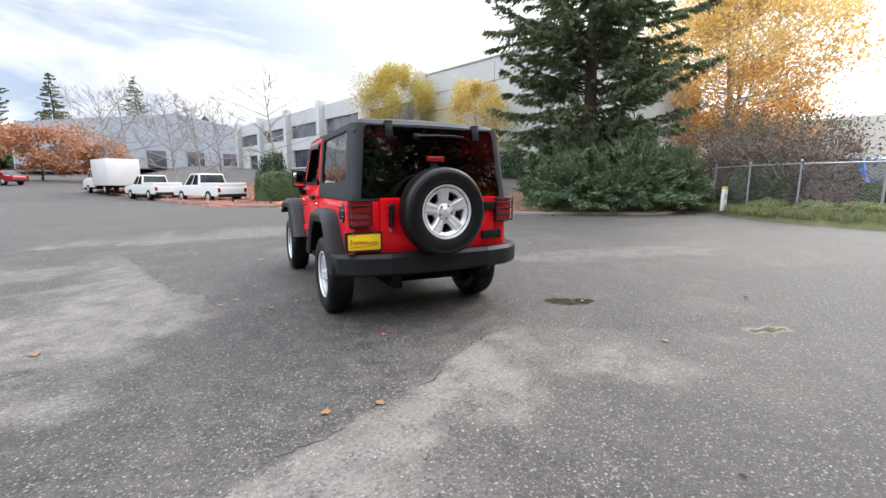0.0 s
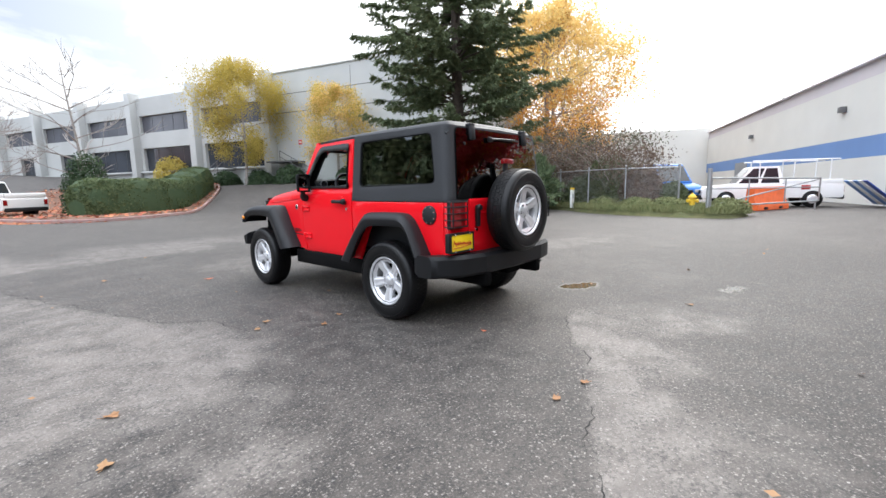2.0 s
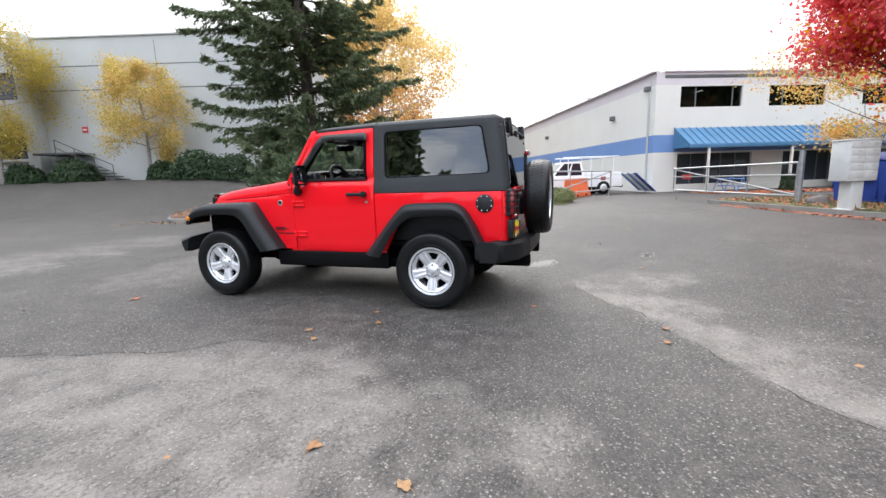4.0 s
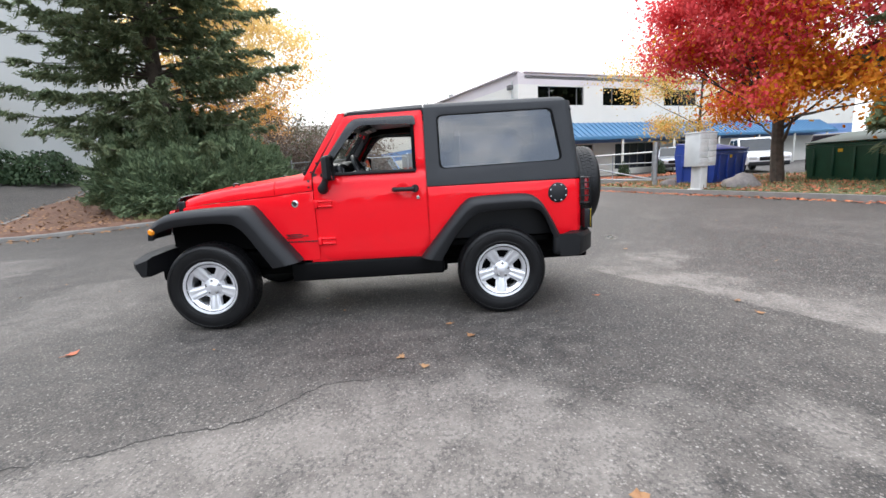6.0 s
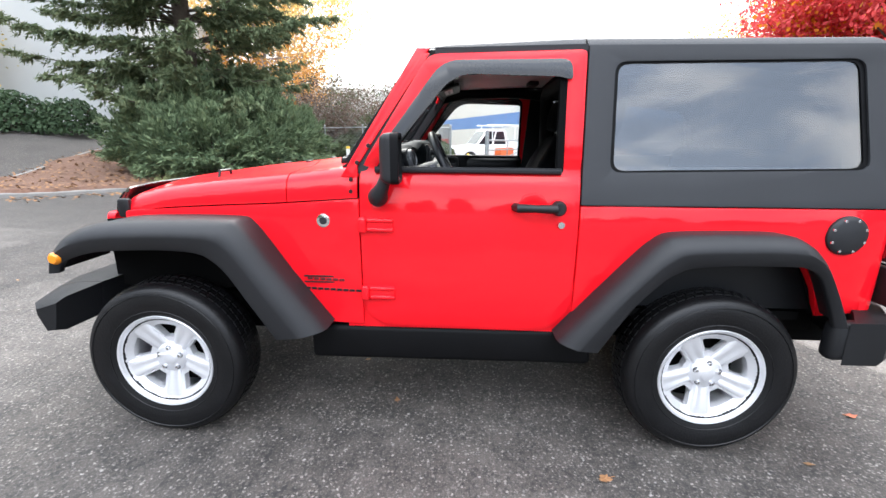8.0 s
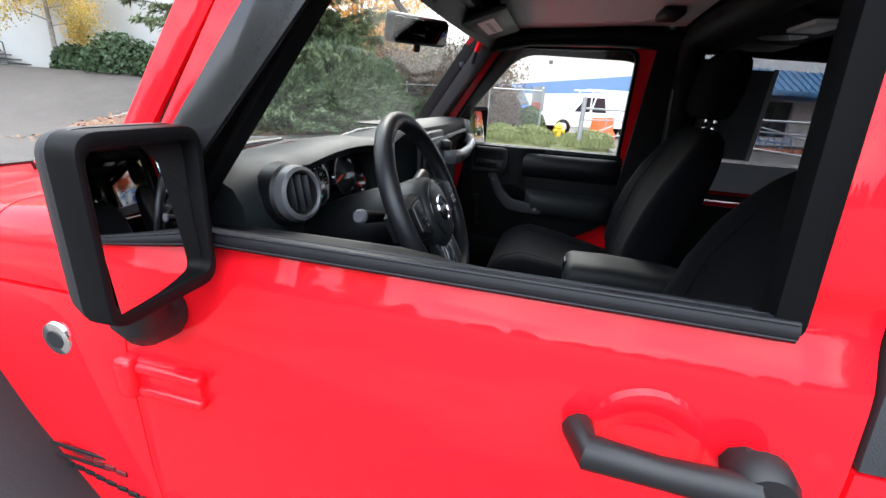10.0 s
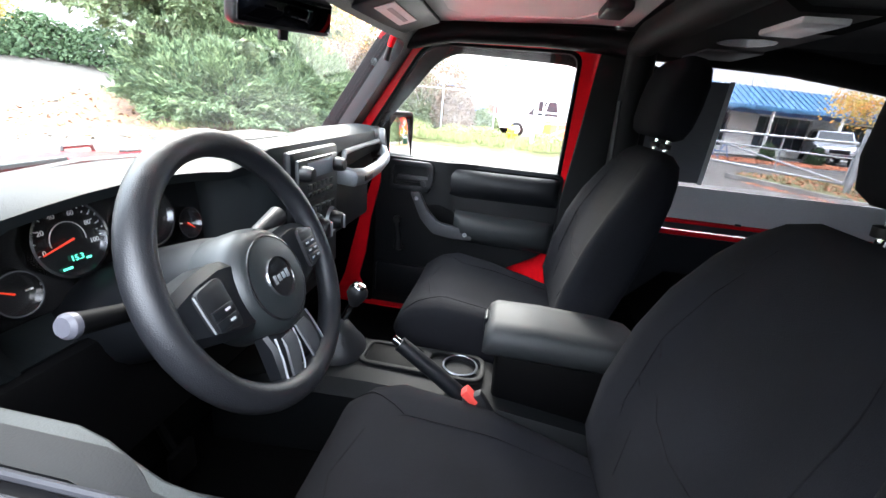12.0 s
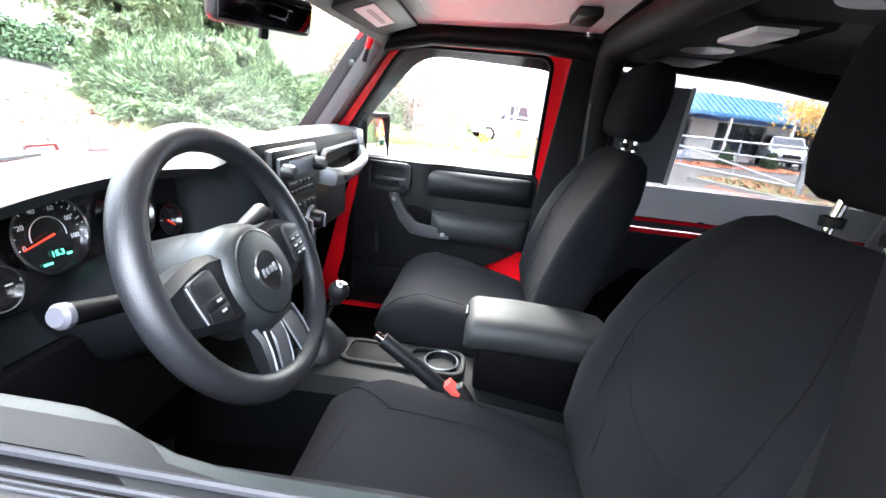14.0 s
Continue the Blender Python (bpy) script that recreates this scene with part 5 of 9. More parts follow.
for sg in (-1, 1):
    lamp = part("headlamp", lathe([(0, 0.03), (0.06, 0.024), (0.085, 0.008), (0.09, 0.0)], 28, pose(sg * 0.43, 2.845, 0.86, -90, 0, 0)), TAIL_CLEAR, CAR)
    part("lamp_ring", lathe([(0.088, 0.0), (0.092, 0.028), (0.104, 0.028), (0.108, 0.0)], 28, pose(sg * 0.43, 2.84, 0.86, -90, 0, 0)), BLACK, lamp)
    gb = bmesh.new()
    for z in (0.79, 0.86, 0.93):
        tube(gb, [(sg * 0.43 - 0.10, 2.86, z), (sg * 0.43, 2.90, z), (sg * 0.43 + 0.10, 2.86, z)], 0.006, 6)
    part("lamp_guard", gb, BLACK, lamp)

# fender flares: broad lip that turns down at its outer edge
FRONT_OUT = [(2.845, 0.800), (2.830, 0.880), (2.760, 0.955), (2.620, 1.005), (2.36, 1.022), (2.08, 1.025), (2.015, 1.008), (1.945, 0.925), (1.84, 0.775), (1.665, 0.545)]
FRONT_IN = [(2.795, 0.795), (2.770, 0.838), (2.700, 0.870), (2.590, 0.892), (2.36, 0.902), (2.19, 0.892), (2.12, 0.858), (2.06, 0.795), (1.975, 0.660), (1.880, 0.510)]
REAR_OUT = [(0.665, 0.520), (0.50, 0.720), (0.36, 0.885), (0.285, 0.958), (0.215, 0.990), (0.0, 0.998), (-0.205, 0.995), (-0.285, 0.965), (-0.345, 0.905), (-0.42, 0.775), (-0.485, 0.640)]
REAR_IN = [(0.500, 0.490), (0.375, 0.690), (0.270, 0.808), (0.220, 0.842), (0.165, 0.866), (0.0, 0.878), (-0.205, 0.880), (-0.270, 0.872), (-0.325, 0.835), (-0.372, 0.745), (-0.420, 0.630)]


def flare(outer, inner, sign, front):
    bm = bmesh.new()
    rings = []
    for (yo, zo), (yi, zi) in zip(outer, inner):
        inb = (0.745 - taper(yo)) if front else 0.755
        inb = max(0.55, inb - 0.02)
        full = 0.925
        sec = [(inb, yo, zo - 0.004), (full - 0.075, yo, zo), (full - 0.045, yo * 0.94 + yi * 0.06, zo * 0.94 + zi * 0.06), (full - 0.018, yo * 0.76 + yi * 0.24, zo * 0.76 + zi * 0.24), (full, yo * 0.54 + yi * 0.46, zo * 0.54 + zi * 0.46),
               (full - 0.002, yo * 0.46 + yi * 0.54, zo * 0.46 + zi * 0.54), (full - 0.016, yo * 0.05 + yi * 0.95, zo * 0.05 + zi * 0.95), (full - 0.024, yi, zi), (full - 0.05, yo * 0.10 + yi * 0.90, zo * 0.10 + zi * 0.90), (full - 0.06, yo * 0.65 + yi * 0.35, zo * 0.65 + zi * 0.35), (inb, yo * 0.80 + yi * 0.20, zo * 0.80 + zi * 0.20)]
        rings.append([Vector((sign * a, b, c)) for a, b, c in sec])
    fine = []
    for i in range(len(rings) - 1):
        for k in range(3):
            t = k / 3
            p0, p1, p2, p3 = rings[max(i - 1, 0)], rings[i], rings[i + 1], rings[min(i + 2, len(rings) - 1)]
            fine.append([0.5 * ((2 * b) + (c - a) * t + (2 * a - 5 * b + 4 * c - d) * t * t + (3 * b - a - 3 * c + d) * t ** 3) for a, b, c, d in zip(p0, p1, p2, p3)])
    fine.append(rings[-1])
    return loft(fine)


for sg in (-1, 1):
    fl = part("front_flare", flare(FRONT_OUT, FRONT_IN, sg, True), GRAINED, CAR, "grained black fender flare", angle=50)
    part("side_marker", lathe([(0, 0.014), (0.018, 0.012), (0.026, 0.004), (0.027, -0.004)], 18, pose(sg * 0.919, 2.790, 0.862, 0, 90 * sg, 0)), AMBER, fl, "round amber marker lamp")
    part("rear_flare", flare(REAR_OUT, REAR_IN, sg, False), GRAINED, CAR, "grained black fender flare", angle=50)
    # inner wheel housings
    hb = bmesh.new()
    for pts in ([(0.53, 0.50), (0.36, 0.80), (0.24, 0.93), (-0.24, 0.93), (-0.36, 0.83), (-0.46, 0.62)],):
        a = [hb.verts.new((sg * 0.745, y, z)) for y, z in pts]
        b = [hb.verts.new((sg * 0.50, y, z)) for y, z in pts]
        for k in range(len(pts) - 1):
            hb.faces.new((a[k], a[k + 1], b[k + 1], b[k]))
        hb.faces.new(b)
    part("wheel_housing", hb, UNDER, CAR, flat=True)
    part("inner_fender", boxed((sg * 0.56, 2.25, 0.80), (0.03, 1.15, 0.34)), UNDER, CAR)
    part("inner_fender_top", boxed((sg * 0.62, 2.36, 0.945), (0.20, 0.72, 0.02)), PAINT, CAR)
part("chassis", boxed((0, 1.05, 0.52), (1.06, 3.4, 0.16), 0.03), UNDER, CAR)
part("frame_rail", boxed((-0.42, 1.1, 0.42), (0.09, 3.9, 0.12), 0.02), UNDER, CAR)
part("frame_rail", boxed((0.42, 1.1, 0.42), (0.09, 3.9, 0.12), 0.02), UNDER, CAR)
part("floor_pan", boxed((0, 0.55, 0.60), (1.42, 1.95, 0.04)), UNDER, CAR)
# Plain boxes, added as a dark mass that blocks light under the floor.
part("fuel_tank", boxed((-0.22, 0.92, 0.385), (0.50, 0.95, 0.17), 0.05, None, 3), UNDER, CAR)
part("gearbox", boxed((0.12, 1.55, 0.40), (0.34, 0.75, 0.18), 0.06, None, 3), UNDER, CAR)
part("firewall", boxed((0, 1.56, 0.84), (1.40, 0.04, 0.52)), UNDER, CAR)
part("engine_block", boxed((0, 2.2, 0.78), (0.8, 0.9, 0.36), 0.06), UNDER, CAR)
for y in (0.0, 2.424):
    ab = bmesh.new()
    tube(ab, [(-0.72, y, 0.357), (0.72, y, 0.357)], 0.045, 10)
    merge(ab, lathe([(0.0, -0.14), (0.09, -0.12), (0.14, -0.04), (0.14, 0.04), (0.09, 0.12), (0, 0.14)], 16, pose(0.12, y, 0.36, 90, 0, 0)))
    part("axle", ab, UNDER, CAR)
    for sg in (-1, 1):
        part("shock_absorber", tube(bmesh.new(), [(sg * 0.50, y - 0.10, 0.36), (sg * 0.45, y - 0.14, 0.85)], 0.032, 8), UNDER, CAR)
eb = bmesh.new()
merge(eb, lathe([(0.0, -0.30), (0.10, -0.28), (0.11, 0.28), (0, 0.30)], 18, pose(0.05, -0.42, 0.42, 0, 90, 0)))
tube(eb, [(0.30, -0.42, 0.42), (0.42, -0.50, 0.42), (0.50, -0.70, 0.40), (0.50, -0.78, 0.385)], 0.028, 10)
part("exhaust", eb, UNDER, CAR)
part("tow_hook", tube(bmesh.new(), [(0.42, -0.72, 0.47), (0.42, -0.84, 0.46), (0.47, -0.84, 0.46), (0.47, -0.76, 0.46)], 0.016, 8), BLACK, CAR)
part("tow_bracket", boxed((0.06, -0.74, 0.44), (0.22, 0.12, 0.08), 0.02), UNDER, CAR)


# wheels
def arc_hole(a0, a1, r0, r1):
    pts = []
    for k in range(7):
        a = a0 + (a1 - a0) * k / 6
        pts.append((r1 * math.cos(a), r1 * math.sin(a)))
    mid, half = (a0 + a1) / 2, (a1 - a0) / 2 * 0.58
    for k in range(4):
        a = mid + half - 2 * half * k / 3
        pts.append((r0 * math.cos(a), r0 * math.sin(a)))
    return pts


def wheel(name, m, label):
    """Tyre and five-spoke alloy rim; the face looks along +z of m."""
    w = new(name)
    w.matrix_basis = m
    w.empty_display_size = 0.1
    w.parent = CAR
    if label:
        tagged(w, label)
    prof = [(0.196, 0.080), (0.212, 0.094), (0.228, 0.100), (0.268, 0.1135), (0.305, 0.1150), (0.330, 0.1115), (0.345, 0.105), (0.354, 0.096), (0.3612, 0.080), (0.3654, 0.052), (0.3660, 0.0)]
    part("tyre", lathe(prof + [(r, -h) for r, h in prof[-2::-1]], 72), RUBBER, w)
    # tread blocks and side lugs
    tb = bmesh.new()
    for k in range(60):
        a = 2 * math.pi * k / 60
        rot = Matrix.Rotation(a, 4, "Z")
        for h, off, wd in ((-0.040, 0.5, 0.030), (0.0, 0.2, 0.032), (0.040, 0.7, 0.030)):
            r2 = Matrix.Rotation(a + off * 2 * math.pi / 60, 4, "Z")
            rr = 0.3643
            b = boxed((rr, 0, h), (0.010, 0.026, wd))
            merge(tb, b, r2)
    part("tread", tb, RUBBER, w, flat=True)
    lb = bmesh.new()
    for h in (1, -1):
        merge(lb, lathe([(0.246, 0.1045 * h), (0.249, 0.1095 * h), (0.253, 0.1075 * h)], 64))
        merge(lb, lathe([(0.322, 0.1105 * h), (0.326, 0.1155 * h), (0.330, 0.1095 * h)], 64))
    part("sidewall_ring", lb, RUBBER, w)
    rim = part("rim", lathe([(0.200, -0.10), (0.200, 0.00), (0.206, 0.05), (0.212, 0.084), (0.222, 0.100), (0.232, 0.103), (0.235, 0.099), (0.233, 0.092)], 56), ALLOY, w, "silver five-spoke alloy rim")
    rim.scale = (0.957, 0.957, 1.0)

    def dish(u, v, d):
        r = math.hypot(u, v)
        return Vector((u, v, lerp(r, (0.0, 0.055, 0.080, 0.13, 0.185, 0.212), (0.040, 0.040, 0.042, 0.052, 0.066, 0.086)) - d))
    ring = [(0.213 * math.cos(2 * math.pi * k / 60), 0.213 * math.sin(2 * math.pi * k / 60)) for k in range(60)]
    holes = []
    for k in range(5):
        mid = math.radians(90 + 36 + 72 * k)
        holes.append(rounded(arc_hole(mid - math.radians(18.7), mid + math.radians(18.7), 0.106, 0.179), 0.014, 3)[::-1])
    part("spokes", panel(ring, holes, dish, 0.034, np.linspace(-0.18, 0.18, 9), np.linspace(-0.18, 0.18, 9), 0.009, 3), ALLOY, rim, angle=30)
    for k in range(5):
        a = math.radians(90 + 72 * k)
        out, side = Vector((math.cos(a), math.sin(a), 0)), Vector((-math.sin(a), math.cos(a), 0))
        secs = []
        for r, half, z, t in ((0.066, 0.034, 0.040, 0.012), (0.105, 0.039, 0.047, 0.015), (0.150, 0.044, 0.057, 0.015), (0.186, 0.050, 0.068, 0.009), (0.200, 0.048, 0.076, 0.002)):
            secs.append([out * r + side * (half * p) + Vector((0, 0, z + t * q)) for p, q in ((-1, -0.5), (-0.88, 0.62), (-0.70, 1.0), (-0.34, 0.90), (-0.16, 0.70), (0.16, 0.70), (0.34, 0.90), (0.70, 1.0), (0.88, 0.62), (1, -0.5))])
        part("spoke", loft(secs), ALLOY, rim, angle=50)
    cap = part("hub_cap", lathe([(0, 0.074), (0.026, 0.0735), (0.032, 0.071), (0.036, 0.0675), (0.058, 0.065), (0.070, 0.059), (0.076, 0.048), (0.078, 0.035)], 36), ALLOY, rim)
    for k in range(5):
        a = math.radians(90 + 36 + 72 * k)
        part("lug_nut", lathe([(0, 0.0745), (0.007, 0.0735), (0.0095, 0.067), (0.0105, 0.056)], 8, Matrix.Translation((0.0535 * math.cos(a), 0.0535 * math.sin(a), 0))), CHROME, cap)
        part("nut_recess", lathe([(0.0105, 0.0645), (0.0125, 0.0662), (0.0145, 0.0635)], 14, Matrix.Translation((0.0535 * math.cos(a), 0.0535 * math.sin(a), 0))), GRAINED, cap)
    # Black disc across the rim's open back, for the shade inside the wheel.
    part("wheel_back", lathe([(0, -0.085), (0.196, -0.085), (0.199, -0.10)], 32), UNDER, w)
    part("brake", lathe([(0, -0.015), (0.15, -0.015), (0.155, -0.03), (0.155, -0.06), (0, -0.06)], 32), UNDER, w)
    return w


for sg in (-1, 1):
    for y, tilt in ((0.0, 14), (2.424, 18)):
        wheel("wheel", pose(sg * 0.768, y, 0.3665, 0, 90 * sg, 0) @ Matrix.Rotation(radians(tilt), 4, "Z"), "")
SPARE_Y = -0.895
wheel("spare_wheel", pose(-0.030, SPARE_Y, 0.998, 90, 0, 0) @ Matrix.Rotation(radians(6), 4, "Z"), "spare wheel on the tailgate")
part("spare_carrier", boxed((-0.03, -0.755, 0.96), (0.22, 0.13, 0.26), 0.02), BLACK, CAR)

# rear of the tub, tailgate
part("rear_corner_panel", panel([(-0.765, 0.62), (-0.522, 0.62), (-0.522, 1.086), (-0.765, 1.086)], [], lambda u, v, d: Vector((u, -0.705 + 0.070 * (1 - math.sqrt(max(0.0, 1 - max(0.0, (-u - 0.695) / 0.072) ** 2))) + d, v)), 0.03, (-0.76, -0.752, -0.742, -0.73, -0.71), (), 0.004), PAINT, CAR)
part("rear_corner_panel", panel([(0.622, 0.62), (0.765, 0.62), (0.765, 1.086), (0.622, 1.086)], [], lambda u, v, d: Vector((u, -0.705 + 0.070 * (1 - math.sqrt(max(0.0, 1 - max(0.0, (u - 0.695) / 0.072) ** 2))) + d, v)), 0.03, (0.76, 0.752, 0.742, 0.73, 0.71), (), 0.004), PAINT, CAR)
gate = part("tailgate", panel(rounded([(-0.514, 0.605), (0.614, 0.605), (0.614, 1.112), (-0.514, 1.112)], [0.03, 0.03, 0.015, 0.015]), [], lambda u, v, d: Vector((u, -0.712 - 0.012 * smooth(1.0, 1.08, v) + d, v)), 0.045,
                              (), (0.9, 1.0, 1.03, 1.06, 1.09), 0.006), PAINT, CAR)
part("gate_step", boxed((0.05, -0.716, 0.985), (1.05, 0.006, 0.010), 0.002), PAINT, gate)
part("gate_handle", boxed((-0.425, -0.735, 0.965), (0.040, 0.04, 0.185), 0.012), BLACK, gate)
part("handle_knob", lathe([(0, 0.02), (0.024, 0.018), (0.030, 0.0)], 16, pose(-0.425, -0.752, 1.035, 90, 0, 0)), BLACK, gate)
part("gate_lock", lathe([(0, 0.012), (0.014, 0.011), (0.016, 0.0)], 14, pose(-0.425, -0.714, 0.845, 90, 0, 0)), CHROME, gate)
for z in (1.03, 0.76):
    hb = bmesh.new()
    box(hb, (0.56, -0.735, z), (0.19, 0.035, 0.075), 0.010)
    box(hb, (0.645, -0.728, z), (0.05, 0.05, 0.085), 0.012)
    part("gate_hinge", hb, BLACK, gate)
part("inner_tub", boxed((0, -0.66, 0.85), (1.44, 0.02, 0.46)), UNDER, CAR)

# tail lamps with wire guards, plate, fuel cap
for sg in (-1, 1):
    lamp = part("tail_lamp", boxed((sg * 0.690, -0.716, 0.985), (0.152, 0.082, 0.215), 0.014), TAIL_RED, CAR, "red tail lamp under a black wire guard")
    part("reversing_lens", boxed((sg * 0.678, -0.7505, 0.930), (0.075, 0.008, 0.050), 0.004), TAIL_CLEAR, lamp)
    part("lamp_base", boxed((sg * 0.690, -0.700, 0.985), (0.165, 0.04, 0.235), 0.012), BLACK, lamp)
    gb = bmesh.new()
    for z in (0.890, 0.945, 1.000, 1.052, 1.092):
        tube(gb, [(sg * 0.785, -0.67, z), (sg * 0.787, -0.750, z), (sg * 0.775, -0.762, z), (sg * 0.605, -0.766, z), (sg * 0.595, -0.757, z), (sg * 0.595, -0.70, z)], 0.0055, 6)
    for x in (0.782, 0.600):
        tube(gb, [(sg * x, -0.760, 0.885), (sg * x, -0.760, 1.097)], 0.006, 6)
    part("lamp_guard", gb, BLACK, lamp)
part("plate_bracket", boxed((-0.672, -0.725, 0.760), (0.30, 0.05, 0.16), 0.01), BLACK, CAR)
plate = part("dealer_plate", boxed((-0.668, -0.756, 0.760), (0.285, 0.006, 0.150), 0.002), PLATE_YELLOW, CAR, "yellow dealer plate with red script strokes")
part("plate_frame", panel(rounded([(-0.150, -0.083), (0.150, -0.083), (0.150, 0.083), (-0.150, 0.083)], 0.008), [rounded([(-0.137, -0.066), (0.137, -0.066), (0.137, 0.066), (-0.137, 0.066)], 0.005)],
                          lambda u, v, d: Vector((-0.668 + u, -0.764 + d, 0.760 + v)), 0.008), BLACK, plate)
sb = bmesh.new()
rnd = random.Random(5)
x = -0.785
for k in range(10):
    w, h = (0.030, 0.05) if k == 0 else (rnd.uniform(0.014, 0.022), rnd.uniform(0.020, 0.040))
    tube(sb, [(x, -0.7605, 0.735), (x + w * 0.35, -0.7605, 0.735 + h), (x + w * 0.7, -0.7605, 0.740 + h * 0.2), (x + w, -0.7605, 0.74 + h * 0.5)], 0.0035, 4)
    x += w + 0.004
tube(sb, [(-0.792, -0.7605, 0.718), (-0.67, -0.7605, 0.722), (-0.56, -0.7605, 0.735)], 0.003, 4)
part("script_strokes", sb, PLATE_RED, plate)
for x in (-0.76, -0.575):
    for z in (0.692, 0.828):
        part("plate_screw", lathe([(0, 0.004), (0.008, 0.003), (0.009, 0)], 8, pose(x, -0.765, z, 90, 0, 0)), CHROME, plate)
cap = part("fuel_cap", lathe([(0, 0.022), (0.062, 0.020), (0.072, 0.016), (0.080, 0.010), (0.082, 0.0)], 32, pose(-xs(0.982) + 0.002, -0.492, 0.982, 0, -90, 0)), GRAINED, CAR, "round black fuel filler cover")
for k in range(8):
    a = math.radians(22 + 45 * k)
    part("cap_screw", lathe([(0, 0.005), (0.006, 0.004), (0.007, 0)], 8, pose(-xs(0.982) - 0.014, -0.492 + 0.067 * math.cos(a), 0.982 + 0.067 * math.sin(a), 0, -90, 0)), CHROME, cap)


# bumpers
def bar_section(y_out, y_in, z0, z1, b):
    return [(y_in, z0), (y_out + b, z0), (y_out, z0 + b), (y_out, z1 - b * 1.4), (y_out + b * 1.4, z1), (y_in, z1)]


def swept(xs_, section):
    rings = []
    for x in xs_:
        rings.append([Vector((x, y, z)) for y, z in section(x)])
    return loft(rings)


def rear_bar(x):
    a = abs(x)
    back = lerp(a, (0.0, 0.46, 0.70, 0.80, 0.86, 0.905), (-0.868, -0.855, -0.800, -0.735, -0.690, -0.650))
    return bar_section(back, back + 0.16, 0.472, 0.655, 0.022)


part("rear_bumper", swept([-0.46, -0.30, -0.15, 0.0, 0.15, 0.30, 0.46], rear_bar), BUMPER, CAR, "black moulded rear bumper", angle=30)
for sg in (-1, 1):
    rings = [[Vector((sg * x, y, z)) for y, z in rear_bar(x)] for x in (0.463, 0.60, 0.70, 0.76, 0.80, 0.84, 0.87, 0.895)]
    rings.append([Vector((sg * 0.915, y + 0.02, z)) for y, z in rear_bar(0.905)])
    part("bumper_end", loft(rings), BUMPER, CAR, angle=30)
    part("bumper_return", boxed((sg * 0.875, -0.52, 0.565), (0.075, 0.20, 0.165), 0.028, None, 3), BUMPER, CAR)


def front_bar(x):
    a = abs(x)
    up = 0.05 * smooth(0.85, 0.55, a)
    rear = lerp(a, (0.0, 0.58, 0.76, 0.85), (2.80, 2.78, 2.90, 2.94))
    return [(rear + 0.03, 0.475 + up), (3.03 - 0.03 * a * a, 0.468 + up), (3.085 - 0.03 * a * a, 0.545 + up), (3.085 - 0.03 * a * a, 0.605 + up), (2.98 - 0.05 * a * a, 0.635 + up), (rear, 0.640 + up)]


part("front_bumper", swept(list(np.linspace(-0.66, 0.66, 13)), front_bar), BUMPER, CAR, "black front bumper", angle=30)
for sg in (-1, 1):
    part("bumper_tip", loft([[Vector((sg * 0.662, y, z)) for y, z in front_bar(0.662)], [Vector((sg * 0.80, y - 0.01, z)) for y, z in front_bar(0.78)],
                             [Vector((sg * 0.835, min(y - 0.02, 3.02), z + (0.02 if z < 0.56 else -0.012))) for y, z in front_bar(0.84)]]), BUMPER, CAR, angle=30)
    part("bumper_bracket", boxed((sg * 0.50, 2.76, 0.66), (0.10, 0.20, 0.09), 0.02), UNDER, CAR)
    part("frame_horn", boxed((sg * 0.45, 2.66, 0.70), (0.12, 0.35, 0.14), 0.02), UNDER, CAR)

# hardtop: wrap-round wall with quarter windows and tailgate glass, roof with removable front panels
RAD = 0.075


def yr(z):
    return lerp(z, (1.09, 1.72), (-0.702, -0.630))


def wrap(u, v, d):
    w, back, sgn, a = xs(v) + 0.003 - d, yr(v) + d, math.copysign(1, u), abs(u)
    r = max(0.02, RAD - d)
    if a <= 1.0:
        return Vector((u * (w - r), back, v))
    if a <= 1.2:
        th = (a - 1.0) / 0.2 * math.pi / 2
        return Vector((sgn * (w - r + r * math.sin(th)), back + r * (1 - math.cos(th)), v))
    return Vector((sgn * w, back + r + (a - 1.2) * (0.586 - back - r), v))


def uy(y, z):
    b = yr(z) + RAD
    return 1.2 + (y - b) / (0.586 - b)


q = [(uy(0.478, 1.228), 1.226), (uy(0.482, 1.66), 1.660), (uy(-0.468, 1.66), 1.668), (uy(-0.545, 1.24), 1.244)]
QWIN = rounded(q, 0.045, 5)
RWIN = rounded([(-0.93, 1.150), (0.93, 1.150), (0.93, 1.690), (-0.93, 1.690)], [0.02, 0.02, 0.05, 0.05], 5)
UC = [s * c for s in (-1, 1) for c in (0.3, 0.6, 0.9, 1.0, 1.03, 1.06, 1.09, 1.12, 1.15, 1.18, 1.2, 1.4, 1.6, 1.8, 2.0)]
wall = part("hardtop_wall", panel([(-2.2, 1.094), (2.2, 1.094), (2.2, 1.722), (-2.2, 1.722)], [QWIN, [(-u, z) for u, z in QWIN][::-1], RWIN], wrap, 0.035, UC, (1.16, 1.24, 1.4, 1.55, 1.66, 1.7), 0.012, 3), HARDTOP, CAR,
            "textured dark grey hardtop shell", angle=45)
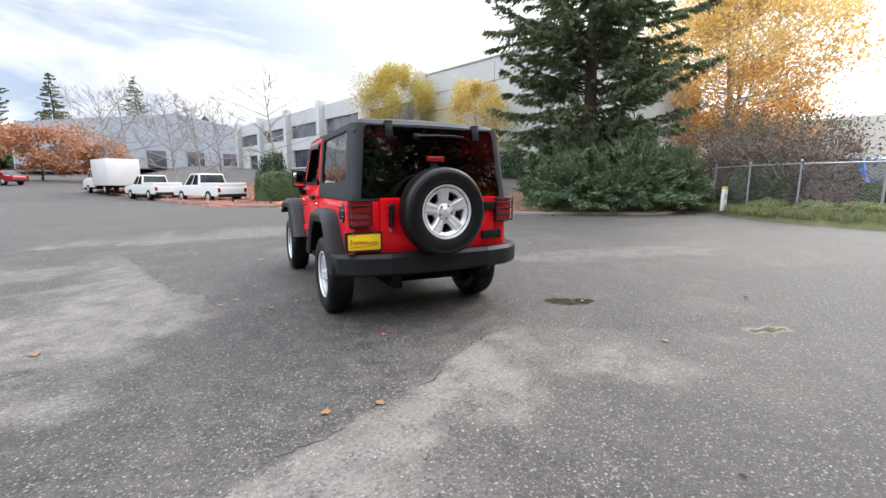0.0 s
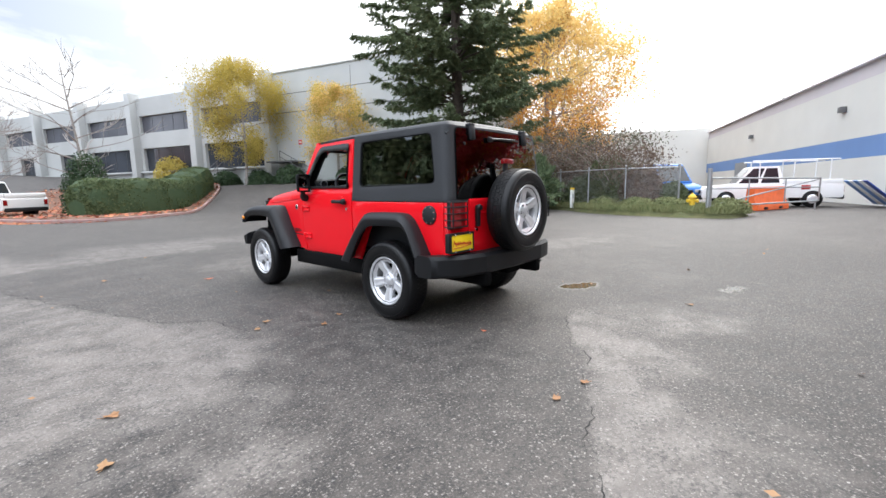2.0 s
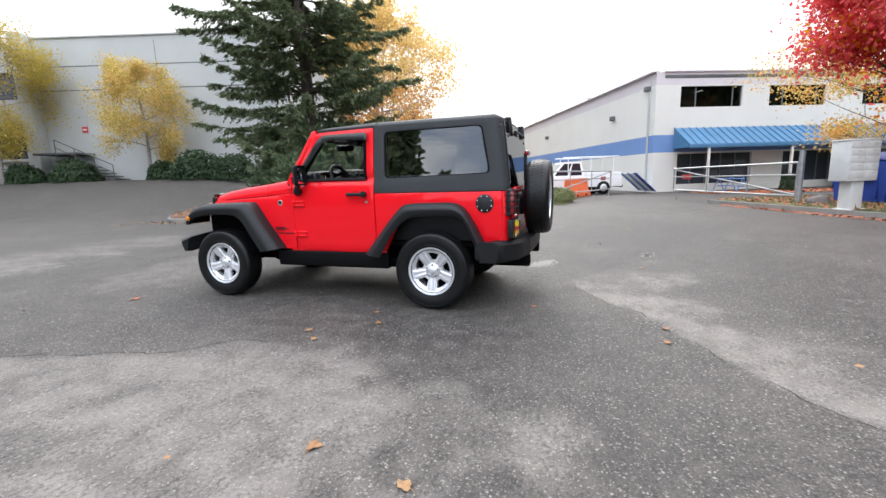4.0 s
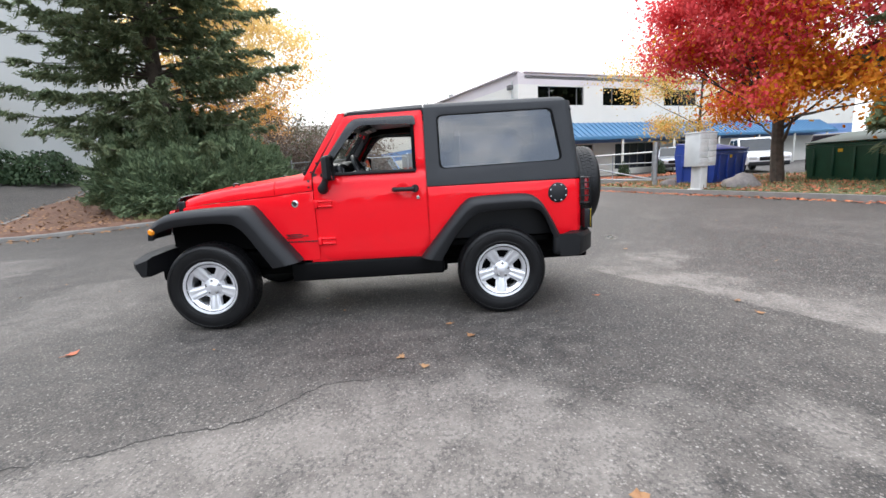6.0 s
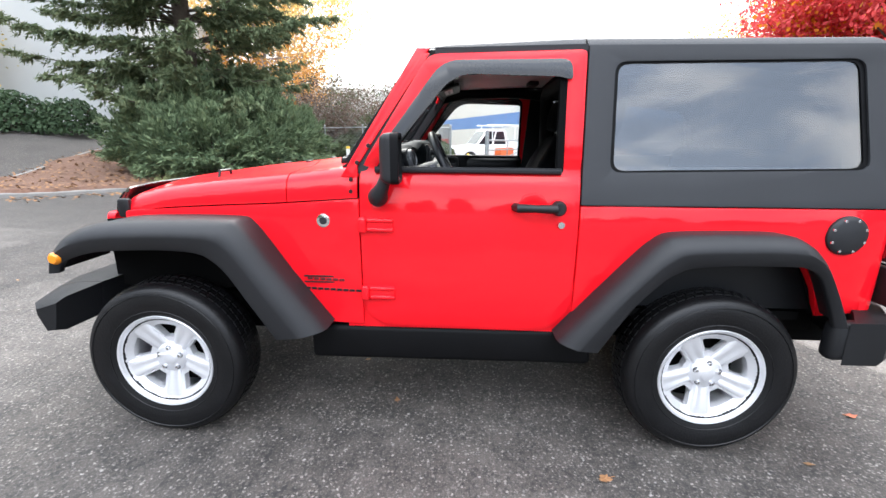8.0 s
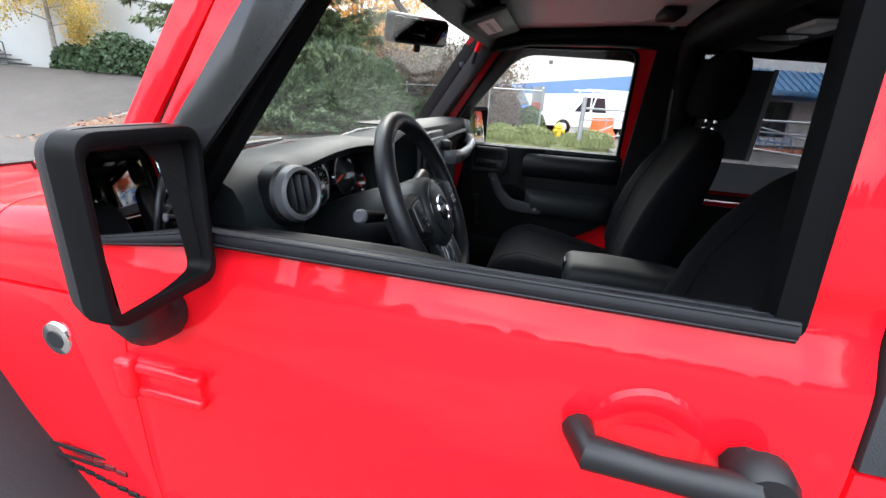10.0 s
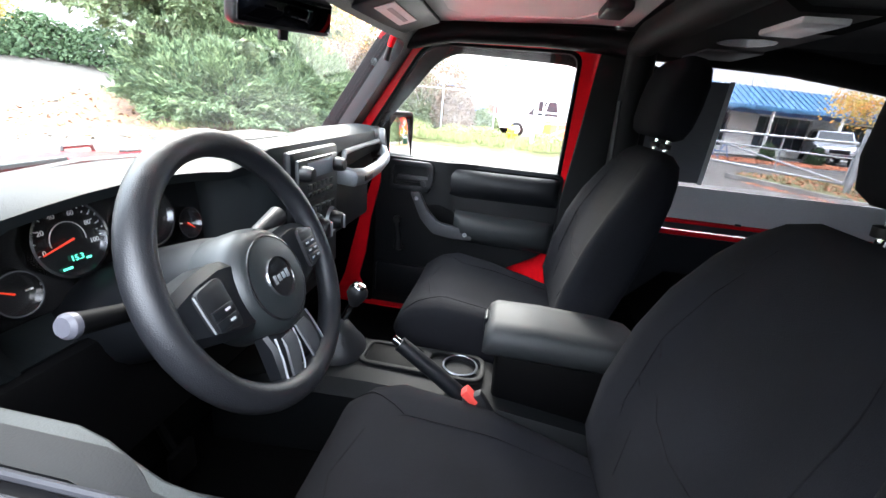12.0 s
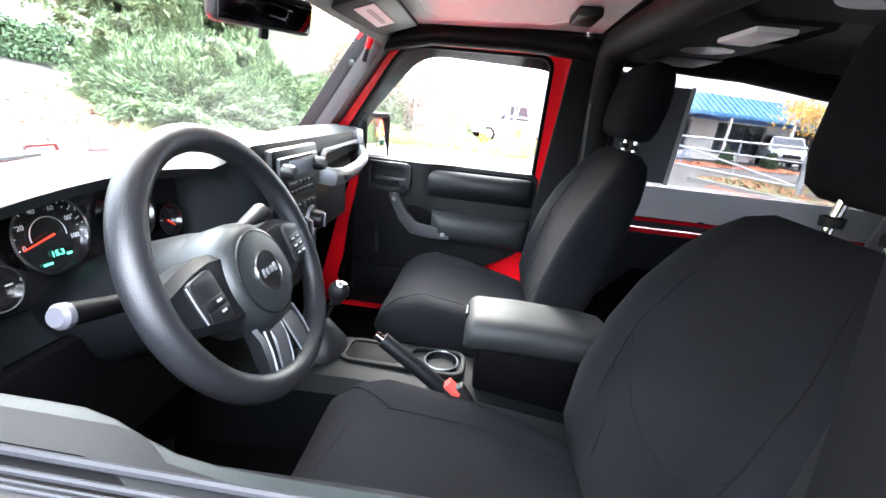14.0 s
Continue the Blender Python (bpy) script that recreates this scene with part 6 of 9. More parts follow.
for s in (-1, 1):
    o = [(s * (2 - 0 + 0) * 0 + s * u, z) for u, z in QWIN]
    pane = part("quarter_glass", panel([(u, z) for u, z in (o if s > 0 else o[::-1])], [], lambda u, v, d: wrap(u, v, 0.014 + d), 0.004, UC, (1.4, 1.55)), TINT, wall, "dark tinted quarter window")
    c = Vector((1.72, 1.445))
    inner = [tuple(c + (Vector(p) - c) * 0.965) for p in QWIN]
    part("glass_seal", panel([(s * u, z) for u, z in (QWIN if s > 0 else QWIN[::-1])], [[(s * u, z) for u, z in (inner if s > 0 else inner[::-1])]], lambda u, v, d: wrap(u, v, 0.009 + d), 0.014, UC, (1.4, 1.55)), SEAL, wall)
back = part("rear_glass", panel(rounded([(-0.955, 1.120), (0.955, 1.120), (0.955, 1.702), (-0.955, 1.702)], [0.02, 0.02, 0.06, 0.06], 5), [], lambda u, v, d: wrap(u, v, -0.012 + d), 0.006, (-0.6, -0.3, 0, 0.3, 0.6), (1.3, 1.45, 1.6)), TINT_BACK, CAR, "dark tinted liftgate glass")
o = rounded([(-0.965, 1.112), (0.965, 1.112), (0.965, 1.708), (-0.965, 1.708)], [0.02, 0.02, 0.06, 0.06], 5)
i_ = rounded([(-0.935, 1.140), (0.935, 1.140), (0.935, 1.682), (-0.935, 1.682)], [0.02, 0.02, 0.05, 0.05], 5)
part("glass_border", panel(o, [i_], lambda u, v, d: wrap(u, v, -0.004 + d), 0.008, (-0.6, -0.3, 0, 0.3, 0.6), (1.3, 1.45, 1.6)), SEAL, back)
for x in (-0.405, 0.425):
    hb = bmesh.new()
    box(hb, (x, -0.660, 1.672), (0.060, 0.035, 0.125), 0.012, Matrix.Rotation(radians(-5), 4, "X"))
    box(hb, (x, -0.640, 1.735), (0.066, 0.06, 0.03), 0.010)
    part("glass_hinge", hb, GRAINED, back)
    part("glass_stay_knob", lathe([(0, 0.01), (0.014, 0.008), (0.016, 0)], 12, pose(x * 1.25, -0.656, 1.575, 90, 0, 0)), BLACK, back)
wb = bmesh.new()
box(wb, (-0.16, -0.675, 1.628), (0.06, 0.03, 0.045), 0.010)
tube(wb, [(-0.16, -0.69, 1.63), (0.02, -0.692, 1.640), (0.22, -0.688, 1.645)], [0.010, 0.007, 0.005], 6)
box(wb, (0.12, -0.682, 1.637), (0.34, 0.012, 0.016), 0.003)
part("rear_wiper", wb, BLACK, back)
part("third_brake_lamp", boxed((-0.035, -0.775, 1.435), (0.155, 0.04, 0.045), 0.008), TAIL_RED, CAR, "red third brake lamp above the spare wheel")
part("brake_lamp_stem", boxed((-0.035, -0.755, 1.30), (0.06, 0.03, 0.28), 0.008), BLACK, CAR)


def roof(x, y):
    e = smooth(0.60, 0.697, abs(x))
    edge = 0.060 * e * e
    z = 1.778 - 0.014 * (x / 0.6) ** 2 - edge
    z -= 0.050 * smooth(-0.54, -0.628, y) ** 2
    z -= 0.022 * smooth(0.5, 1.28, y) + 0.012 * smooth(1.14, 1.27, y)
    return Vector((x, y, z))


RX = [-0.697, -0.688, -0.675, -0.66, -0.64, -0.61, -0.55, -0.4, -0.25, -0.12, -0.004]
RX2 = RX + [0.0] + [-x for x in RX[::-1]]
roof_rear = part("hardtop_roof", grid(RX2, [-0.628, -0.615, -0.60, -0.58, -0.55, -0.5, -0.3, 0.0, 0.3, 0.582], roof, 0.02), HARDTOP, CAR, angle=60)
for x in (-0.42, -0.14, 0.14, 0.42):
    part("roof_rib", boxed((x, 0.0, 1.772 - 0.01 * (x / 0.6) ** 2), (0.10, 0.95, 0.014), 0.006), HARDTOP, roof_rear)
for sg in (-1, 1):
    part("roof_panel", grid([sg * -a for a in RX], [0.590, 0.7, 0.9, 1.05, 1.14, 1.20, 1.235, 1.262], roof, 0.02), HARDTOP, CAR, "removable hardtop roof panel", angle=60)
    part("roof_edge", grid([0, 1, 2], [0.590, 0.8, 1.0, 1.2], lambda u, y, s=sg: Vector((s * (0.697 + 0.002 * u), y, lerp(y, (0.59, 1.262), (1.702, 1.690)) + 0.012 * u)), 0.01), HARDTOP, CAR)

# windscreen frame, glass and wipers
WS0, WS1 = (1.600, 1.246), (1.275, 1.712)


def screen(u, v, d):
    """u across, v up the slope from 0 to 1."""
    return Vector((u, WS0[0] + (WS1[0] - WS0[0]) * v - d * 0.8 - 0.03 * (u / 0.7) ** 2, WS0[1] + (WS1[1] - WS0[1]) * v - d * 0.55))


frame_out = [(-0.755, -0.03), (0.755, -0.03), (0.703, 1.0), (-0.703, 1.0)]
frame_in = rounded([(-0.655, 0.055), (0.655, 0.055), (0.615, 0.90), (-0.615, 0.90)], 0.05, 5)
ws = part("windscreen_frame", panel(rounded(frame_out, [0, 0, 0.03, 0.03]), [frame_in], screen, 0.030, list(np.linspace(-0.6, 0.6, 9)), (0.2, 0.4, 0.6, 0.8), 0.008), PAINT, CAR, "red windscreen frame")
pane = part("windscreen", panel(rounded([(-0.67, 0.035), (0.67, 0.035), (0.63, 0.92), (-0.63, 0.92)], 0.05, 4), [], lambda u, v, d: screen(u, v, 0.02 + d), 0.005, list(np.linspace(-0.6, 0.6, 9)), (0.3, 0.6)), CLEAR, ws)
pane.visible_shadow = False
for sg in (-1, 1):
    part("pillar_filler", panel([(1.60, 1.20), (1.525, 1.20), (1.525, 1.245), (1.222, 1.715), (1.275, 1.715)], [], body_side(sg, 0.001), 0.022, (), (1.3, 1.45, 1.6), 0.006), PAINT, ws)
    for z in (1.14, 1.19, 1.26, 1.33):
        y = 1.555 - max(0, (z - 1.22)) * 0.70
        part("pillar_bolt", lathe([(0, 0.008), (0.008, 0.007), (0.010, 0.0)], 8, pose(sg * (xs(z) - taper(y) + 0.001), y, z, 0, 90 * sg, 0)), BLACK, ws)
part("frame_lining", panel([(-0.745, 0.0), (0.745, 0.0), (0.700, 0.99), (-0.700, 0.99)], [rounded([(-0.640, 0.065), (0.640, 0.065), (0.600, 0.885), (-0.600, 0.885)], 0.05, 5)], lambda u, v, d: screen(u, v, 0.032 + d), 0.045, list(np.linspace(-0.6, 0.6, 9)), (0.2, 0.4, 0.6, 0.8), 0.005), GRAINED, ws)
for x in (-0.50, 0.10):
    wb = bmesh.new()
    tube(wb, [(x, 1.645, 1.250), (x, 1.640, 1.268), screen(x + 0.14, 0.055, -0.045), screen(x + 0.26, 0.085, -0.032)], [0.013, 0.012, 0.009, 0.006], 8)
    tube(wb, [screen(x + 0.02, 0.070, -0.012), screen(x + 0.27, 0.090, -0.020), screen(x + 0.50, 0.082, -0.012)], 0.0065, 6)
    box(wb, (x, 1.640, 1.256), (0.045, 0.045, 0.035), 0.010)
    part("wiper", wb, BLACK, ws)


# ---- cabin ----
TRIM = material("black_cabin_plastic", (0.0038, 0.0044, 0.0056), 0.44, vary=0.12, scale=6, grain=0.12, grain_scale=600, specular=0.27)
TRIM_SOFT = material("soft_armrest_skin", (0.0100, 0.0118, 0.0132), 0.60, vary=0.10, scale=4, grain=0.12, grain_scale=600, specular=0.34)
DASH_SKIN = material("matt_dash_skin", (0.0052, 0.0076, 0.0088), 0.58, vary=0.14, scale=4, grain=0.2, grain_scale=600, specular=0.27)
SILL_PAD = material("soft_sill_pad", (0.0056, 0.0082, 0.0088), 0.50, vary=0.12, scale=6, grain=0.15, grain_scale=600, specular=0.32)
CONSOLE_SKIN = material("matt_console_plastic", (0.0024, 0.0029, 0.0033), 0.60, vary=0.14, scale=6, grain=0.12, grain_scale=600, specular=0.13)
DOOR_SKIN = material("matt_door_plastic", (0.0032, 0.0036, 0.0042), 0.58, vary=0.14, scale=5, grain=0.14, grain_scale=600, specular=0.17)
PADDING = material("black_bar_padding", (0.0048, 0.0050, 0.0056), 0.68, vary=0.2, scale=7, grain=0.3, grain_scale=500, specular=0.18)
# Dull black plastic, near zero so footwell and recess parts carry their shade.
DEEP = material("dull_black_shade", (0.0012, 0.0012, 0.0014), 0.6, vary=0.2, scale=6, specular=0.06)
LEATHER = material("grained_wheel_rim", (0.0085, 0.0090, 0.0108), 0.38, vary=0.16, scale=10, grain=0.5, grain_scale=750, specular=0.36)
HUB_SKIN = material("grained_hub_skin", (0.0100, 0.0124, 0.0132), 0.45, vary=0.12, scale=10, grain=0.25, grain_scale=800, specular=0.5)
FABRIC = material("charcoal_seat_fabric", (0.0058, 0.0060, 0.0078), 0.95, vary=0.30, scale=9, grain=0.8, grain_scale=800, specular=0.1)
FABRIC_INSET = material("charcoal_seam_thread", (0.0046, 0.0046, 0.0057), 0.95, vary=0.2, scale=9, specular=0.1)
SILVER = material("satin_silver_plastic", (0.23, 0.24, 0.25), 0.36, 0.5, vary=0.05)
GREY_SKIN = material("light_headliner", (0.80, 0.775, 0.765), 0.85, vary=0.05, scale=5, grain=0.2, grain_scale=200)
PAINT_INNER = material("unpolished_red_paint", (0.62, 0.006, 0.013), 0.75, vary=0.04, scale=4, specular=0.05)
PALE_PANEL = material("grey_inner_shell", (0.54, 0.54, 0.55), 0.7, vary=0.08, scale=4)
# Carpet black lowered further for the shade on the cabin floor.
CARPET = material("shade_black_carpet", (0.0012, 0.0012, 0.0013), 0.95, grain=0.6, grain_scale=300, specular=0.03)
DIAL = material("black_dial", (0.008, 0.008, 0.009), 0.25)
WHITE_INK = material("white_ink", (0.75, 0.75, 0.75), 0.5)
LCD = glowing("green_digits", (0.10, 0.85, 0.55), 0.16)
NEEDLE_RED = glowing("red_needle", (0.80, 0.05, 0.02), 0.06)
VENT_RING = material("dull_silver_plastic", (0.105, 0.108, 0.115), 0.42, 0.35, vary=0.06)
GRAPHITE = material("graphite_plastic", (0.050, 0.052, 0.056), 0.38, 0.3, vary=0.06)
BUTTON = material("grey_button_print", (0.35, 0.36, 0.37), 0.5)


def dash_section(x):
    drv = [(1.585, 1.260), (1.50, 1.310), (1.41, 1.334), (1.352, 1.330), (1.334, 1.318), (1.342, 1.303), (1.405, 1.298), (1.420, 1.150), (1.350, 1.115), (1.360, 1.03), (1.48, 0.98), (1.57, 1.0)]
    mid = [(1.585, 1.260), (1.50, 1.312), (1.38, 1.346), (1.330, 1.348), (1.308, 1.338), (1.300, 1.300), (1.296, 1.240), (1.290, 1.140), (1.290, 1.05), (1.325, 0.95), (1.48, 0.90), (1.57, 0.95)]
    pas = [(1.585, 1.260), (1.50, 1.312), (1.40, 1.352), (1.345, 1.352), (1.308, 1.338), (1.298, 1.305), (1.312, 1.272), (1.335, 1.240), (1.350, 1.15), (1.380, 1.06), (1.48, 0.98), (1.57, 1.0)]
    vent = [(1.585, 1.260), (1.50, 1.306), (1.42, 1.323), (1.375, 1.317), (1.345, 1.302), (1.330, 1.278), (1.325, 1.245), (1.330, 1.200), (1.345, 1.150), (1.370, 1.06), (1.48, 0.98), (1.57, 1.0)]
    arch = 0.016 * min(1.0, ((x + 0.365) / 0.19) ** 2)
    e = smooth(-0.525, -0.575, x)
    drv = [((p[0] * (1 - e) + q[0] * e), (p[1] - (arch if 1 < k < 6 else 0.0)) * (1 - e) + q[1] * e) for k, (p, q) in enumerate(zip(drv, vent))]
    a, b = smooth(-0.17, -0.09, x), smooth(0.17, 0.25, x)
    end = 0.035 * smooth(0.60, 0.70, abs(x))
    return [Vector((x, (d[0] * (1 - a) + m[0] * a) * (1 - b) + p[0] * b + end * 0.6, (d[1] * (1 - a) + m[1] * a) * (1 - b) + p[1] * b - end * 0.5)) for d, m, p in zip(drv, mid, pas)]


DX = [-0.695, -0.66, -0.62, -0.575, -0.56, -0.54, -0.525, -0.49, -0.45, -0.40, -0.35, -0.30, -0.25, -0.21, -0.18, -0.15, -0.12, -0.09, 0.0, 0.1, 0.16, 0.19, 0.22, 0.26, 0.4, 0.5, 0.6, 0.65, 0.695]
dash = part("dashboard", loft([dash_section(x) for x in DX]), DASH_SKIN, CAR, "black moulded dashboard", angle=45)
hb = panel(rounded([(-0.175, 1.36), (0.02, 1.36), (0.02, 1.47), (-0.175, 1.47)], 0.02), [], lambda u, v, d: Vector((u + 0.09, v, 1.3485 - d)), 0.004)
part("dash_tray", hb, BLACK, dash)
part("speaker_grille", lathe([(0, 0.008), (0.05, 0.007), (0.055, 0.0)], 24, pose(-0.60, 1.50, 1.322, 6, 0, 0)), BLACK, dash)
part("cluster_face", boxed((-0.345, 1.412, 1.225), (0.36, 0.012, 0.145), 0.004), DIAL, dash)


def gauge(x, z, r, y=1.400):
    g = part("gauge", lathe([(0, 0.0), (r * 0.94, 0.0), (r * 0.94, 0.004)], 36, pose(x, y, z, 90 - 10, 0, 0)), DIAL, dash)
    part("gauge_ring", lathe([(r * 0.92, 0.0), (r * 0.95, 0.010), (r * 1.02, 0.010), (r * 1.06, 0.0)], 36, pose(x, y, z, 80, 0, 0)), CHROME, g)
    return g


def on_dial(x, z, r, ang, y=1.400):
    """A spot of a dial face; ang clockwise from straight up."""
    c, s = math.cos(radians(ang)), math.sin(radians(ang))
    return Vector((x + r * s, y - 0.003 + r * c * math.sin(radians(10)) - 0.0, z + r * c))


def lettering(name, text, size, m, mat, parent):
    cu = bpy.data.curves.new(name, "FONT")
    cu.body, cu.size, cu.align_x, cu.align_y, cu.extrude = text, size, "CENTER", "CENTER", 0.0004
    ob = bpy.data.objects.new(name, cu)
    me = bpy.data.meshes.new_from_object(ob)
    bpy.data.objects.remove(ob)
    me.transform(m)
    me.materials.append(mat)
    res = new(name, me)
    res.parent = parent
    return res


SPEED = gauge(-0.424, 1.243, 0.049)
for k, txt in enumerate(("0", "20", "40", "60", "80", "100")):
    p = on_dial(-0.424, 1.243, 0.034, -104 + k * 42)
    lettering("dial_figure", txt, 0.0088, Matrix.Translation(p) @ pose(0, 0, 0, 80, 0, 0), WHITE_INK, SPEED)
for k in range(21):
    a = -104 + k * 10.5
    p, q = on_dial(-0.424, 1.243, 0.0420, a), on_dial(-0.424, 1.243, 0.0450 if k % 2 else 0.0395, a)
    part("dial_tick", tube(bmesh.new(), [p, q], 0.0007, 4), WHITE_INK, SPEED, flat=True)
arcb = bmesh.new()
tube(arcb, [on_dial(-0.424, 1.243, 0.023, -100 + k * 10) for k in range(21)], 0.0006, 4)
part("dial_arc", arcb, WHITE_INK, SPEED)
part("needle", tube(bmesh.new(), [on_dial(-0.424, 1.243, -0.004, -104) + Vector((0, -0.004, 0)), on_dial(-0.424, 1.243, 0.039, -104) + Vector((0, -0.004, 0))], [0.0016, 0.0009], 6), NEEDLE_RED, SPEED)
lettering("odometer_digits", "15.3", 0.0105, Matrix.Translation(on_dial(-0.424, 1.243, 0.025, 172)) @ pose(0, 0, 0, 80, 0, 0), LCD, SPEED)
part("odometer_bar", boxed(on_dial(-0.424, 1.243, 0.037, 200), (0.012, 0.0006, 0.003)), LCD, SPEED)
part("odometer_bar", boxed(on_dial(-0.424, 1.243, 0.034, 148), (0.007, 0.0006, 0.003)), LCD, SPEED)
TACH = gauge(-0.300, 1.243, 0.047)
part("needle", tube(bmesh.new(), [on_dial(-0.300, 1.243, 0, -110), on_dial(-0.300, 1.243, 0.040, -110)], [0.0015, 0.0008], 6), NEEDLE_RED, TACH)
for x, z, a in ((-0.216, 1.211, 130), (-0.497, 1.198, -60)):
    g = gauge(x, z, 0.027)
    part("needle", tube(bmesh.new(), [on_dial(x, z, 0, a), on_dial(x, z, 0.018, a)], [0.0015, 0.0008], 6), NEEDLE_RED, g)
    part("dial_tick", tube(bmesh.new(), [on_dial(x, z, 0.012, a + 150), on_dial(x, z, 0.020, a + 150)], 0.0012, 4), WHITE_INK, g)
part("warning_lamp", boxed((-0.372, 1.398, 1.298), (0.014, 0.002, 0.005)), NEEDLE_RED, dash)


def air_vent(m, name="air_vent"):
    v = part(name, lathe([(0.040, 0.004), (0.041, 0.026), (0.044, 0.030), (0.051, 0.026), (0.055, 0.010), (0.055, -0.02)], 36, m), VENT_RING, dash, "round silver-rimmed air vent")
    part("vent_bowl", lathe([(0.0, -0.012), (0.028, -0.010), (0.038, 0.002), (0.0405, 0.024)], 28, m), BLACK, v)
    for k in (-0.019, 0.0, 0.019):
        b = boxed((0, 0, 0), (0.003, 0.074 * math.sqrt(1 - (k / 0.040) ** 2), 0.026), 0.001)
        b.transform(m @ pose(k, 0, 0.010, 0, 28, 0))
        part("vent_slat", b, TRIM, v)
    part("vent_collar", lathe([(0.054, 0.010), (0.060, 0.004), (0.064, -0.03)], 36, m), TRIM, v)
    return v


air_vent(pose(-0.614, 1.322, 1.268, 80, 0, -12) @ Matrix.Scale(0.82, 4))
air_vent(pose(0.588, 1.305, 1.300, 82, 0, 14) @ Matrix.Scale(0.86, 4))

# centre stack: trim frame, radio with knobs and keys, heater knobs
stack = part("centre_console_panel", boxed((0.055, 1.291, 1.175), (0.240, 0.022, 0.310), 0.010), TRIM, dash)
# Graphite grey, raised further for the windscreen light on the radio.
RADIO_FACE = material("lit_grey_radio_face", (0.020, 0.022, 0.024), 0.40, vary=0.1, scale=20, specular=0.4)
radio = part("radio", boxed((0.05, 1.277, 1.2650), (0.20, 0.012, 0.095), 0.004), RADIO_FACE, stack)
part("radio_display", boxed((0.05, 1.2695, 1.2870), (0.125, 0.003, 0.034), 0.001), material("grey_display", (0.20, 0.23, 0.26), 0.12), radio)
part("disc_slot", boxed((0.05, 1.2695, 1.3095), (0.12, 0.003, 0.004)), DIAL, radio)
for x in (-0.035, 0.135):
    part("radio_knob", lathe([(0, 0.026), (0.013, 0.025), (0.016, 0.018), (0.017, 0.0)], 20, pose(x, 1.271, 1.2850, 90, 0, 0)), BLACK, radio)
for k in range(6):
    part("radio_key", boxed((-0.005 + 0.022 * k, 1.2695, 1.2520), (0.018, 0.006, 0.012), 0.002), RADIO_FACE, radio)
for k in range(6):
    part("radio_key", boxed((-0.005 + 0.022 * k, 1.2695, 1.2340), (0.018, 0.006, 0.010), 0.002), TRIM, radio)
for k in range(7):
    part("switch", boxed((-0.028 + 0.026 * k, 1.277, 1.1920), (0.022, 0.010, 0.016), 0.002), TRIM, stack)
for x in (-0.03, 0.05, 0.13):
    kn = part("heater_knob", lathe([(0, 0.034), (0.018, 0.033), (0.022, 0.027), (0.025, 0.004), (0.030, 0.0)], 24, pose(x, 1.280, 1.1450, 90, 0, 0)), BLACK, stack)
    part("knob_ring", lathe([(0.027, 0.006), (0.031, 0.008), (0.034, 0.0)], 24, pose(x, 1.280, 1.1450, 90, 0, 0)), SILVER, kn)
    part("knob_bar", boxed((x, 1.244, 1.1450), (0.006, 0.006, 0.036), 0.002), SILVER, kn)
# passenger grab bar over a flat dark plate, shade for the opening behind it
pts = [(0.215, 1.300, 1.245), (0.235, 1.262, 1.236), (0.29, 1.248, 1.235), (0.40, 1.244, 1.246), (0.50, 1.250, 1.262), (0.545, 1.272, 1.275), (0.555, 1.305, 1.285)]
gbar = loft([[Vector((x, y + 0.013 * math.cos(a), z + (0.020 + 0.006 * smooth(0.6, 0.0, k / 6)) * math.sin(a))) for a in (2 * math.pi * q / 14 for q in range(14))] for k, (x, y, z) in enumerate(pts)])
part("grab_bar", gbar, SILVER, dash, "satin silver grab bar")
part("grab_bar_insert", boxed((0.285, 1.2345, 1.235), (0.06, 0.004, 0.016), 0.002), TRIM, dash)
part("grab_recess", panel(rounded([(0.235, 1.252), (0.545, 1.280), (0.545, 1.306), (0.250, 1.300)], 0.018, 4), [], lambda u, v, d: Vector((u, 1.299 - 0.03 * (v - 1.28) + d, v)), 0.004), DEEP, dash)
part("recess_rim", tube(bmesh.new(), [(0.225, 1.292, 1.268), (0.250, 1.292, 1.300), (0.40, 1.292, 1.306), (0.54, 1.292, 1.308), (0.557, 1.294, 1.290)], [0.010, 0.008, 0.006, 0.008, 0.010], 8), VENT_RING, dash)
part("glove_box", boxed((0.375, 1.328, 1.135), (0.32, 0.02, 0.145), 0.012), TRIM, dash)

# steering wheel, column and stalks
SW = pose(-0.375, 1.166, 1.223, 90 - 25.2, 0, 1.1)
sw = new("steering_wheel")
sw.parent, sw.matrix_basis = CAR, SW
tagged(sw, "black grained steering wheel")
ring = bmesh.new()
n = 64
tube(ring, [(0.1705 * math.cos(2 * math.pi * k / n), 0.1705 * math.sin(2 * math.pi * k / n), 0.0) for k in range(n + 1)], 0.0182, 16, cap=False)
part("wheel_rim", ring, LEATHER, sw)


hub = part("hub_pad", lathe([(0, 0.0245), (0.030, 0.0243), (0.054, 0.0225), (0.0635, 0.0185), (0.0705, 0.0110), (0.0750, 0.0), (0.0770, -0.014), (0.0775, -0.050)], 48), HUB_SKIN, sw, angle=60)
hub.location = (0.0, -0.0225, 0)
part("pad_groove", lathe([(0.0560, 0.0180), (0.0572, 0.0228), (0.0588, 0.0222), (0.0600, 0.0165)], 48), DIAL, hub)
part("emblem_ring", lathe([(0.0255, 0.023), (0.0266, 0.0272), (0.0278, 0.0272), (0.0288, 0.023)], 36), CHROME, hub)
part("emblem_face", lathe([(0, 0.0256), (0.0256, 0.0256), (0.0262, 0.023)], 32), DIAL, hub)
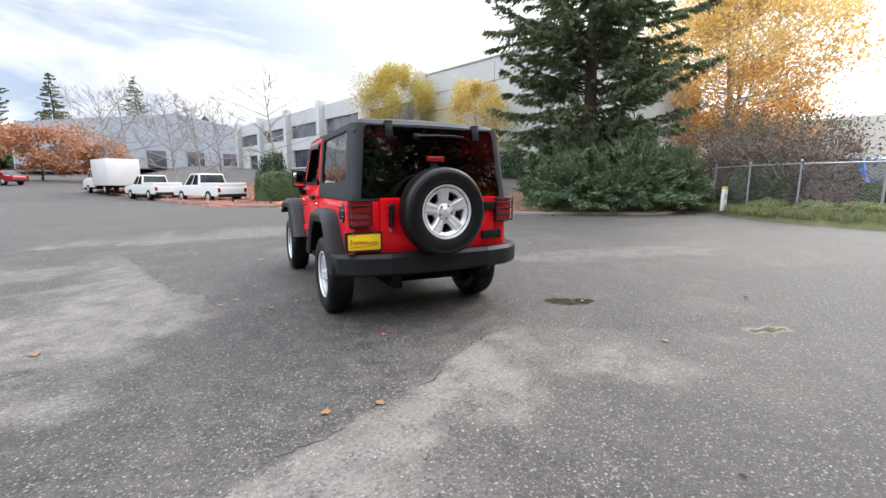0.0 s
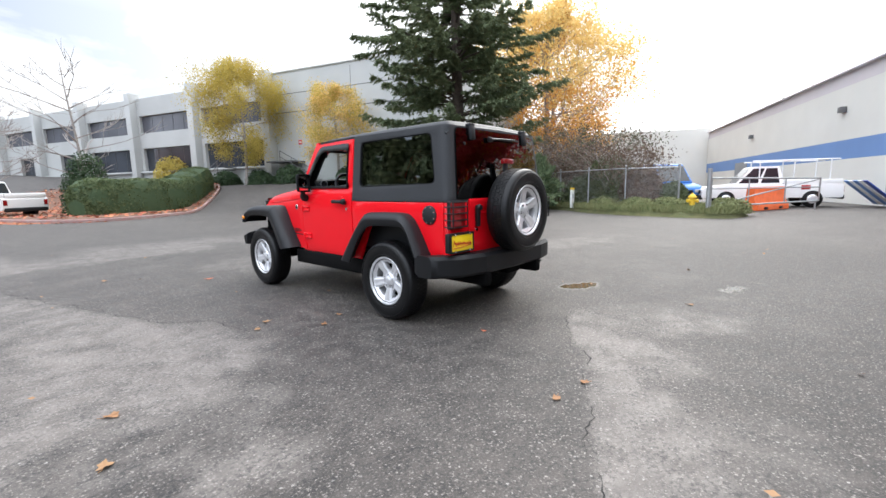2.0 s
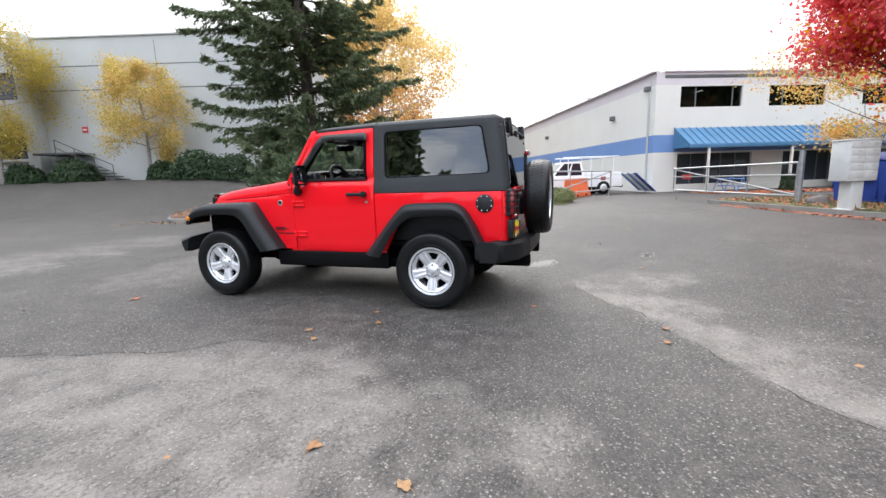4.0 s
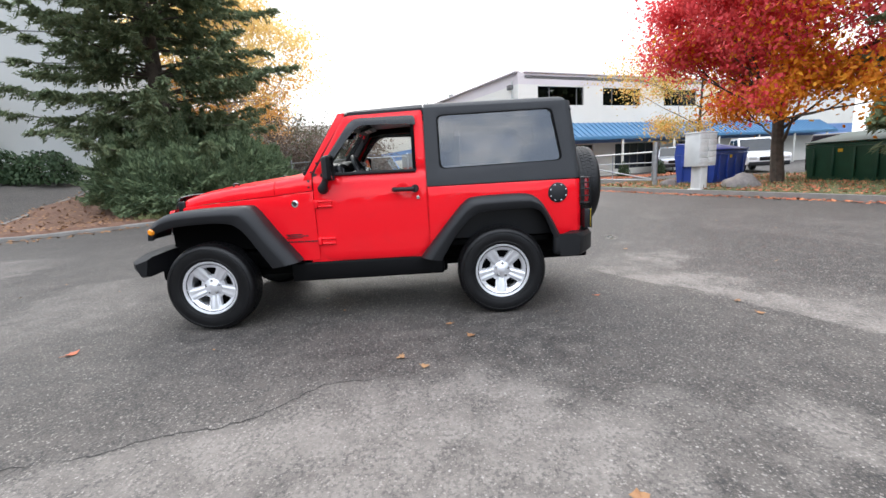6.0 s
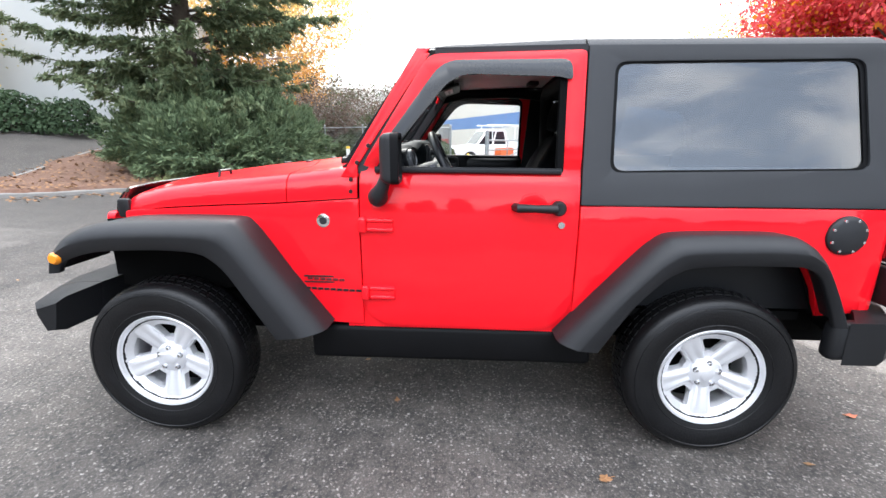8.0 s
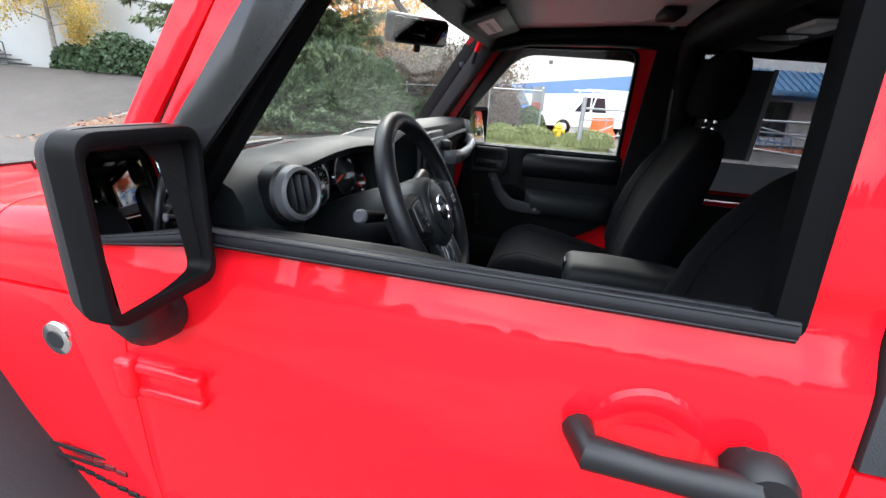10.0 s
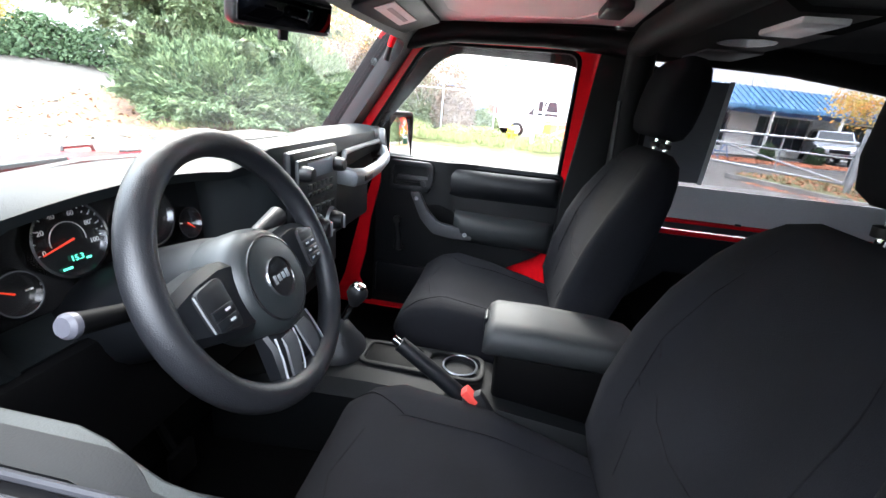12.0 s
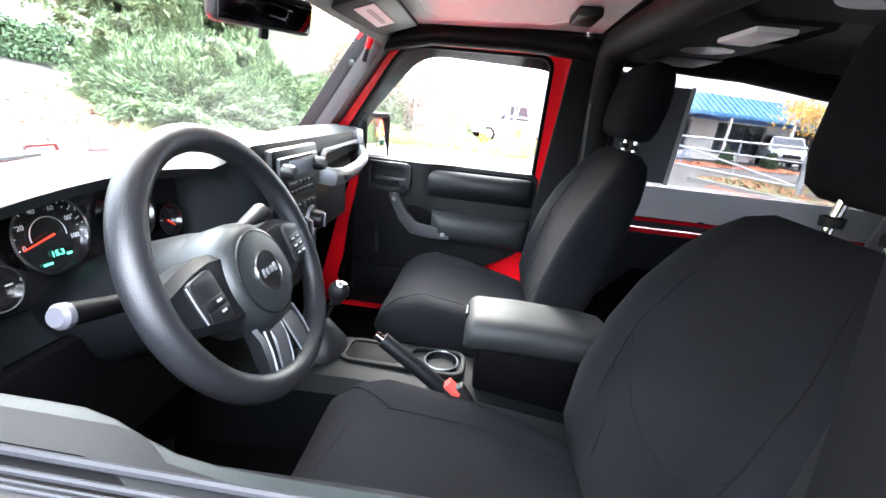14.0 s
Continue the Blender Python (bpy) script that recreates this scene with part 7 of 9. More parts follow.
for k, w in enumerate((0.007, 0.008, 0.008, 0.009)):
    part("emblem_bar", boxed((-0.0145 + 0.0098 * k, 0.0, 0.0262), (w * 0.75, 0.012 if k in (0, 3) else 0.009, 0.0012), 0.0004), SILVER, hub)
for sg in (-1, 1):
    # broad side spoke with a flat lit top, tapering to the rim
    sp = part("spoke", loft([[Vector((sg * x, y, z)) for y, z in ((b, -0.030), (t, -0.030), (t, f - 0.012), (t - 0.010, f), (b + 0.010, f), (b, f - 0.010))]
                             for x, b, t, f in ((0.058, -0.064, 0.030, 0.010), (0.085, -0.060, 0.034, 0.014), (0.118, -0.050, 0.030, 0.013), (0.145, -0.040, 0.022, 0.010), (0.166, -0.032, 0.014, 0.006))]), TRIM, sw, angle=30)
    pad = part("switch_pad", panel(rounded([(sg * 0.090, -0.044), (sg * 0.132, -0.036), (sg * 0.136, 0.014), (sg * 0.094, 0.020)][::sg], 0.010, 4), [], lambda u, v, d: Vector((u, v, 0.019 - d)), 0.008, (), (), 0.003), BLACK, sp)
    part("pad_edge", tube(bmesh.new(), [(sg * 0.1365, 0.012, 0.0165), (sg * 0.135, -0.012, 0.0165), (sg * 0.1325, -0.034, 0.0165)], 0.0011, 6), SILVER, sp)
    for yy in (-0.030, -0.017) if sg < 0 else (-0.030, -0.018, -0.006):
        part("switch_key", boxed((sg * 0.112, yy, 0.0198), (0.034, 0.011, 0.0024), 0.001), TRIM, pad)
        for dx in ((0.006,) if sg < 0 else (-0.008, 0.009)):
            part("key_print", boxed((sg * 0.112 + dx, yy, 0.0213), (0.008, 0.0026, 0.0006)), BUTTON, pad)
    low = part("spoke", loft([[Vector((sg * cx + x, y, z)) for x, z in ((-h, -0.016), (h, -0.016), (h, f - 0.005), (h - 0.005, f), (0.005 - h, f), (-h, f - 0.005))]
                              for cx, h, y, f in ((0.026, 0.026, -0.082, 0.002), (0.029, 0.025, -0.100, 0.008), (0.036, 0.022, -0.130, 0.007), (0.043, 0.019, -0.164, 0.003))]), TRIM, sw, angle=30)
    part("spoke_insert", loft([[Vector((sg * (cx + x), y, z)) for x, z in ((-h, f - 0.003), (h, f - 0.003), (h * 0.9, f), (-h * 0.9, f))]
                               for cx, h, y, f in ((0.019, 0.014, -0.096, 0.0085), (0.021, 0.015, -0.108, 0.0120), (0.026, 0.015, -0.130, 0.0105), (0.031, 0.012, -0.152, 0.0065))]), GRAPHITE, low, angle=30)
    part("spoke_bead", tube(bmesh.new(), [(sg * 0.044, -0.090, 0.0075), (sg * 0.049, -0.118, 0.0085), (sg * 0.054, -0.142, 0.0065), (sg * 0.058, -0.160, 0.0045)], 0.0017, 6), SILVER, low)
    part("spoke_bead", tube(bmesh.new(), [(sg * 0.0035, -0.096, 0.0090), (sg * 0.0055, -0.120, 0.0100), (sg * 0.012, -0.148, 0.0080), (sg * 0.018, -0.160, 0.0050)], 0.0013, 6), SILVER, low)
part("spoke_gap_plate", boxed((0, -0.112, -0.004), (0.03, 0.06, 0.012), 0.004), TRIM, sw)
part("column_shroud", loft([[Vector((r * math.cos(a) * 1.0, r * 0.9 * math.sin(a) - 0.005, z)) for a in (2 * math.pi * k / 20 for k in range(20))] for r, z in ((0.066, -0.045), (0.074, -0.08), (0.084, -0.16), (0.086, -0.30))]), TRIM, sw)
st = part("indicator_stalk", tube(bmesh.new(), [(-0.07, 0.00, -0.055), (-0.11, 0.012, -0.052), (-0.160, 0.024, -0.050), (-0.204, 0.035, -0.0477)], [0.008, 0.009, 0.0105, 0.0115], 14), DEEP, sw)
part("stalk_tip", tube(bmesh.new(), [(-0.203, 0.0347, -0.0477), (-0.209, 0.0362, -0.0474), (-0.213, 0.0372, -0.047)], [0.0124, 0.0124, 0.009], 16), material("grey_stalk_end", (0.050, 0.050, 0.060), 0.45, specular=0.3), st)
part("wiper_stalk", tube(bmesh.new(), [(0.06, 0.02, -0.055), (0.11, 0.034, -0.050), (0.165, 0.045, -0.045)], [0.012, 0.014, 0.017], 14), BLACK, sw)
part("ignition", lathe([(0, 0.03), (0.018, 0.028), (0.022, 0.0)], 18, pose(0.085, -0.03, -0.06, 0, 60, 0)), SILVER, sw)


# seats
def seat(x0, label, y0=0.0, z0=0.0, fore=0.0):
    th = new("front_seat")
    th.parent, th.matrix_basis = CAR, pose(x0, y0, z0)
    tagged(th, label)

    def pad(path, widths, thicks, bolster, n=28, power=3.2):
        """Sections along a path of (y, z, ny, nz): the face looks along (ny, nz)."""
        secs = []
        for (y, z, ny, nz), w, t, b in zip(path, widths, thicks, bolster):
            ring = []
            for k in range(n):
                a = 2 * math.pi * k / n
                c, s = math.cos(a), math.sin(a)
                x = w * math.copysign(abs(c) ** (2 / power), c)
                h = t * math.copysign(abs(s) ** (2 / power), s)
                if s > 0:
                    h += b * smooth(0.48, 0.86, abs(x) / w) * smooth(0.0, 0.3, s) - 0.012 * (1 - (x / w) ** 2)
                ring.append(Vector((x, y + ny * h, z + nz * h)))
            secs.append(ring)
        return loft(secs)
    # cushion from back to front edge, slid forward by fore
    cy = [(0.600, 0.790, 0, 1), (0.64, 0.796, 0, 1), (0.75, 0.816, 0, 1), (0.88, 0.843, 0, 1), (0.99 + fore, 0.862, 0, 1), (1.05 + fore, 0.856, 0, 1), (1.085 + fore, 0.842, 0.2, 0.98), (1.105 + fore, 0.822, 0.5, 0.86)]
    cush = part("cushion", pad(cy, (0.176, 0.192, 0.216, 0.238, 0.246, 0.240, 0.226, 0.198), (0.072, 0.078, 0.080, 0.080, 0.080, 0.078, 0.066, 0.035), (0.022, 0.028, 0.030, 0.030, 0.026, 0.018, 0.008, 0.0)), FABRIC, th, angle=70)
    seam = bmesh.new()

    def skin(path, widths, thicks, bolster, key, at, x, power=3.2):
        """A spot on the face of a pad, at a place along its path."""
        ks = [key(q) for q in path]
        pick = lambda vals: lerp(at, ks, vals)
        w, t, b = pick(widths), pick(thicks), pick(bolster)
        c = min(0.999, abs(x) / w) ** (power / 2)
        s_ = math.sqrt(1 - c * c)
        h = t * s_ ** (2 / power) + b * smooth(0.48, 0.86, abs(x) / w) * smooth(0.0, 0.3, s_) - 0.012 * (1 - (x / w) ** 2)
        y, z, ny, nz = (pick([q[k] for q in path]) for k in range(4))
        return Vector((x, y + ny * h, z + nz * h))
    CW, CT, CB = (0.176, 0.192, 0.216, 0.238, 0.246, 0.240, 0.226, 0.198), (0.072, 0.078, 0.080, 0.080, 0.080, 0.078, 0.066, 0.035), (0.022, 0.028, 0.030, 0.030, 0.026, 0.018, 0.008, 0.0)
    on_seat = lambda y, x: skin(cy, CW, CT, CB, lambda q: q[0], y, x)
    line = lambda f, pts, n=14: [f(lerp(k, range(len(pts)), [p[0] for p in pts]), lerp(k, range(len(pts)), [p[1] for p in pts])) for k in np.linspace(0, len(pts) - 1, n)]
    for sg in (-1, 1):
        tube(seam, line(on_seat, [(0.68, sg * 0.135), (0.85, sg * 0.150), (0.97 + fore, sg * 0.146), (1.03 + fore, sg * 0.115), (1.055 + fore, 0.0)], 30), 0.0013, 6)
        tube(seam, line(on_seat, [(0.97 + fore, sg * 0.146), (1.04 + fore, sg * 0.190), (1.075 + fore, sg * 0.200)]), 0.0012, 6)
    part("seam", seam, FABRIC_INSET, cush)
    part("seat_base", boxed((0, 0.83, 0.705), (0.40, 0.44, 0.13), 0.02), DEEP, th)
    # backrest, raked
    r = radians(17)
    ny, nz = math.cos(r), math.sin(r)
    path, W, T, B = [], [], [], []
    for t, w, tk, b in ((0.0, 0.215, 0.055, 0.01), (0.04, 0.235, 0.066, 0.026), (0.14, 0.245, 0.068, 0.042), (0.25, 0.246, 0.066, 0.044), (0.34, 0.238, 0.062, 0.036), (0.42, 0.220, 0.056, 0.020), (0.47, 0.196, 0.050, 0.008), (0.505, 0.160, 0.042, 0.0), (0.522, 0.115, 0.026, 0.0)):
        path.append((0.635 - t * math.sin(r), 0.880 + t * math.cos(r), ny, nz))
        W.append(w), T.append(tk), B.append(b)
    bk = part("backrest", pad(path, W, T, B), FABRIC, th, angle=70)
    seam = bmesh.new()

    along = [0.0, 0.04, 0.14, 0.25, 0.34, 0.42, 0.47, 0.505, 0.522]
    place = dict(zip(path, along))
    on_back = lambda t, x: skin(path, W, T, B, lambda q: place[q], t, x)
    for sg in (-1, 1):
        tube(seam, line(on_back, [(0.05, sg * 0.115), (0.15, sg * 0.150), (0.28, sg * 0.158), (0.38, sg * 0.140), (0.47, sg * 0.105)], 30), 0.0013, 6)
        tube(seam, line(on_back, [(0.27, sg * 0.157), (0.22, sg * 0.125), (0.185, sg * 0.07), (0.175, 0.0)], 24), 0.0013, 6)
        tube(seam, line(on_back, [(0.20, sg * 0.153), (0.14, sg * 0.105), (0.06, sg * 0.075)], 20), 0.0012, 6)
    part("seam", seam, FABRIC_INSET, bk)
    # headrest on two posts
    ht = part("headrest", pad([((0.492 if x0 > 0 else 0.445) - 0.030 * t, 1.412 + (0.190 if x0 > 0 else 0.262) * t, 0.985, 0.17) for t in (0.0, 0.05, 0.2, 0.45, 0.7, 0.88, 0.97, 1.0)], (0.100, 0.124, 0.138, 0.142, 0.140, 0.128, 0.106, 0.075),
                              (0.034, 0.048, 0.056, 0.058, 0.055, 0.046, 0.032, 0.015), (0,) * 8, 24, 3.0), FABRIC, th, angle=70)
    for sg in (-1, 1):
        part("headrest_post", tube(bmesh.new(), [(sg * 0.045, 0.474, 1.36), (sg * 0.045, 0.462, 1.44)], 0.0065, 10), CHROME, ht)
        part("post_collar", lathe([(0.013, -0.006), (0.014, 0.006), (0.008, 0.008)], 14, pose(sg * 0.045, 0.470, 1.392)), BLACK, ht)
    part("recliner_lever", boxed((-0.262 if x0 < 0 else 0.262, 0.66, 0.80), (0.025, 0.15, 0.05), 0.012), TRIM, th)
    part("belt_buckle", boxed((0.232 if x0 < 0 else -0.255, 0.885 if x0 < 0 else 0.80, 0.900 if x0 < 0 else 0.855), (0.022, 0.045, 0.09), 0.006, Matrix.Rotation(radians(-35), 4, "X")), BLACK, th)
    part("buckle_button", boxed((0.232 if x0 < 0 else -0.255, 0.912 if x0 < 0 else 0.823, 0.934 if x0 < 0 else 0.888), (0.024, 0.018, 0.036), 0.003, Matrix.Rotation(radians(-50), 4, "X")), material("red_button", (0.60, 0.06, 0.05), 0.4), th)
    return th


seat(-0.372, "charcoal fabric driver seat with headrest", -0.044, -0.034, 0.055)
seat(0.372, "charcoal fabric passenger seat with headrest")
rear = part("rear_bench", boxed((0, -0.05, 0.80), (0.98, 0.46, 0.16), 0.05, None, 4), FABRIC, CAR, "dark rear bench seat")
part("rear_backrest", boxed((0, -0.34, 1.06), (0.98, 0.14, 0.52), 0.05, Matrix.Rotation(radians(14), 4, "X"), 4), FABRIC, rear)
for sg in (-1, 1):
    part("rear_headrest", boxed((sg * 0.25, -0.43, 1.36), (0.24, 0.08, 0.12), 0.03, None, 4), FABRIC, rear)

# console, cup tray, levers, armrest
console = part("console", loft([[Vector((x, y, z)) for x, z in ((-w, 0.62), (-w, h - 0.03), (-w + 0.025, h), (w - 0.025, h), (w, h - 0.03), (w, 0.62))] for y, w, h in ((1.46, 0.13, 0.80), (1.32, 0.125, 0.835), (1.22, 0.115, 0.846), (1.10, 0.110, 0.846), (0.90, 0.110, 0.842), (0.84, 0.110, 0.838), (0.56, 0.105, 0.80))]), CONSOLE_SKIN, CAR, "black centre console with cup tray")


def tray(u, v, d):
    return Vector((0.028 + u, 1.0 + v, 0.8475 + 0.006 - d))


part("tray_frame", panel(rounded([(-0.056, -0.155), (0.056, -0.155), (0.052, 0.155), (-0.052, 0.155)], 0.04, 6), [rounded([(-0.044, -0.143), (0.044, -0.143), (0.044, -0.02), (-0.044, -0.02)], 0.03, 5), rounded([(-0.040, 0.00), (0.040, 0.00), (0.040, 0.138), (-0.040, 0.138)], 0.02, 5)], tray, 0.008, (), (), 0.003), CONSOLE_SKIN, console)
part("cup_well", lathe([(0.038, 0.004), (0.036, -0.05), (0.0, -0.05)], 28, pose(0.028, 0.905, 0.851)), DIAL, console)
part("coin_well", boxed((0.028, 1.07, 0.846), (0.078, 0.130, 0.008), 0.003), DEEP, console)
part("cup_rim", lathe([(0.038, 0.002), (0.040, 0.005), (0.043, 0.002)], 28, pose(0.028, 0.905, 0.851)), SILVER, console)
boot = part("shift_boot", lathe([(0.075, 0.0), (0.070, 0.02), (0.050, 0.045), (0.040, 0.06), (0.022, 0.085), (0.012, 0.09)], 24, pose(0.02, 1.215, 0.845)), LEATHER, console)
part("shift_lever", tube(bmesh.new(), [(0.02, 1.215, 0.90), (0.022, 1.175, 0.985)], [0.010, 0.008], 10), CHROME, boot)
part("shift_knob", lathe([(0.0, 0.046), (0.014, 0.044), (0.023, 0.032), (0.025, 0.018), (0.018, 0.002), (0.011, -0.012)], 24, pose(0.022, 1.172, 0.985, 15, 0, 0)), BLACK, boot)
part("knob_cap", lathe([(0.0, 0.0475), (0.012, 0.0465), (0.017, 0.043), (0.018, 0.040)], 24, pose(0.022, 1.172, 0.985, 15, 0, 0)), CHROME, boot)
part("transfer_lever", tube(bmesh.new(), [(-0.055, 1.26, 0.83), (-0.06, 1.24, 0.91), (-0.06, 1.235, 0.935)], [0.008, 0.008, 0.016], 10), BLACK, boot)
hbk = part("handbrake", tube(bmesh.new(), [(-0.070, 0.80, 0.775), (-0.070, 0.88, 0.835), (-0.070, 0.96, 0.895), (-0.070, 1.035, 0.948)], [0.020, 0.018, 0.0175, 0.0165], 12), TRIM, CAR)
part("release_button", tube(bmesh.new(), [(-0.070, 1.035, 0.948), (-0.070, 1.050, 0.9585)], [0.010, 0.0095], 10), CHROME, hbk)
lid = loft([[Vector((0.028 + 0.74 * x * w, y, z)) for x, z in ((-0.106, 0.944), (-0.120, 0.956), (-0.122, h - 0.034), (-0.116, h - 0.018), (-0.098, h - 0.005), (-0.06, h), (0.06, h), (0.098, h - 0.005), (0.116, h - 0.018), (0.122, h - 0.034), (0.120, 0.956), (0.106, 0.944))]
            for y, w, h in ((0.858, 0.90, 0.988), (0.850, 0.97, 1.004), (0.835, 1.0, 1.012), (0.74, 1.0, 1.014), (0.60, 1.0, 1.008), (0.54, 0.98, 1.0), (0.525, 0.92, 0.99))])
arm = part("armrest", lid, TRIM_SOFT, CAR, "padded black console armrest", angle=50)
part("armrest_box", boxed((0.028, 0.69, 0.868), (0.140, 0.27, 0.155), 0.012), DEEP, arm)
part("lid_hinge_line", boxed((0.028, 0.70, 0.9445), (0.150, 0.28, 0.004), 0.001), BUTTON, arm)
part("armrest_latch", boxed((0.028, 0.857, 0.985), (0.050, 0.010, 0.036), 0.005, None, 3), TRIM, arm)
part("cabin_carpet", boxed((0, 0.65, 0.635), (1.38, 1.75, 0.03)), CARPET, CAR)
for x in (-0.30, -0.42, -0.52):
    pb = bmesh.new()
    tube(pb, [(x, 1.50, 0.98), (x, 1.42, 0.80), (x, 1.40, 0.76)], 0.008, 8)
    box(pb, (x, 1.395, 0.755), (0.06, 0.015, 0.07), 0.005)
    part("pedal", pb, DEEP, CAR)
# Knee panel in the near-zero black, for the shade under the dash.
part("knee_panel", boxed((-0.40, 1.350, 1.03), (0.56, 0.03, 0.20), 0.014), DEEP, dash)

# door trims
for sg, low in ((-1, 0.015), (1, 0.0)):
    outline = rounded([(1.455, 0.64), (1.455, 1.246 - low), (0.655, 1.240 - low), (0.655, 1.0), (0.70, 0.935), (0.86, 0.845), (0.91, 0.64)], [0.04, 0.03, 0.03, 0.05, 0.06, 0.06, 0.03])

    def inner(u, v, d, s=sg):
        return Vector((s * (0.694 - 0.010 * smooth(1.03, 1.08, u) + 0.022 * smooth(1.06, 1.0, u) * smooth(1.12, 1.20, v) + d), u, v))
    trim = part("door_trim", panel(outline, [], inner, 0.026, (0.8, 0.95, 1.03, 1.045, 1.06, 1.08, 1.2, 1.35), (0.8, 0.9, 1.0, 1.1, 1.18, 1.22), 0.012, 3), DOOR_SKIN, CAR, "black moulded door trim")
    edge = [(u, -low * smooth(1.02, 1.12, u) + (0.030 - low) * smooth(1.13, 0.98, u) + 0.004 * smooth(1.16, 1.40, u)) for u in np.linspace(1.40, 0.69, 26)]
    part("trim_ledge", panel([(0.69, 0.038), (1.40, 0.038)] + edge, [], lambda u, v, d, s=sg, b=low: Vector((s * (0.684 + v), u, 1.241 - b - d)), 0.024, (), (), 0.015, 5), SILL_PAD, trim, angle=80)
    bez = part("handle_bezel", panel(rounded([(1.12, 1.125), (1.285, 1.125), (1.285, 1.236 - 1.6 * low), (1.12, 1.236 - 1.6 * low)], [0.05, 0.015, 0.015, 0.03]), [rounded([(1.14, 1.145), (1.27, 1.145), (1.27, 1.218 - 1.6 * low), (1.14, 1.218 - 1.6 * low)], [0.04, 0.01, 0.01, 0.02])], lambda u, v, d, s=sg: Vector((s * (0.668 + d), u, v)), 0.022, (), (), 0.004), TRIM, trim)
    part("latch_handle", boxed((sg * 0.674, 1.195, 1.172), (0.014, 0.12, 0.024), 0.006), BLACK, bez)
    part("latch_knob", lathe([(0, 0.012), (0.012, 0.01), (0.013, 0.0)], 14, pose(sg * 0.672, 1.155, 1.158, 0, -90 * sg, 0)), BLACK, bez)
    band = rounded([(1.204, 1.122), (1.166, 1.130), (1.128, 1.066), (1.085, 1.024), (1.030, 1.016), (0.960, 1.012), (0.955, 0.972), (1.040, 0.972), (1.105, 0.982), (1.155, 1.034)], 0.012)
    part("pull_handle", panel(band, [], lambda u, v, d, s=sg: Vector((s * (0.648 + 0.024 * smooth(1.14, 1.20, u) + d), u, v)), 0.022, (), (), 0.006, 3), GRAPHITE, trim, "graphite pull handle")
    part("pull_web", panel(rounded([(1.150, 1.075), (1.110, 1.030), (1.060, 1.012), (0.980, 1.030), (1.03, 1.060), (1.09, 1.085)], 0.015), [], lambda u, v, d, s=sg: Vector((s * (0.682 + d), u, v)), 0.012, (), (), 0.003), DEEP, trim)
    for y, z, x in ((1.175, 1.104, 0.662), (0.982, 0.992, 0.646)):
        part("pull_screw", lathe([(0, 0.003), (0.005, 0.0025), (0.007, 0.004), (0.008, 0)], 12, pose(sg * x, y, z, 0, -90 * sg, 0)), SILVER, trim)
    part("door_armrest", loft([[Vector((sg * x, y, z + dz)) for x, z in ((0.700, 1.070), (0.676, 1.064), (0.648 + dx, 1.046), (0.640 + dx, 1.020), (0.646 + dx, 0.985), (0.672, 0.958), (0.700, 0.950))]
                              for y, dx, dz in ((1.030, 0.022, 0.004), (1.000, 0.004, 0.002), (0.900, 0.0, 0.0), (0.760, 0.004, -0.002), (0.690, 0.014, -0.004), (0.668, 0.034, -0.006))]), TRIM_SOFT, trim, angle=70)
    part("trim_bolster", loft([[Vector((sg * x, y, z)) for x, z in ((0.704, 1.222), (0.690 + dx * 0.5, 1.218), (0.677 + dx * 0.6, 1.200), (0.676 + dx * 0.6, 1.165), (0.688, 1.130), (0.700, 1.120))]
                              for y, dx in ((1.075, 0.030), (1.030, 0.006), (0.900, 0.0), (0.760, 0.002), (0.690, 0.010), (0.668, 0.028))]), TRIM, trim, angle=70)
    ck = part("window_crank", tube(bmesh.new(), [(sg * 0.690, 1.235, 0.905), (sg * 0.664, 1.235, 0.905), (sg * 0.660, 1.236, 0.96), (sg * 0.658, 1.240, 1.02)], [0.024, 0.018, 0.010, 0.009], 12), BLACK, trim)
    part("crank_knob", lathe([(0, 0.03), (0.013, 0.028), (0.015, 0.01), (0.010, 0)], 16, pose(sg * 0.660, 1.240, 1.02, 0, -90 * sg, 0)), BLACK, ck)
    part("map_pocket", boxed((sg * 0.685, 1.05, 0.76), (0.03, 0.55, 0.14), 0.012), TRIM, trim)

# body-coloured door posts and sills seen round the trims
for sg in (-1, 1):
    part("door_post", panel(rounded([(1.318, 1.215), (1.318, 1.15), (1.350, 1.0), (1.366, 0.86), (1.390, 0.76), (1.350, 0.665), (1.50, 0.64), (1.450, 0.76), (1.428, 0.86), (1.395, 1.0), (1.350, 1.15), (1.347, 1.215)], 0.008, 3) if sg > 0 else rounded([(1.465, 1.19), (1.465, 0.62), (1.51, 0.62), (1.51, 1.19)], 0.01, 3), [],
                            lambda u, v, d, s=sg: Vector((s * (0.668 + d), u, v)), 0.012, (), (), 0.005), PAINT, CAR)
    # Near-black sheet carries the shade between dash end and red post.
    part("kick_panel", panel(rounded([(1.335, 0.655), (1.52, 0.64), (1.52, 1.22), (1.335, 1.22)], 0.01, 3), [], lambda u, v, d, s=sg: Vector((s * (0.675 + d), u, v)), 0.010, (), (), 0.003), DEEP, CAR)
    part("door_sill", boxed((sg * 0.690, 1.03, 0.640), (0.085, 0.88, 0.030), 0.008), PAINT, CAR)

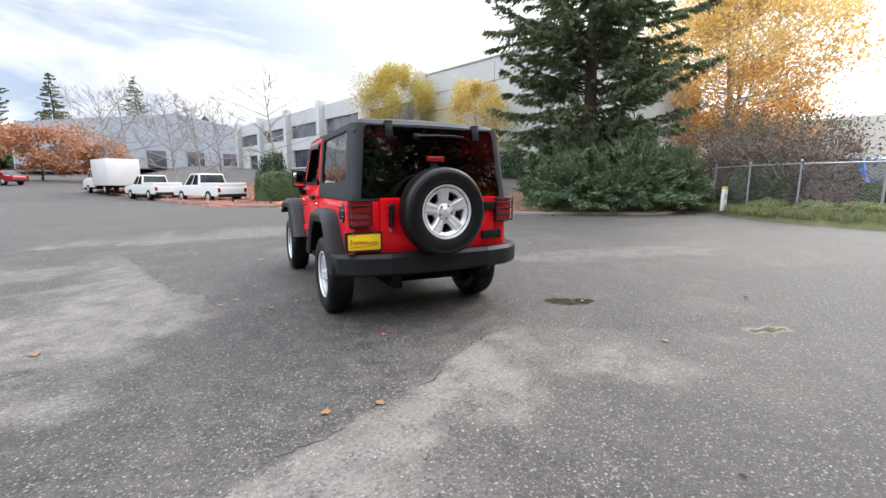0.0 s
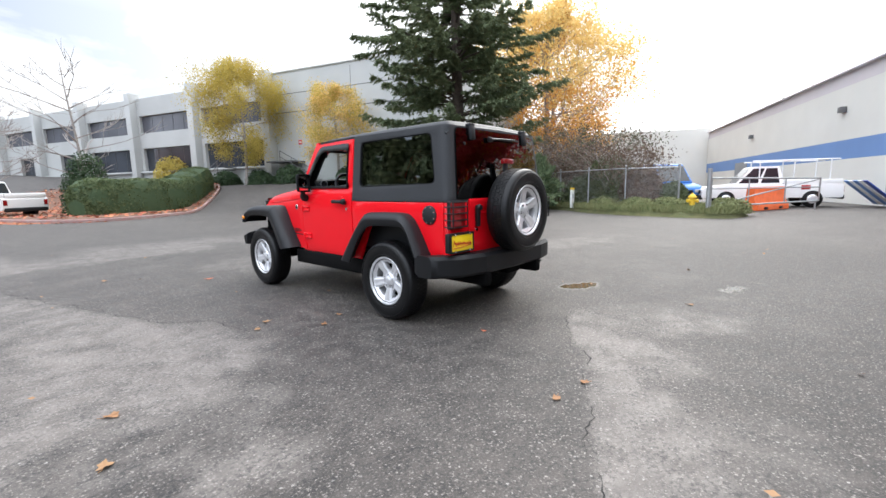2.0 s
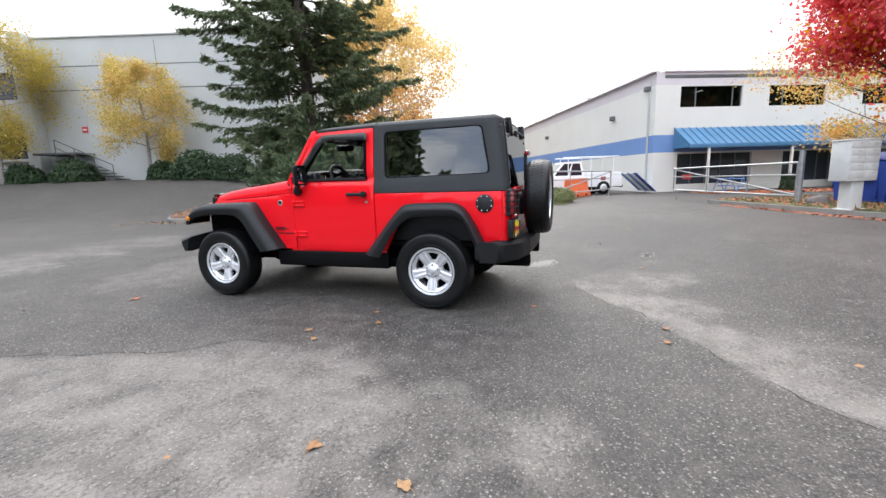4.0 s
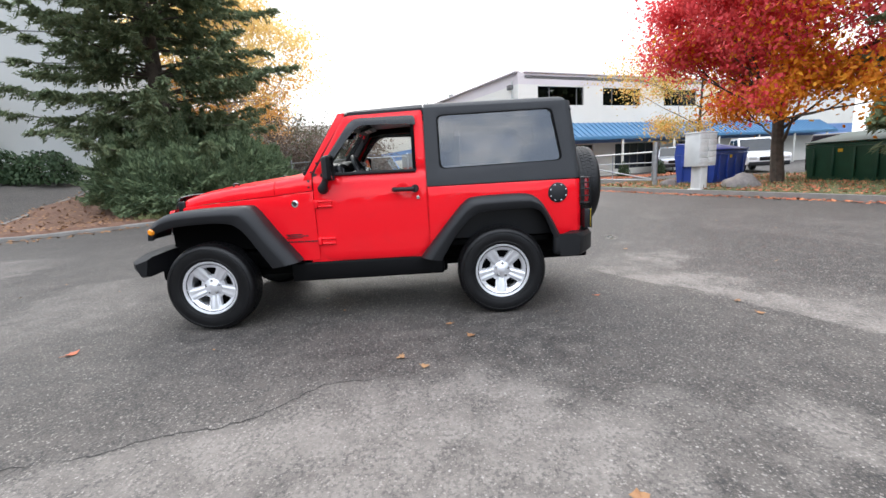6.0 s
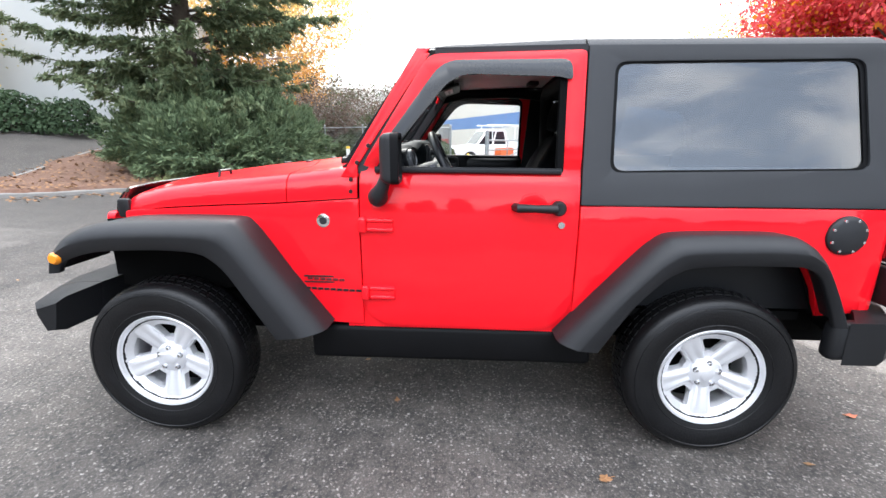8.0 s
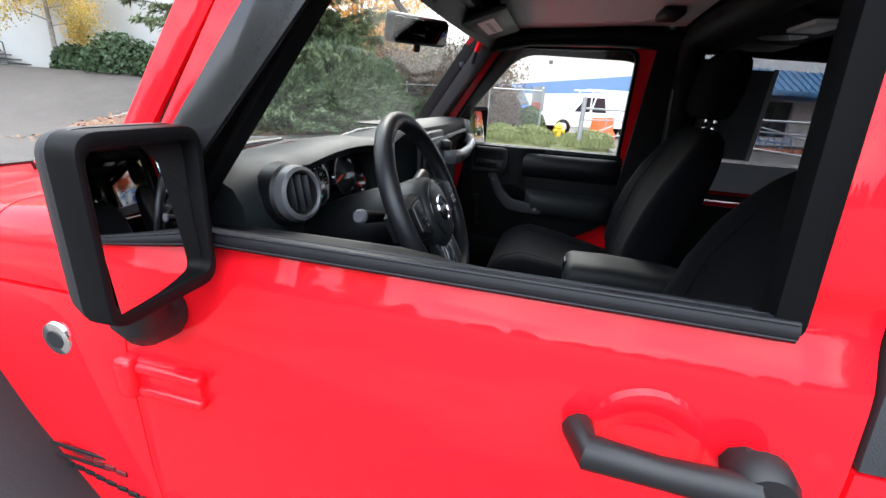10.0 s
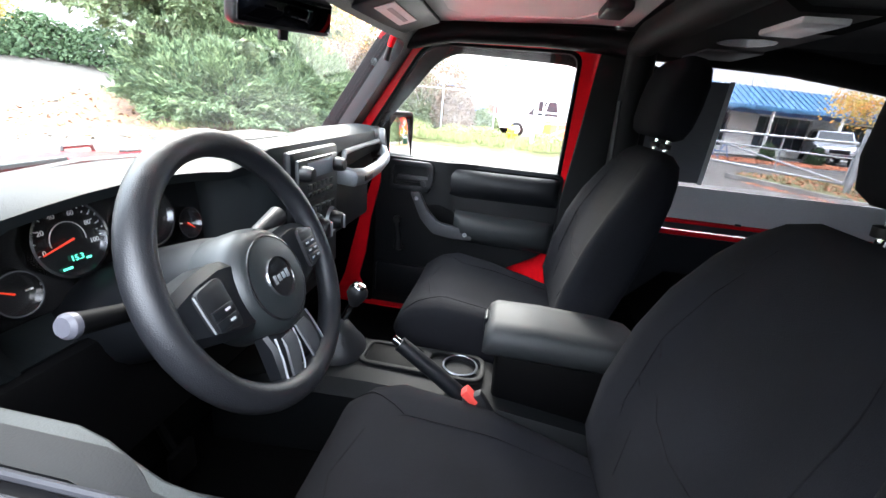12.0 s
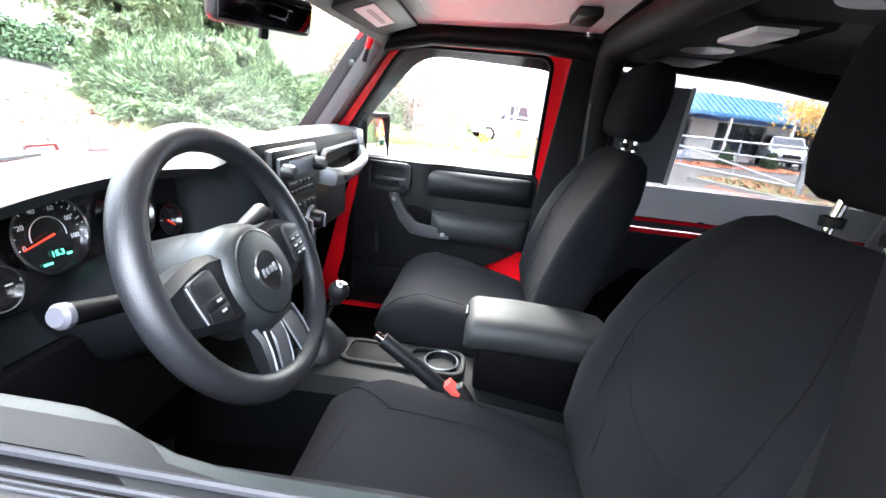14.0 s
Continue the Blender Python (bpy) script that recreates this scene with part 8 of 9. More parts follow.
# padded roll bars, header, mirror, visors, pods
bars = part("roll_bar", tube(bmesh.new(), [(-0.600, 0.50, 0.70), (-0.628, 0.50, 1.20), (-0.610, 0.51, 1.56), (-0.570, 0.52, 1.650), (-0.50, 0.52, 1.672), (0.50, 0.52, 1.672), (0.570, 0.52, 1.650), (0.610, 0.51, 1.56), (0.628, 0.50, 1.20), (0.600, 0.50, 0.70)], 0.042, 14), PADDING, CAR, "padded black roll bar")
for sg in (-1, 1):
    part("side_bar", tube(bmesh.new(), [(sg * 0.600, 0.52, 1.652), (sg * 0.640, 0.60, 1.666), (sg * 0.650, 0.80, 1.672), (sg * 0.648, 1.08, 1.666), (sg * 0.640, 1.24, 1.632)], [0.040, 0.036, 0.033, 0.033, 0.032], 14), SEAL, bars)
    part("rear_bar", tube(bmesh.new(), [(sg * 0.60, 0.50, 1.655), (sg * 0.60, 0.10, 1.640), (sg * 0.60, -0.40, 1.58), (sg * 0.60, -0.58, 1.40), (sg * 0.60, -0.62, 1.10)], 0.036, 12), PADDING, bars)
    part("side_padding", boxed((sg * 0.664, 0.90, 1.690), (0.05, 0.70, 0.05), 0.02), SEAL, bars)
    part("belt_tower", boxed((sg * 0.640, 0.49, 1.30), (0.035, 0.10, 0.62), 0.014), PADDING, bars)
    part("pillar_cover", panel([(0.455, 0.92), (0.672, 0.92), (0.660, 1.17), (0.624, 1.56), (0.614, 1.660), (0.455, 1.660)], [], lambda u, v, d, s=sg: Vector((s * (0.664 + d), u, v)), 0.016, (), (), 0.004), PADDING, bars)
    part("belt_ring", boxed((sg * 0.612, 0.53, 1.52), (0.03, 0.03, 0.06), 0.008), BLACK, bars)
    bw = bmesh.new()
    tube(bw, [(sg * 0.60, 0.545, 1.50), (sg * 0.60, 0.52, 1.10), (sg * 0.60, 0.60, 0.80)], 0.010, 6)
    part("seat_belt", bw, BLACK, bars)
    # A-pillar trim
    part("pillar_trim", panel([(1.490, 1.26), (1.590, 1.26), (1.285, 1.70), (1.190, 1.70)], [], lambda u, v, d, s=sg: Vector((s * (xs(v) - 0.098 + d), u, v)), 0.070, (), (1.4, 1.55), 0.012), DOOR_SKIN, ws)
    part("pillar_plug", lathe([(0, 0.004), (0.012, 0.003), (0.013, 0)], 16, pose(sg * (xs(1.55) - 0.100), 1.340, 1.553, 0, -90 * sg, 0)), DIAL, ws)
    part("latch_handle", tube(bmesh.new(), [(sg * 0.560, 1.255, 1.640), (sg * 0.575, 1.275, 1.600)], [0.012, 0.010], 10), PAINT, ws)
    part("latch_hook", tube(bmesh.new(), [(sg * 0.575, 1.275, 1.600), (sg * 0.585, 1.29, 1.560)], [0.009, 0.011], 10), BLACK, ws)
    visor = part("sun_visor", boxed((sg * 0.34, 1.185, 1.655), (0.40, 0.15, 0.018), 0.008, Matrix.Rotation(radians(-18), 4, "X")), TRIM, ws)
    part("visor_label", boxed((sg * 0.30, 1.180, 1.6445), (0.22, 0.050, 0.002), 0, Matrix.Rotation(radians(-18), 4, "X")), WHITE_INK, visor, "white warning label with unreadable print")
    part("label_bar", boxed((sg * 0.30, 1.178, 1.6432), (0.16, 0.012, 0.001), 0, Matrix.Rotation(radians(-18), 4, "X")), BUTTON, visor)
    part("headliner", grid(list(np.linspace(sg * 0.02, sg * 0.640, 8)), list(np.linspace(0.545, 1.15, 6)), lambda x, y: Vector((x, y, 1.728 - 0.015 * (x / 0.6) ** 2 - 0.02 * smooth(0.6, 1.2, y)))), GREY_SKIN, CAR, "pale roof panel lining")
    part("panel_latch", boxed((sg * 0.40, 0.645, 1.706), (0.13, 0.065, 0.026), 0.008), BLACK, CAR)
    part("liner_bead", tube(bmesh.new(), [(sg * 0.08, 1.09, 1.712), (sg * 0.50, 1.09, 1.702), (sg * 0.56, 1.04, 1.702), (sg * 0.565, 0.72, 1.712), (sg * 0.50, 0.67, 1.716)], 0.004, 6), GREY_SKIN, CAR)
    pod = part("speaker_pod", loft([[Vector((sg * x, y, z)) for y, z in ((0.50, 1.70), (0.50, 1.648), (0.46, 1.628), (0.30, 1.628), (0.22, 1.66), (0.20, 1.70))] for x in (0.10, 0.16, 0.50, 0.56)]), PADDING, bars)
    part("pod_speaker", lathe([(0, 0.0), (0.055, 0.0), (0.060, -0.004)], 28, pose(sg * 0.24, 0.39, 1.6265, 180, 0, 0)), DIAL, pod)
    part("pod_panel", boxed((sg * 0.44, 0.36, 1.626), (0.17, 0.13, 0.006), 0.002), material("pod_panel_grey", (0.035, 0.035, 0.038), 0.5), pod)
dome_lamp = part("dome_lamp", loft([[Vector((x, y, z)) for y, z in ((0.50, 1.70), (0.50, 1.640), (0.47, 1.622), (0.36, 1.622), (0.31, 1.66), (0.30, 1.70))] for x in (-0.09, 0.09)]), PADDING, bars)
part("lamp_lens", boxed((0.0, 0.415, 1.618), (0.13, 0.07, 0.012), 0.005), material("dome_lens", (0.62, 0.64, 0.64), 0.25), dome_lamp)
part("header_pad", boxed((0, 1.235, 1.688), (1.22, 0.09, 0.05), 0.018), TRIM, ws)
mir = part("rear_view_mirror", boxed((0, 0, 0), (0.240, 0.030, 0.070), 0.014, None, 4), BLACK, ws, "black cabin mirror on a stalk")
mir.matrix_basis = pose(0.005, 1.325, 1.590, 10, -3, -22)
# Mirror metal darkened in its colour for the dim cabin it reflects.
part("mirror_face", boxed((0, -0.0155, 0), (0.220, 0.002, 0.054), 0.0006), material("dark_reflection_mirror", (0.16, 0.16, 0.17), 0.03, 1.0, vary=0.01), mir)
part("mirror_lever", boxed((0.0, -0.002, -0.042), (0.02, 0.012, 0.022), 0.004), BLACK, mir)
part("mirror_stalk", tube(bmesh.new(), [(0.0, 0.015, 0.01), (-0.02, 0.06, 0.05), (-0.03, 0.075, 0.075)], 0.009, 10), BLACK, mir)

# inner shell of the hardtop and the sticker on the quarter window
for sg in (-1, 1):
    part("inner_shell", panel([(0.46, 1.136), (-0.58, 1.136), (-0.55, 1.250), (0.46, 1.250)], [], lambda u, v, d, s=sg: Vector((s * (xs(v) - 0.040 - d), u, v)), 0.006), PALE_PANEL, wall)
    part("tub_rail", boxed((sg * 0.713, -0.06, 1.129), (0.040, 1.04, 0.009), 0.003), PAINT_INNER, CAR)
for sg in (-1, 1):
    part("quarter_trim", panel([(0.575, 0.64), (0.575, 1.072), (-0.66, 1.072), (-0.66, 0.64)], [], lambda u, v, d, s=sg: Vector((s * (xs(v) - 0.034 - d), u, v)), 0.008, (), (0.8, 1.0)), TRIM, CAR, "black inner quarter trim")
part("shell_clip", boxed((0.715, 0.05, 1.135), (0.01, 0.02, 0.012), 0.003), BLACK, wall)
stk = part("window_sticker", panel([(0.215, 1.262), (0.452, 1.262), (0.452, 1.582), (0.215, 1.582)], [], lambda u, v, d: Vector((xs(v) - 0.026 - d, u, v)), 0.002), material("sticker_back", (0.10, 0.105, 0.115), 0.6), wall, "dark backing of a window price sheet")
part("sticker_edge", panel([(0.200, 1.258), (0.2145, 1.258), (0.2145, 1.586), (0.200, 1.586)], [], lambda u, v, d: Vector((xs(v) - 0.026 - d, u, v)), 0.002), material("sticker_margin", (0.42, 0.43, 0.44), 0.6), stk)


# ---- things round the yard ----
WHITE_PAINT = material("white_vehicle_paint", (0.78, 0.78, 0.78), 0.35, vary=0.04, scale=2, coat=0.4)
DARK_PAINT = material("dark_vehicle_paint", (0.035, 0.032, 0.035), 0.3, vary=0.1, scale=2, coat=0.5)
MAROON_PAINT = material("red_sedan_paint", (0.36, 0.02, 0.03), 0.35, vary=0.1, scale=2, coat=0.4)
SILVER_PAINT = material("silver_vehicle_paint", (0.42, 0.43, 0.45), 0.35, 0.3, vary=0.06, scale=2, coat=0.4)
BLUE_PAINT = material("blue_truck_paint", (0.03, 0.17, 0.50), 0.4, vary=0.1, scale=2, coat=0.3)
GALV = material("galvanised_steel", (0.36, 0.37, 0.38), 0.45, 0.6, vary=0.2, scale=6)
HYDRANT_YELLOW = material("hydrant_yellow", (0.72, 0.46, 0.03), 0.5, vary=0.15, scale=6)
ORANGE_PLASTIC = material("orange_barrier_plastic", (0.72, 0.13, 0.03), 0.6, vary=0.2, scale=3)
STONE = material("boulder_stone", (0.21, 0.19, 0.18), 0.9, vary=0.35, scale=6, grain=0.6, grain_scale=40)
BIN_BLUE = material("blue_dumpster_paint", (0.02, 0.055, 0.30), 0.45, vary=0.2, scale=3)
BIN_GREEN = material("green_dumpster_paint", (0.010, 0.060, 0.030), 0.5, vary=0.25, scale=3)
BOX_GREY = material("mailbox_grey", (0.58, 0.58, 0.56), 0.5, vary=0.1, scale=4)


def far_car(name, label, place, turn, paint, shape, size, category="car"):
    """A parked vehicle, forward along its own +y; shape: outline of body and cabin in (y, z)."""
    L, W, H = size
    th = thing(name, label, category, place, turn, group="parked vehicles")
    body, cabin = {
        "pickup": ([(-L / 2, 0.45), (-L / 2, 1.05), (-0.1 * L, 1.08), (0.23 * L, 1.08), (0.30 * L, 1.06), (0.47 * L, 0.98), (L / 2, 0.85), (L / 2, 0.45)],
                   [(-0.10 * L, 1.07), (-0.07 * L, H), (0.13 * L, H), (0.25 * L, 1.07)]),
        "car": ([(-L / 2, 0.35), (-L / 2, 0.85), (-0.35 * L, 0.92), (0.22 * L, 0.92), (0.44 * L, 0.80), (L / 2, 0.65), (L / 2, 0.35)],
                [(-0.36 * L, 0.91), (-0.22 * L, H), (0.08 * L, H), (0.24 * L, 0.91)]),
        "suv": ([(-L / 2, 0.42), (-L / 2, 1.02), (0.20 * L, 1.05), (0.44 * L, 0.95), (L / 2, 0.80), (L / 2, 0.42)],
                [(-0.48 * L, 1.04), (-0.45 * L, H), (0.08 * L, H), (0.22 * L, 1.04)]),
        "van": ([(-L / 2, 0.45), (-L / 2, 1.20), (0.34 * L, 1.20), (0.47 * L, 1.05), (L / 2, 0.90), (L / 2, 0.45)],
                [(-0.495 * L, 1.19), (-0.49 * L, H), (0.22 * L, H), (0.36 * L, 1.19)]),
        "box": ([(0.05 * L, 0.55), (0.05 * L, 1.30), (0.34 * L, 1.30), (0.47 * L, 1.15), (L / 2, 1.0), (L / 2, 0.55)],
                [(0.09 * L, 1.29), (0.10 * L, 2.1), (0.26 * L, 2.1), (0.35 * L, 1.29)]),
    }[shape]
    part("body", panel(rounded(body, 0.10, 4), [], lambda u, v, d: Vector((-W / 2 + d, u, v)), W, (), (), 0.06, 3), paint, th)
    cb = bmesh.new()
    top = [p for p in rounded(cabin, 0.12, 4)]
    rings = [[Vector((sx * (W / 2 - 0.05 - 0.16 * max(0.0, (z - cabin[0][1])) / (H - cabin[0][1] + 1e-6)), y, z)) for y, z in top] for sx in (-1, 1)]
    cab = part("cabin", loft(rings), paint, th)
    glassy = material("far_car_glass", (0.02, 0.025, 0.03), 0.05)
    cx, cz = sum(p[0] for p in cabin) / 4, sum(p[1] for p in cabin) / 4
    for sx in (-1, 1):
        for y0, y1 in ((0.08, 0.46), (0.52, 0.92)):
            lo = lambda t: (cabin[0][0] + (cabin[3][0] - cabin[0][0]) * t, cabin[0][1] + 0.06)
            hi = lambda t: (cabin[1][0] + (cabin[2][0] - cabin[1][0]) * t, cabin[1][1] - 0.09)
            if shape in ("van",) and y0 < 0.3:
                continue
            pts = [lo(y0), lo(y1), hi(y1), hi(y0)]
            part("side_window", panel(pts, [], lambda u, v, d, s=sx: Vector((s * (W / 2 - 0.05 - 0.16 * (v - cabin[0][1]) / (H - cabin[0][1] + 1e-6) + 0.006 - d), u, v)), 0.01), glassy, cab)
    for a, b in ((cabin[3], cabin[2]), (cabin[0], cabin[1])):
        if shape == "van" and a is cabin[0]:
            continue

        def pane(u, v, d, a=a, b=b):
            k = 0.10 + 0.80 * v
            out = 0.012 if a[0] > b[0] or a is cabin[3] else -0.012
            return Vector((u * (W / 2 - 0.14 - 0.12 * k), a[0] + (b[0] - a[0]) * k + out, a[1] + (b[1] - a[1]) * k + 0.006))
        g = grid([-1, 0, 1], [0, 1], lambda u, v: pane(u, v, 0))
        part("windscreen" if a is cabin[3] else "rear_window", g, glassy, cab)
    r = 0.34 if shape in ("car",) else 0.39
    for sx in (-1, 1):
        for y in (-0.30 * L, 0.31 * L):
            w = part("wheel", lathe([(0, 0.12), (0.2, 0.12), (r - 0.05, 0.12), (r, 0.09), (r, -0.09), (r - 0.05, -0.12), (0, -0.12)], 24, pose(sx * (W / 2 - 0.10), y, r, 0, 90, 0)), RUBBER, th)
            part("rim", lathe([(0, 0.02), (0.10, 0.015), (0.20, 0.0), (0.21, -0.01)], 18, pose(sx * (W / 2 + 0.022), y, r, 0, 90 * sx, 0)), ALLOY, w)
        part("headlamp", boxed((sx * (W / 2 - 0.25), L / 2 - 0.02, 0.78), (0.36, 0.08, 0.16), 0.03), TAIL_CLEAR, th)
        part("tail_lamp", boxed((sx * (W / 2 - 0.12), -L / 2 + (0.0 if shape != "box" else 0.1), 0.82), (0.16, 0.06, 0.26), 0.02), TAIL_RED, th)
    part("front_bumper", boxed((0, L / 2, 0.48), (W * 0.94, 0.14, 0.22), 0.05), GRAINED, th)
    if shape != "box":
        part("rear_bumper", boxed((0, -L / 2, 0.48), (W * 0.94, 0.14, 0.20), 0.05), GRAINED, th)
    part("grille", boxed((0, L / 2 + 0.01, 0.74), (W * 0.45, 0.05, 0.20), 0.02), BLACK, th)
    if shape == "box":
        part("cargo_box", boxed((0, -0.21 * L, 1.75), (W + 0.15, L * 0.56, 2.1), 0.04), paint, th)
        part("cargo_sill", boxed((0, -0.21 * L, 0.62), (W * 0.9, L * 0.55, 0.14), 0.02), UNDER, th)
    if shape == "pickup":
        part("bed_floor", boxed((0, -0.31 * L, 1.075), (W * 0.84, 0.34 * L, 0.03)), UNDER, th)
        for sx in (-1, 1):
            part("bed_side", boxed((sx * (W / 2 - 0.10), -0.30 * L, 1.16), (0.16, 0.38 * L, 0.22), 0.03), paint, th)
        part("tailgate", boxed((0, -L / 2 + 0.05, 1.14), (W * 0.86, 0.08, 0.24), 0.03), paint, th)
    return th


far_car("pickup_truck", "white pickup truck with an open service bed at the kerb", (-2.7, 28.2, height(-2.7, 28.2)), 30, WHITE_PAINT, "pickup", (5.4, 1.95, 1.85), "truck")
far_car("pickup_truck", "white pickup truck parked before a box truck", (-6.6, 34.6, height(-6.6, 34.6)), 28, WHITE_PAINT, "pickup", (5.3, 1.9, 1.8), "truck")
far_car("box_truck", "white box truck parked along the kerb", (-10.4, 41.2, height(-10.4, 41.2)), 28, WHITE_PAINT, "box", (6.4, 2.1, 2.8), "truck")
far_car("sedan", "dark red sedan parked far along the road", (-22.5, 56, height(-22.5, 56)), 60, MAROON_PAINT, "car", (4.6, 1.8, 1.42))
far_car("sedan", "dark sedan parked far along the road", (-28.5, 63, height(-28.5, 63)), 60, DARK_PAINT, "car", (4.6, 1.8, 1.42))
far_car("sedan", "silver sedan parked far up the road", (-39, 72, height(-39, 72)), 60, SILVER_PAINT, "car", (4.6, 1.8, 1.42))
def ladder_rack(th, w, y0, y1, z):
    """A pipe rack over the roof and bed of a work truck."""
    for y in (y0, (y0 + y1) / 2, y1):
        part("rack_hoop", tube(bmesh.new(), [(-w, y, 1.05), (-w, y, z), (w, y, z), (w, y, 1.05)], 0.03, 6), WHITE_PAINT, th)
    for x in (-w, w):
        part("rack_rail", tube(bmesh.new(), [(x, y0 - 0.3, z), (x, y1 + 0.3, z)], 0.03, 6), WHITE_PAINT, th)


ladder_rack(far_car("pickup_truck", "white work truck with a pipe rack behind the gate", (22.6, -0.5, 0.0), 18, WHITE_PAINT, "pickup", (5.4, 1.95, 1.9), "truck"), 0.88, -2.2, 0.4, 2.15)
far_car("pickup_truck", "blue truck behind the scrub and fence", (22.6, 4.4, 0.0), 140, BLUE_PAINT, "van", (4.8, 2.0, 2.2), "truck")
far_car("pickup_truck", "white pickup truck parked beyond the maple", (21.1, -18.0, 0.0), 74, WHITE_PAINT, "pickup", (5.6, 2.0, 1.9), "truck")
far_car("sport_utility", "dark sport utility vehicle parked in the lot", (18.4, -20.6, 0.0), 226, DARK_PAINT, "suv", (4.9, 1.95, 1.8))
far_car("sedan", "white sedan parked in the lot", (21.5, -26.0, 0.0), 215, WHITE_PAINT, "car", (4.6, 1.8, 1.45))
far_car("pickup_truck", "white work truck with a roof rack in the lot", (17.0, -27.0, 0.0), 215, WHITE_PAINT, "pickup", (5.6, 2.0, 1.95), "truck")
far_car("sport_utility", "silver sport utility vehicle before the warehouse", (27.0, -16.6, 0.0), 70, SILVER_PAINT, "suv", (4.7, 1.9, 1.75))

# hydrant
hy = thing("fire_hydrant", "yellow fire hydrant in the weedy verge", "hydrant", (15.2, 0.95, 0.17))
part("barrel", lathe([(0.16, 0.0), (0.16, 0.04), (0.11, 0.05), (0.105, 0.45), (0.15, 0.47), (0.15, 0.50), (0.12, 0.54), (0.07, 0.60), (0.03, 0.62), (0.03, 0.66), (0, 0.66)], 20), HYDRANT_YELLOW, hy)
for a in (0, 120, 240):
    part("outlet_cap", lathe([(0.055, 0.0), (0.055, 0.10), (0.068, 0.10), (0.068, 0.15), (0.02, 0.17), (0, 0.17)], 14, Matrix.Rotation(radians(a + 20), 4, "Z") @ pose(0.06, 0, 0.36, 0, 90, 0)), HYDRANT_YELLOW, hy)
# marker post with a yellow cap
mk = thing("marker_post", "short white utility marker post with yellow cap", "post", (15.4, 5.9, 0.15))
part("post", boxed((0, 0, 0.42), (0.24, 0.10, 0.84), 0.01), material("marker_white", (0.70, 0.71, 0.68), 0.6), mk)
part("cap", boxed((0, 0, 0.87), (0.25, 0.11, 0.10), 0.02), HYDRANT_YELLOW, mk)
part("print_bar", boxed((0, -0.053, 0.55), (0.12, 0.004, 0.20)), BUTTON, mk)


# chain-link fence and pipe gates
def fence(label, pts, h):
    th = thing("chain_link_fence", label, "fence")
    for i, (x, y) in enumerate(pts):
        z = height(x, y) + 0.1
        p = part("post", tube(bmesh.new(), [(x, y, z - 0.15), (x, y, z + h + 0.08)], 0.04 if i in (0, len(pts) - 1) else 0.03, 8), GALV, th)
        part("post_cap", lathe([(0.045, 0.0), (0.045, 0.03), (0.0, 0.06)], 8, Matrix.Translation((x, y, z + h + 0.08))), GALV, p)
    for (ax, ay), (bx, by) in zip(pts, pts[1:]):
        za, zb = height(ax, ay) + 0.1 + h, height(bx, by) + 0.1 + h
        part("top_rail", tube(bmesh.new(), [(ax, ay, za), (bx, by, zb)], 0.022, 8), GALV, th)
        bm = bmesh.new()
        n = int(math.hypot(bx - ax, by - ay) / 0.11)
        up = h / 0.11
        for k in range(-int(up), n):
            for s in (0, 1):
                t0, t1 = k, k + up
                z0, z1 = 0.0, h
                a0, a1 = max(0.0, t0), min(float(n), t1)
                if a1 <= a0:
                    continue
                f = lambda q: (z0 + (q - t0) / up * h)
                p0, p1 = (a0, f(a0)), (a1, f(a1))
                if s:
                    p0, p1 = (p0[0], h - p0[1]), (p1[0], h - p1[1])
                P = [Vector((ax + (bx - ax) * q / n, ay + (by - ay) * q / n, za - h + z)) for q, z in (p0, p1)]
                tube(bm, P, 0.0020, 3, cap=False)
        tagged(part("wire_mesh", bm, GALV, th, flat=True), kind="stuff")
    return th


fence("chain-link fence overgrown with scrub along the verge", [(16.3, 1.7), (15.6, 3.6), (16.0, 5.4), (17.2, 7.4), (19.4, 9.2), (22.0, 11.2)], 1.75)


def pipe_gate(label, hinge, tip, post_h=1.7):
    th = thing("pipe_gate", label, "gate", group="pipe gates")
    a, b = Vector((*hinge, 0)), Vector((*tip, 0))
    d = (b - a).normalized()
    part("hinge_post", tube(bmesh.new(), [a + Vector((0, 0, -0.05)), a + Vector((0, 0, post_h))], 0.075, 12), GALV, th)
    n = (b - a).length
    fr = part("gate_frame", tube(bmesh.new(), [a + d * 0.12 + Vector((0, 0, 0.35)), a + d * 0.12 + Vector((0, 0, 1.35)), b + Vector((0, 0, 1.30)), b + Vector((0, 0, 0.40)), a + d * 0.12 + Vector((0, 0, 0.35))], 0.032, 8), GALV, th)
    part("brace", tube(bmesh.new(), [a + d * 0.12 + Vector((0, 0, 0.38)), b + Vector((0, 0, 1.27))], 0.026, 8), GALV, fr)
    part("mid_rail", tube(bmesh.new(), [a + d * 0.12 + Vector((0, 0, 0.98)), b + Vector((0, 0, 0.95))], 0.022, 8), GALV, fr)
    for k in (0.33, 0.66):
        part("upright", tube(bmesh.new(), [a + d * n * k + Vector((0, 0, 0.36)), a + d * n * k + Vector((0, 0, 1.33))], 0.022, 8), GALV, fr)
    s = part("gate_sign", boxed((0, 0, 0), (0.55, 0.02, 0.18), 0.005), material("gate_sign_red", (0.42, 0.03, 0.03), 0.5), fr, "small red sign plate with unreadable print")
    s.matrix_basis = Matrix.Translation(a + d * (n * 0.86) + Vector((0, 0, 0.95))) @ Matrix.Rotation(math.atan2(d.y, d.x), 4, "Z")
    part("wheel_leg", tube(bmesh.new(), [b - d * 0.2 + Vector((0, 0, 0.4)), b - d * 0.2 + Vector((0, 0, 0.02))], 0.03, 8), GALV, fr)
    return th


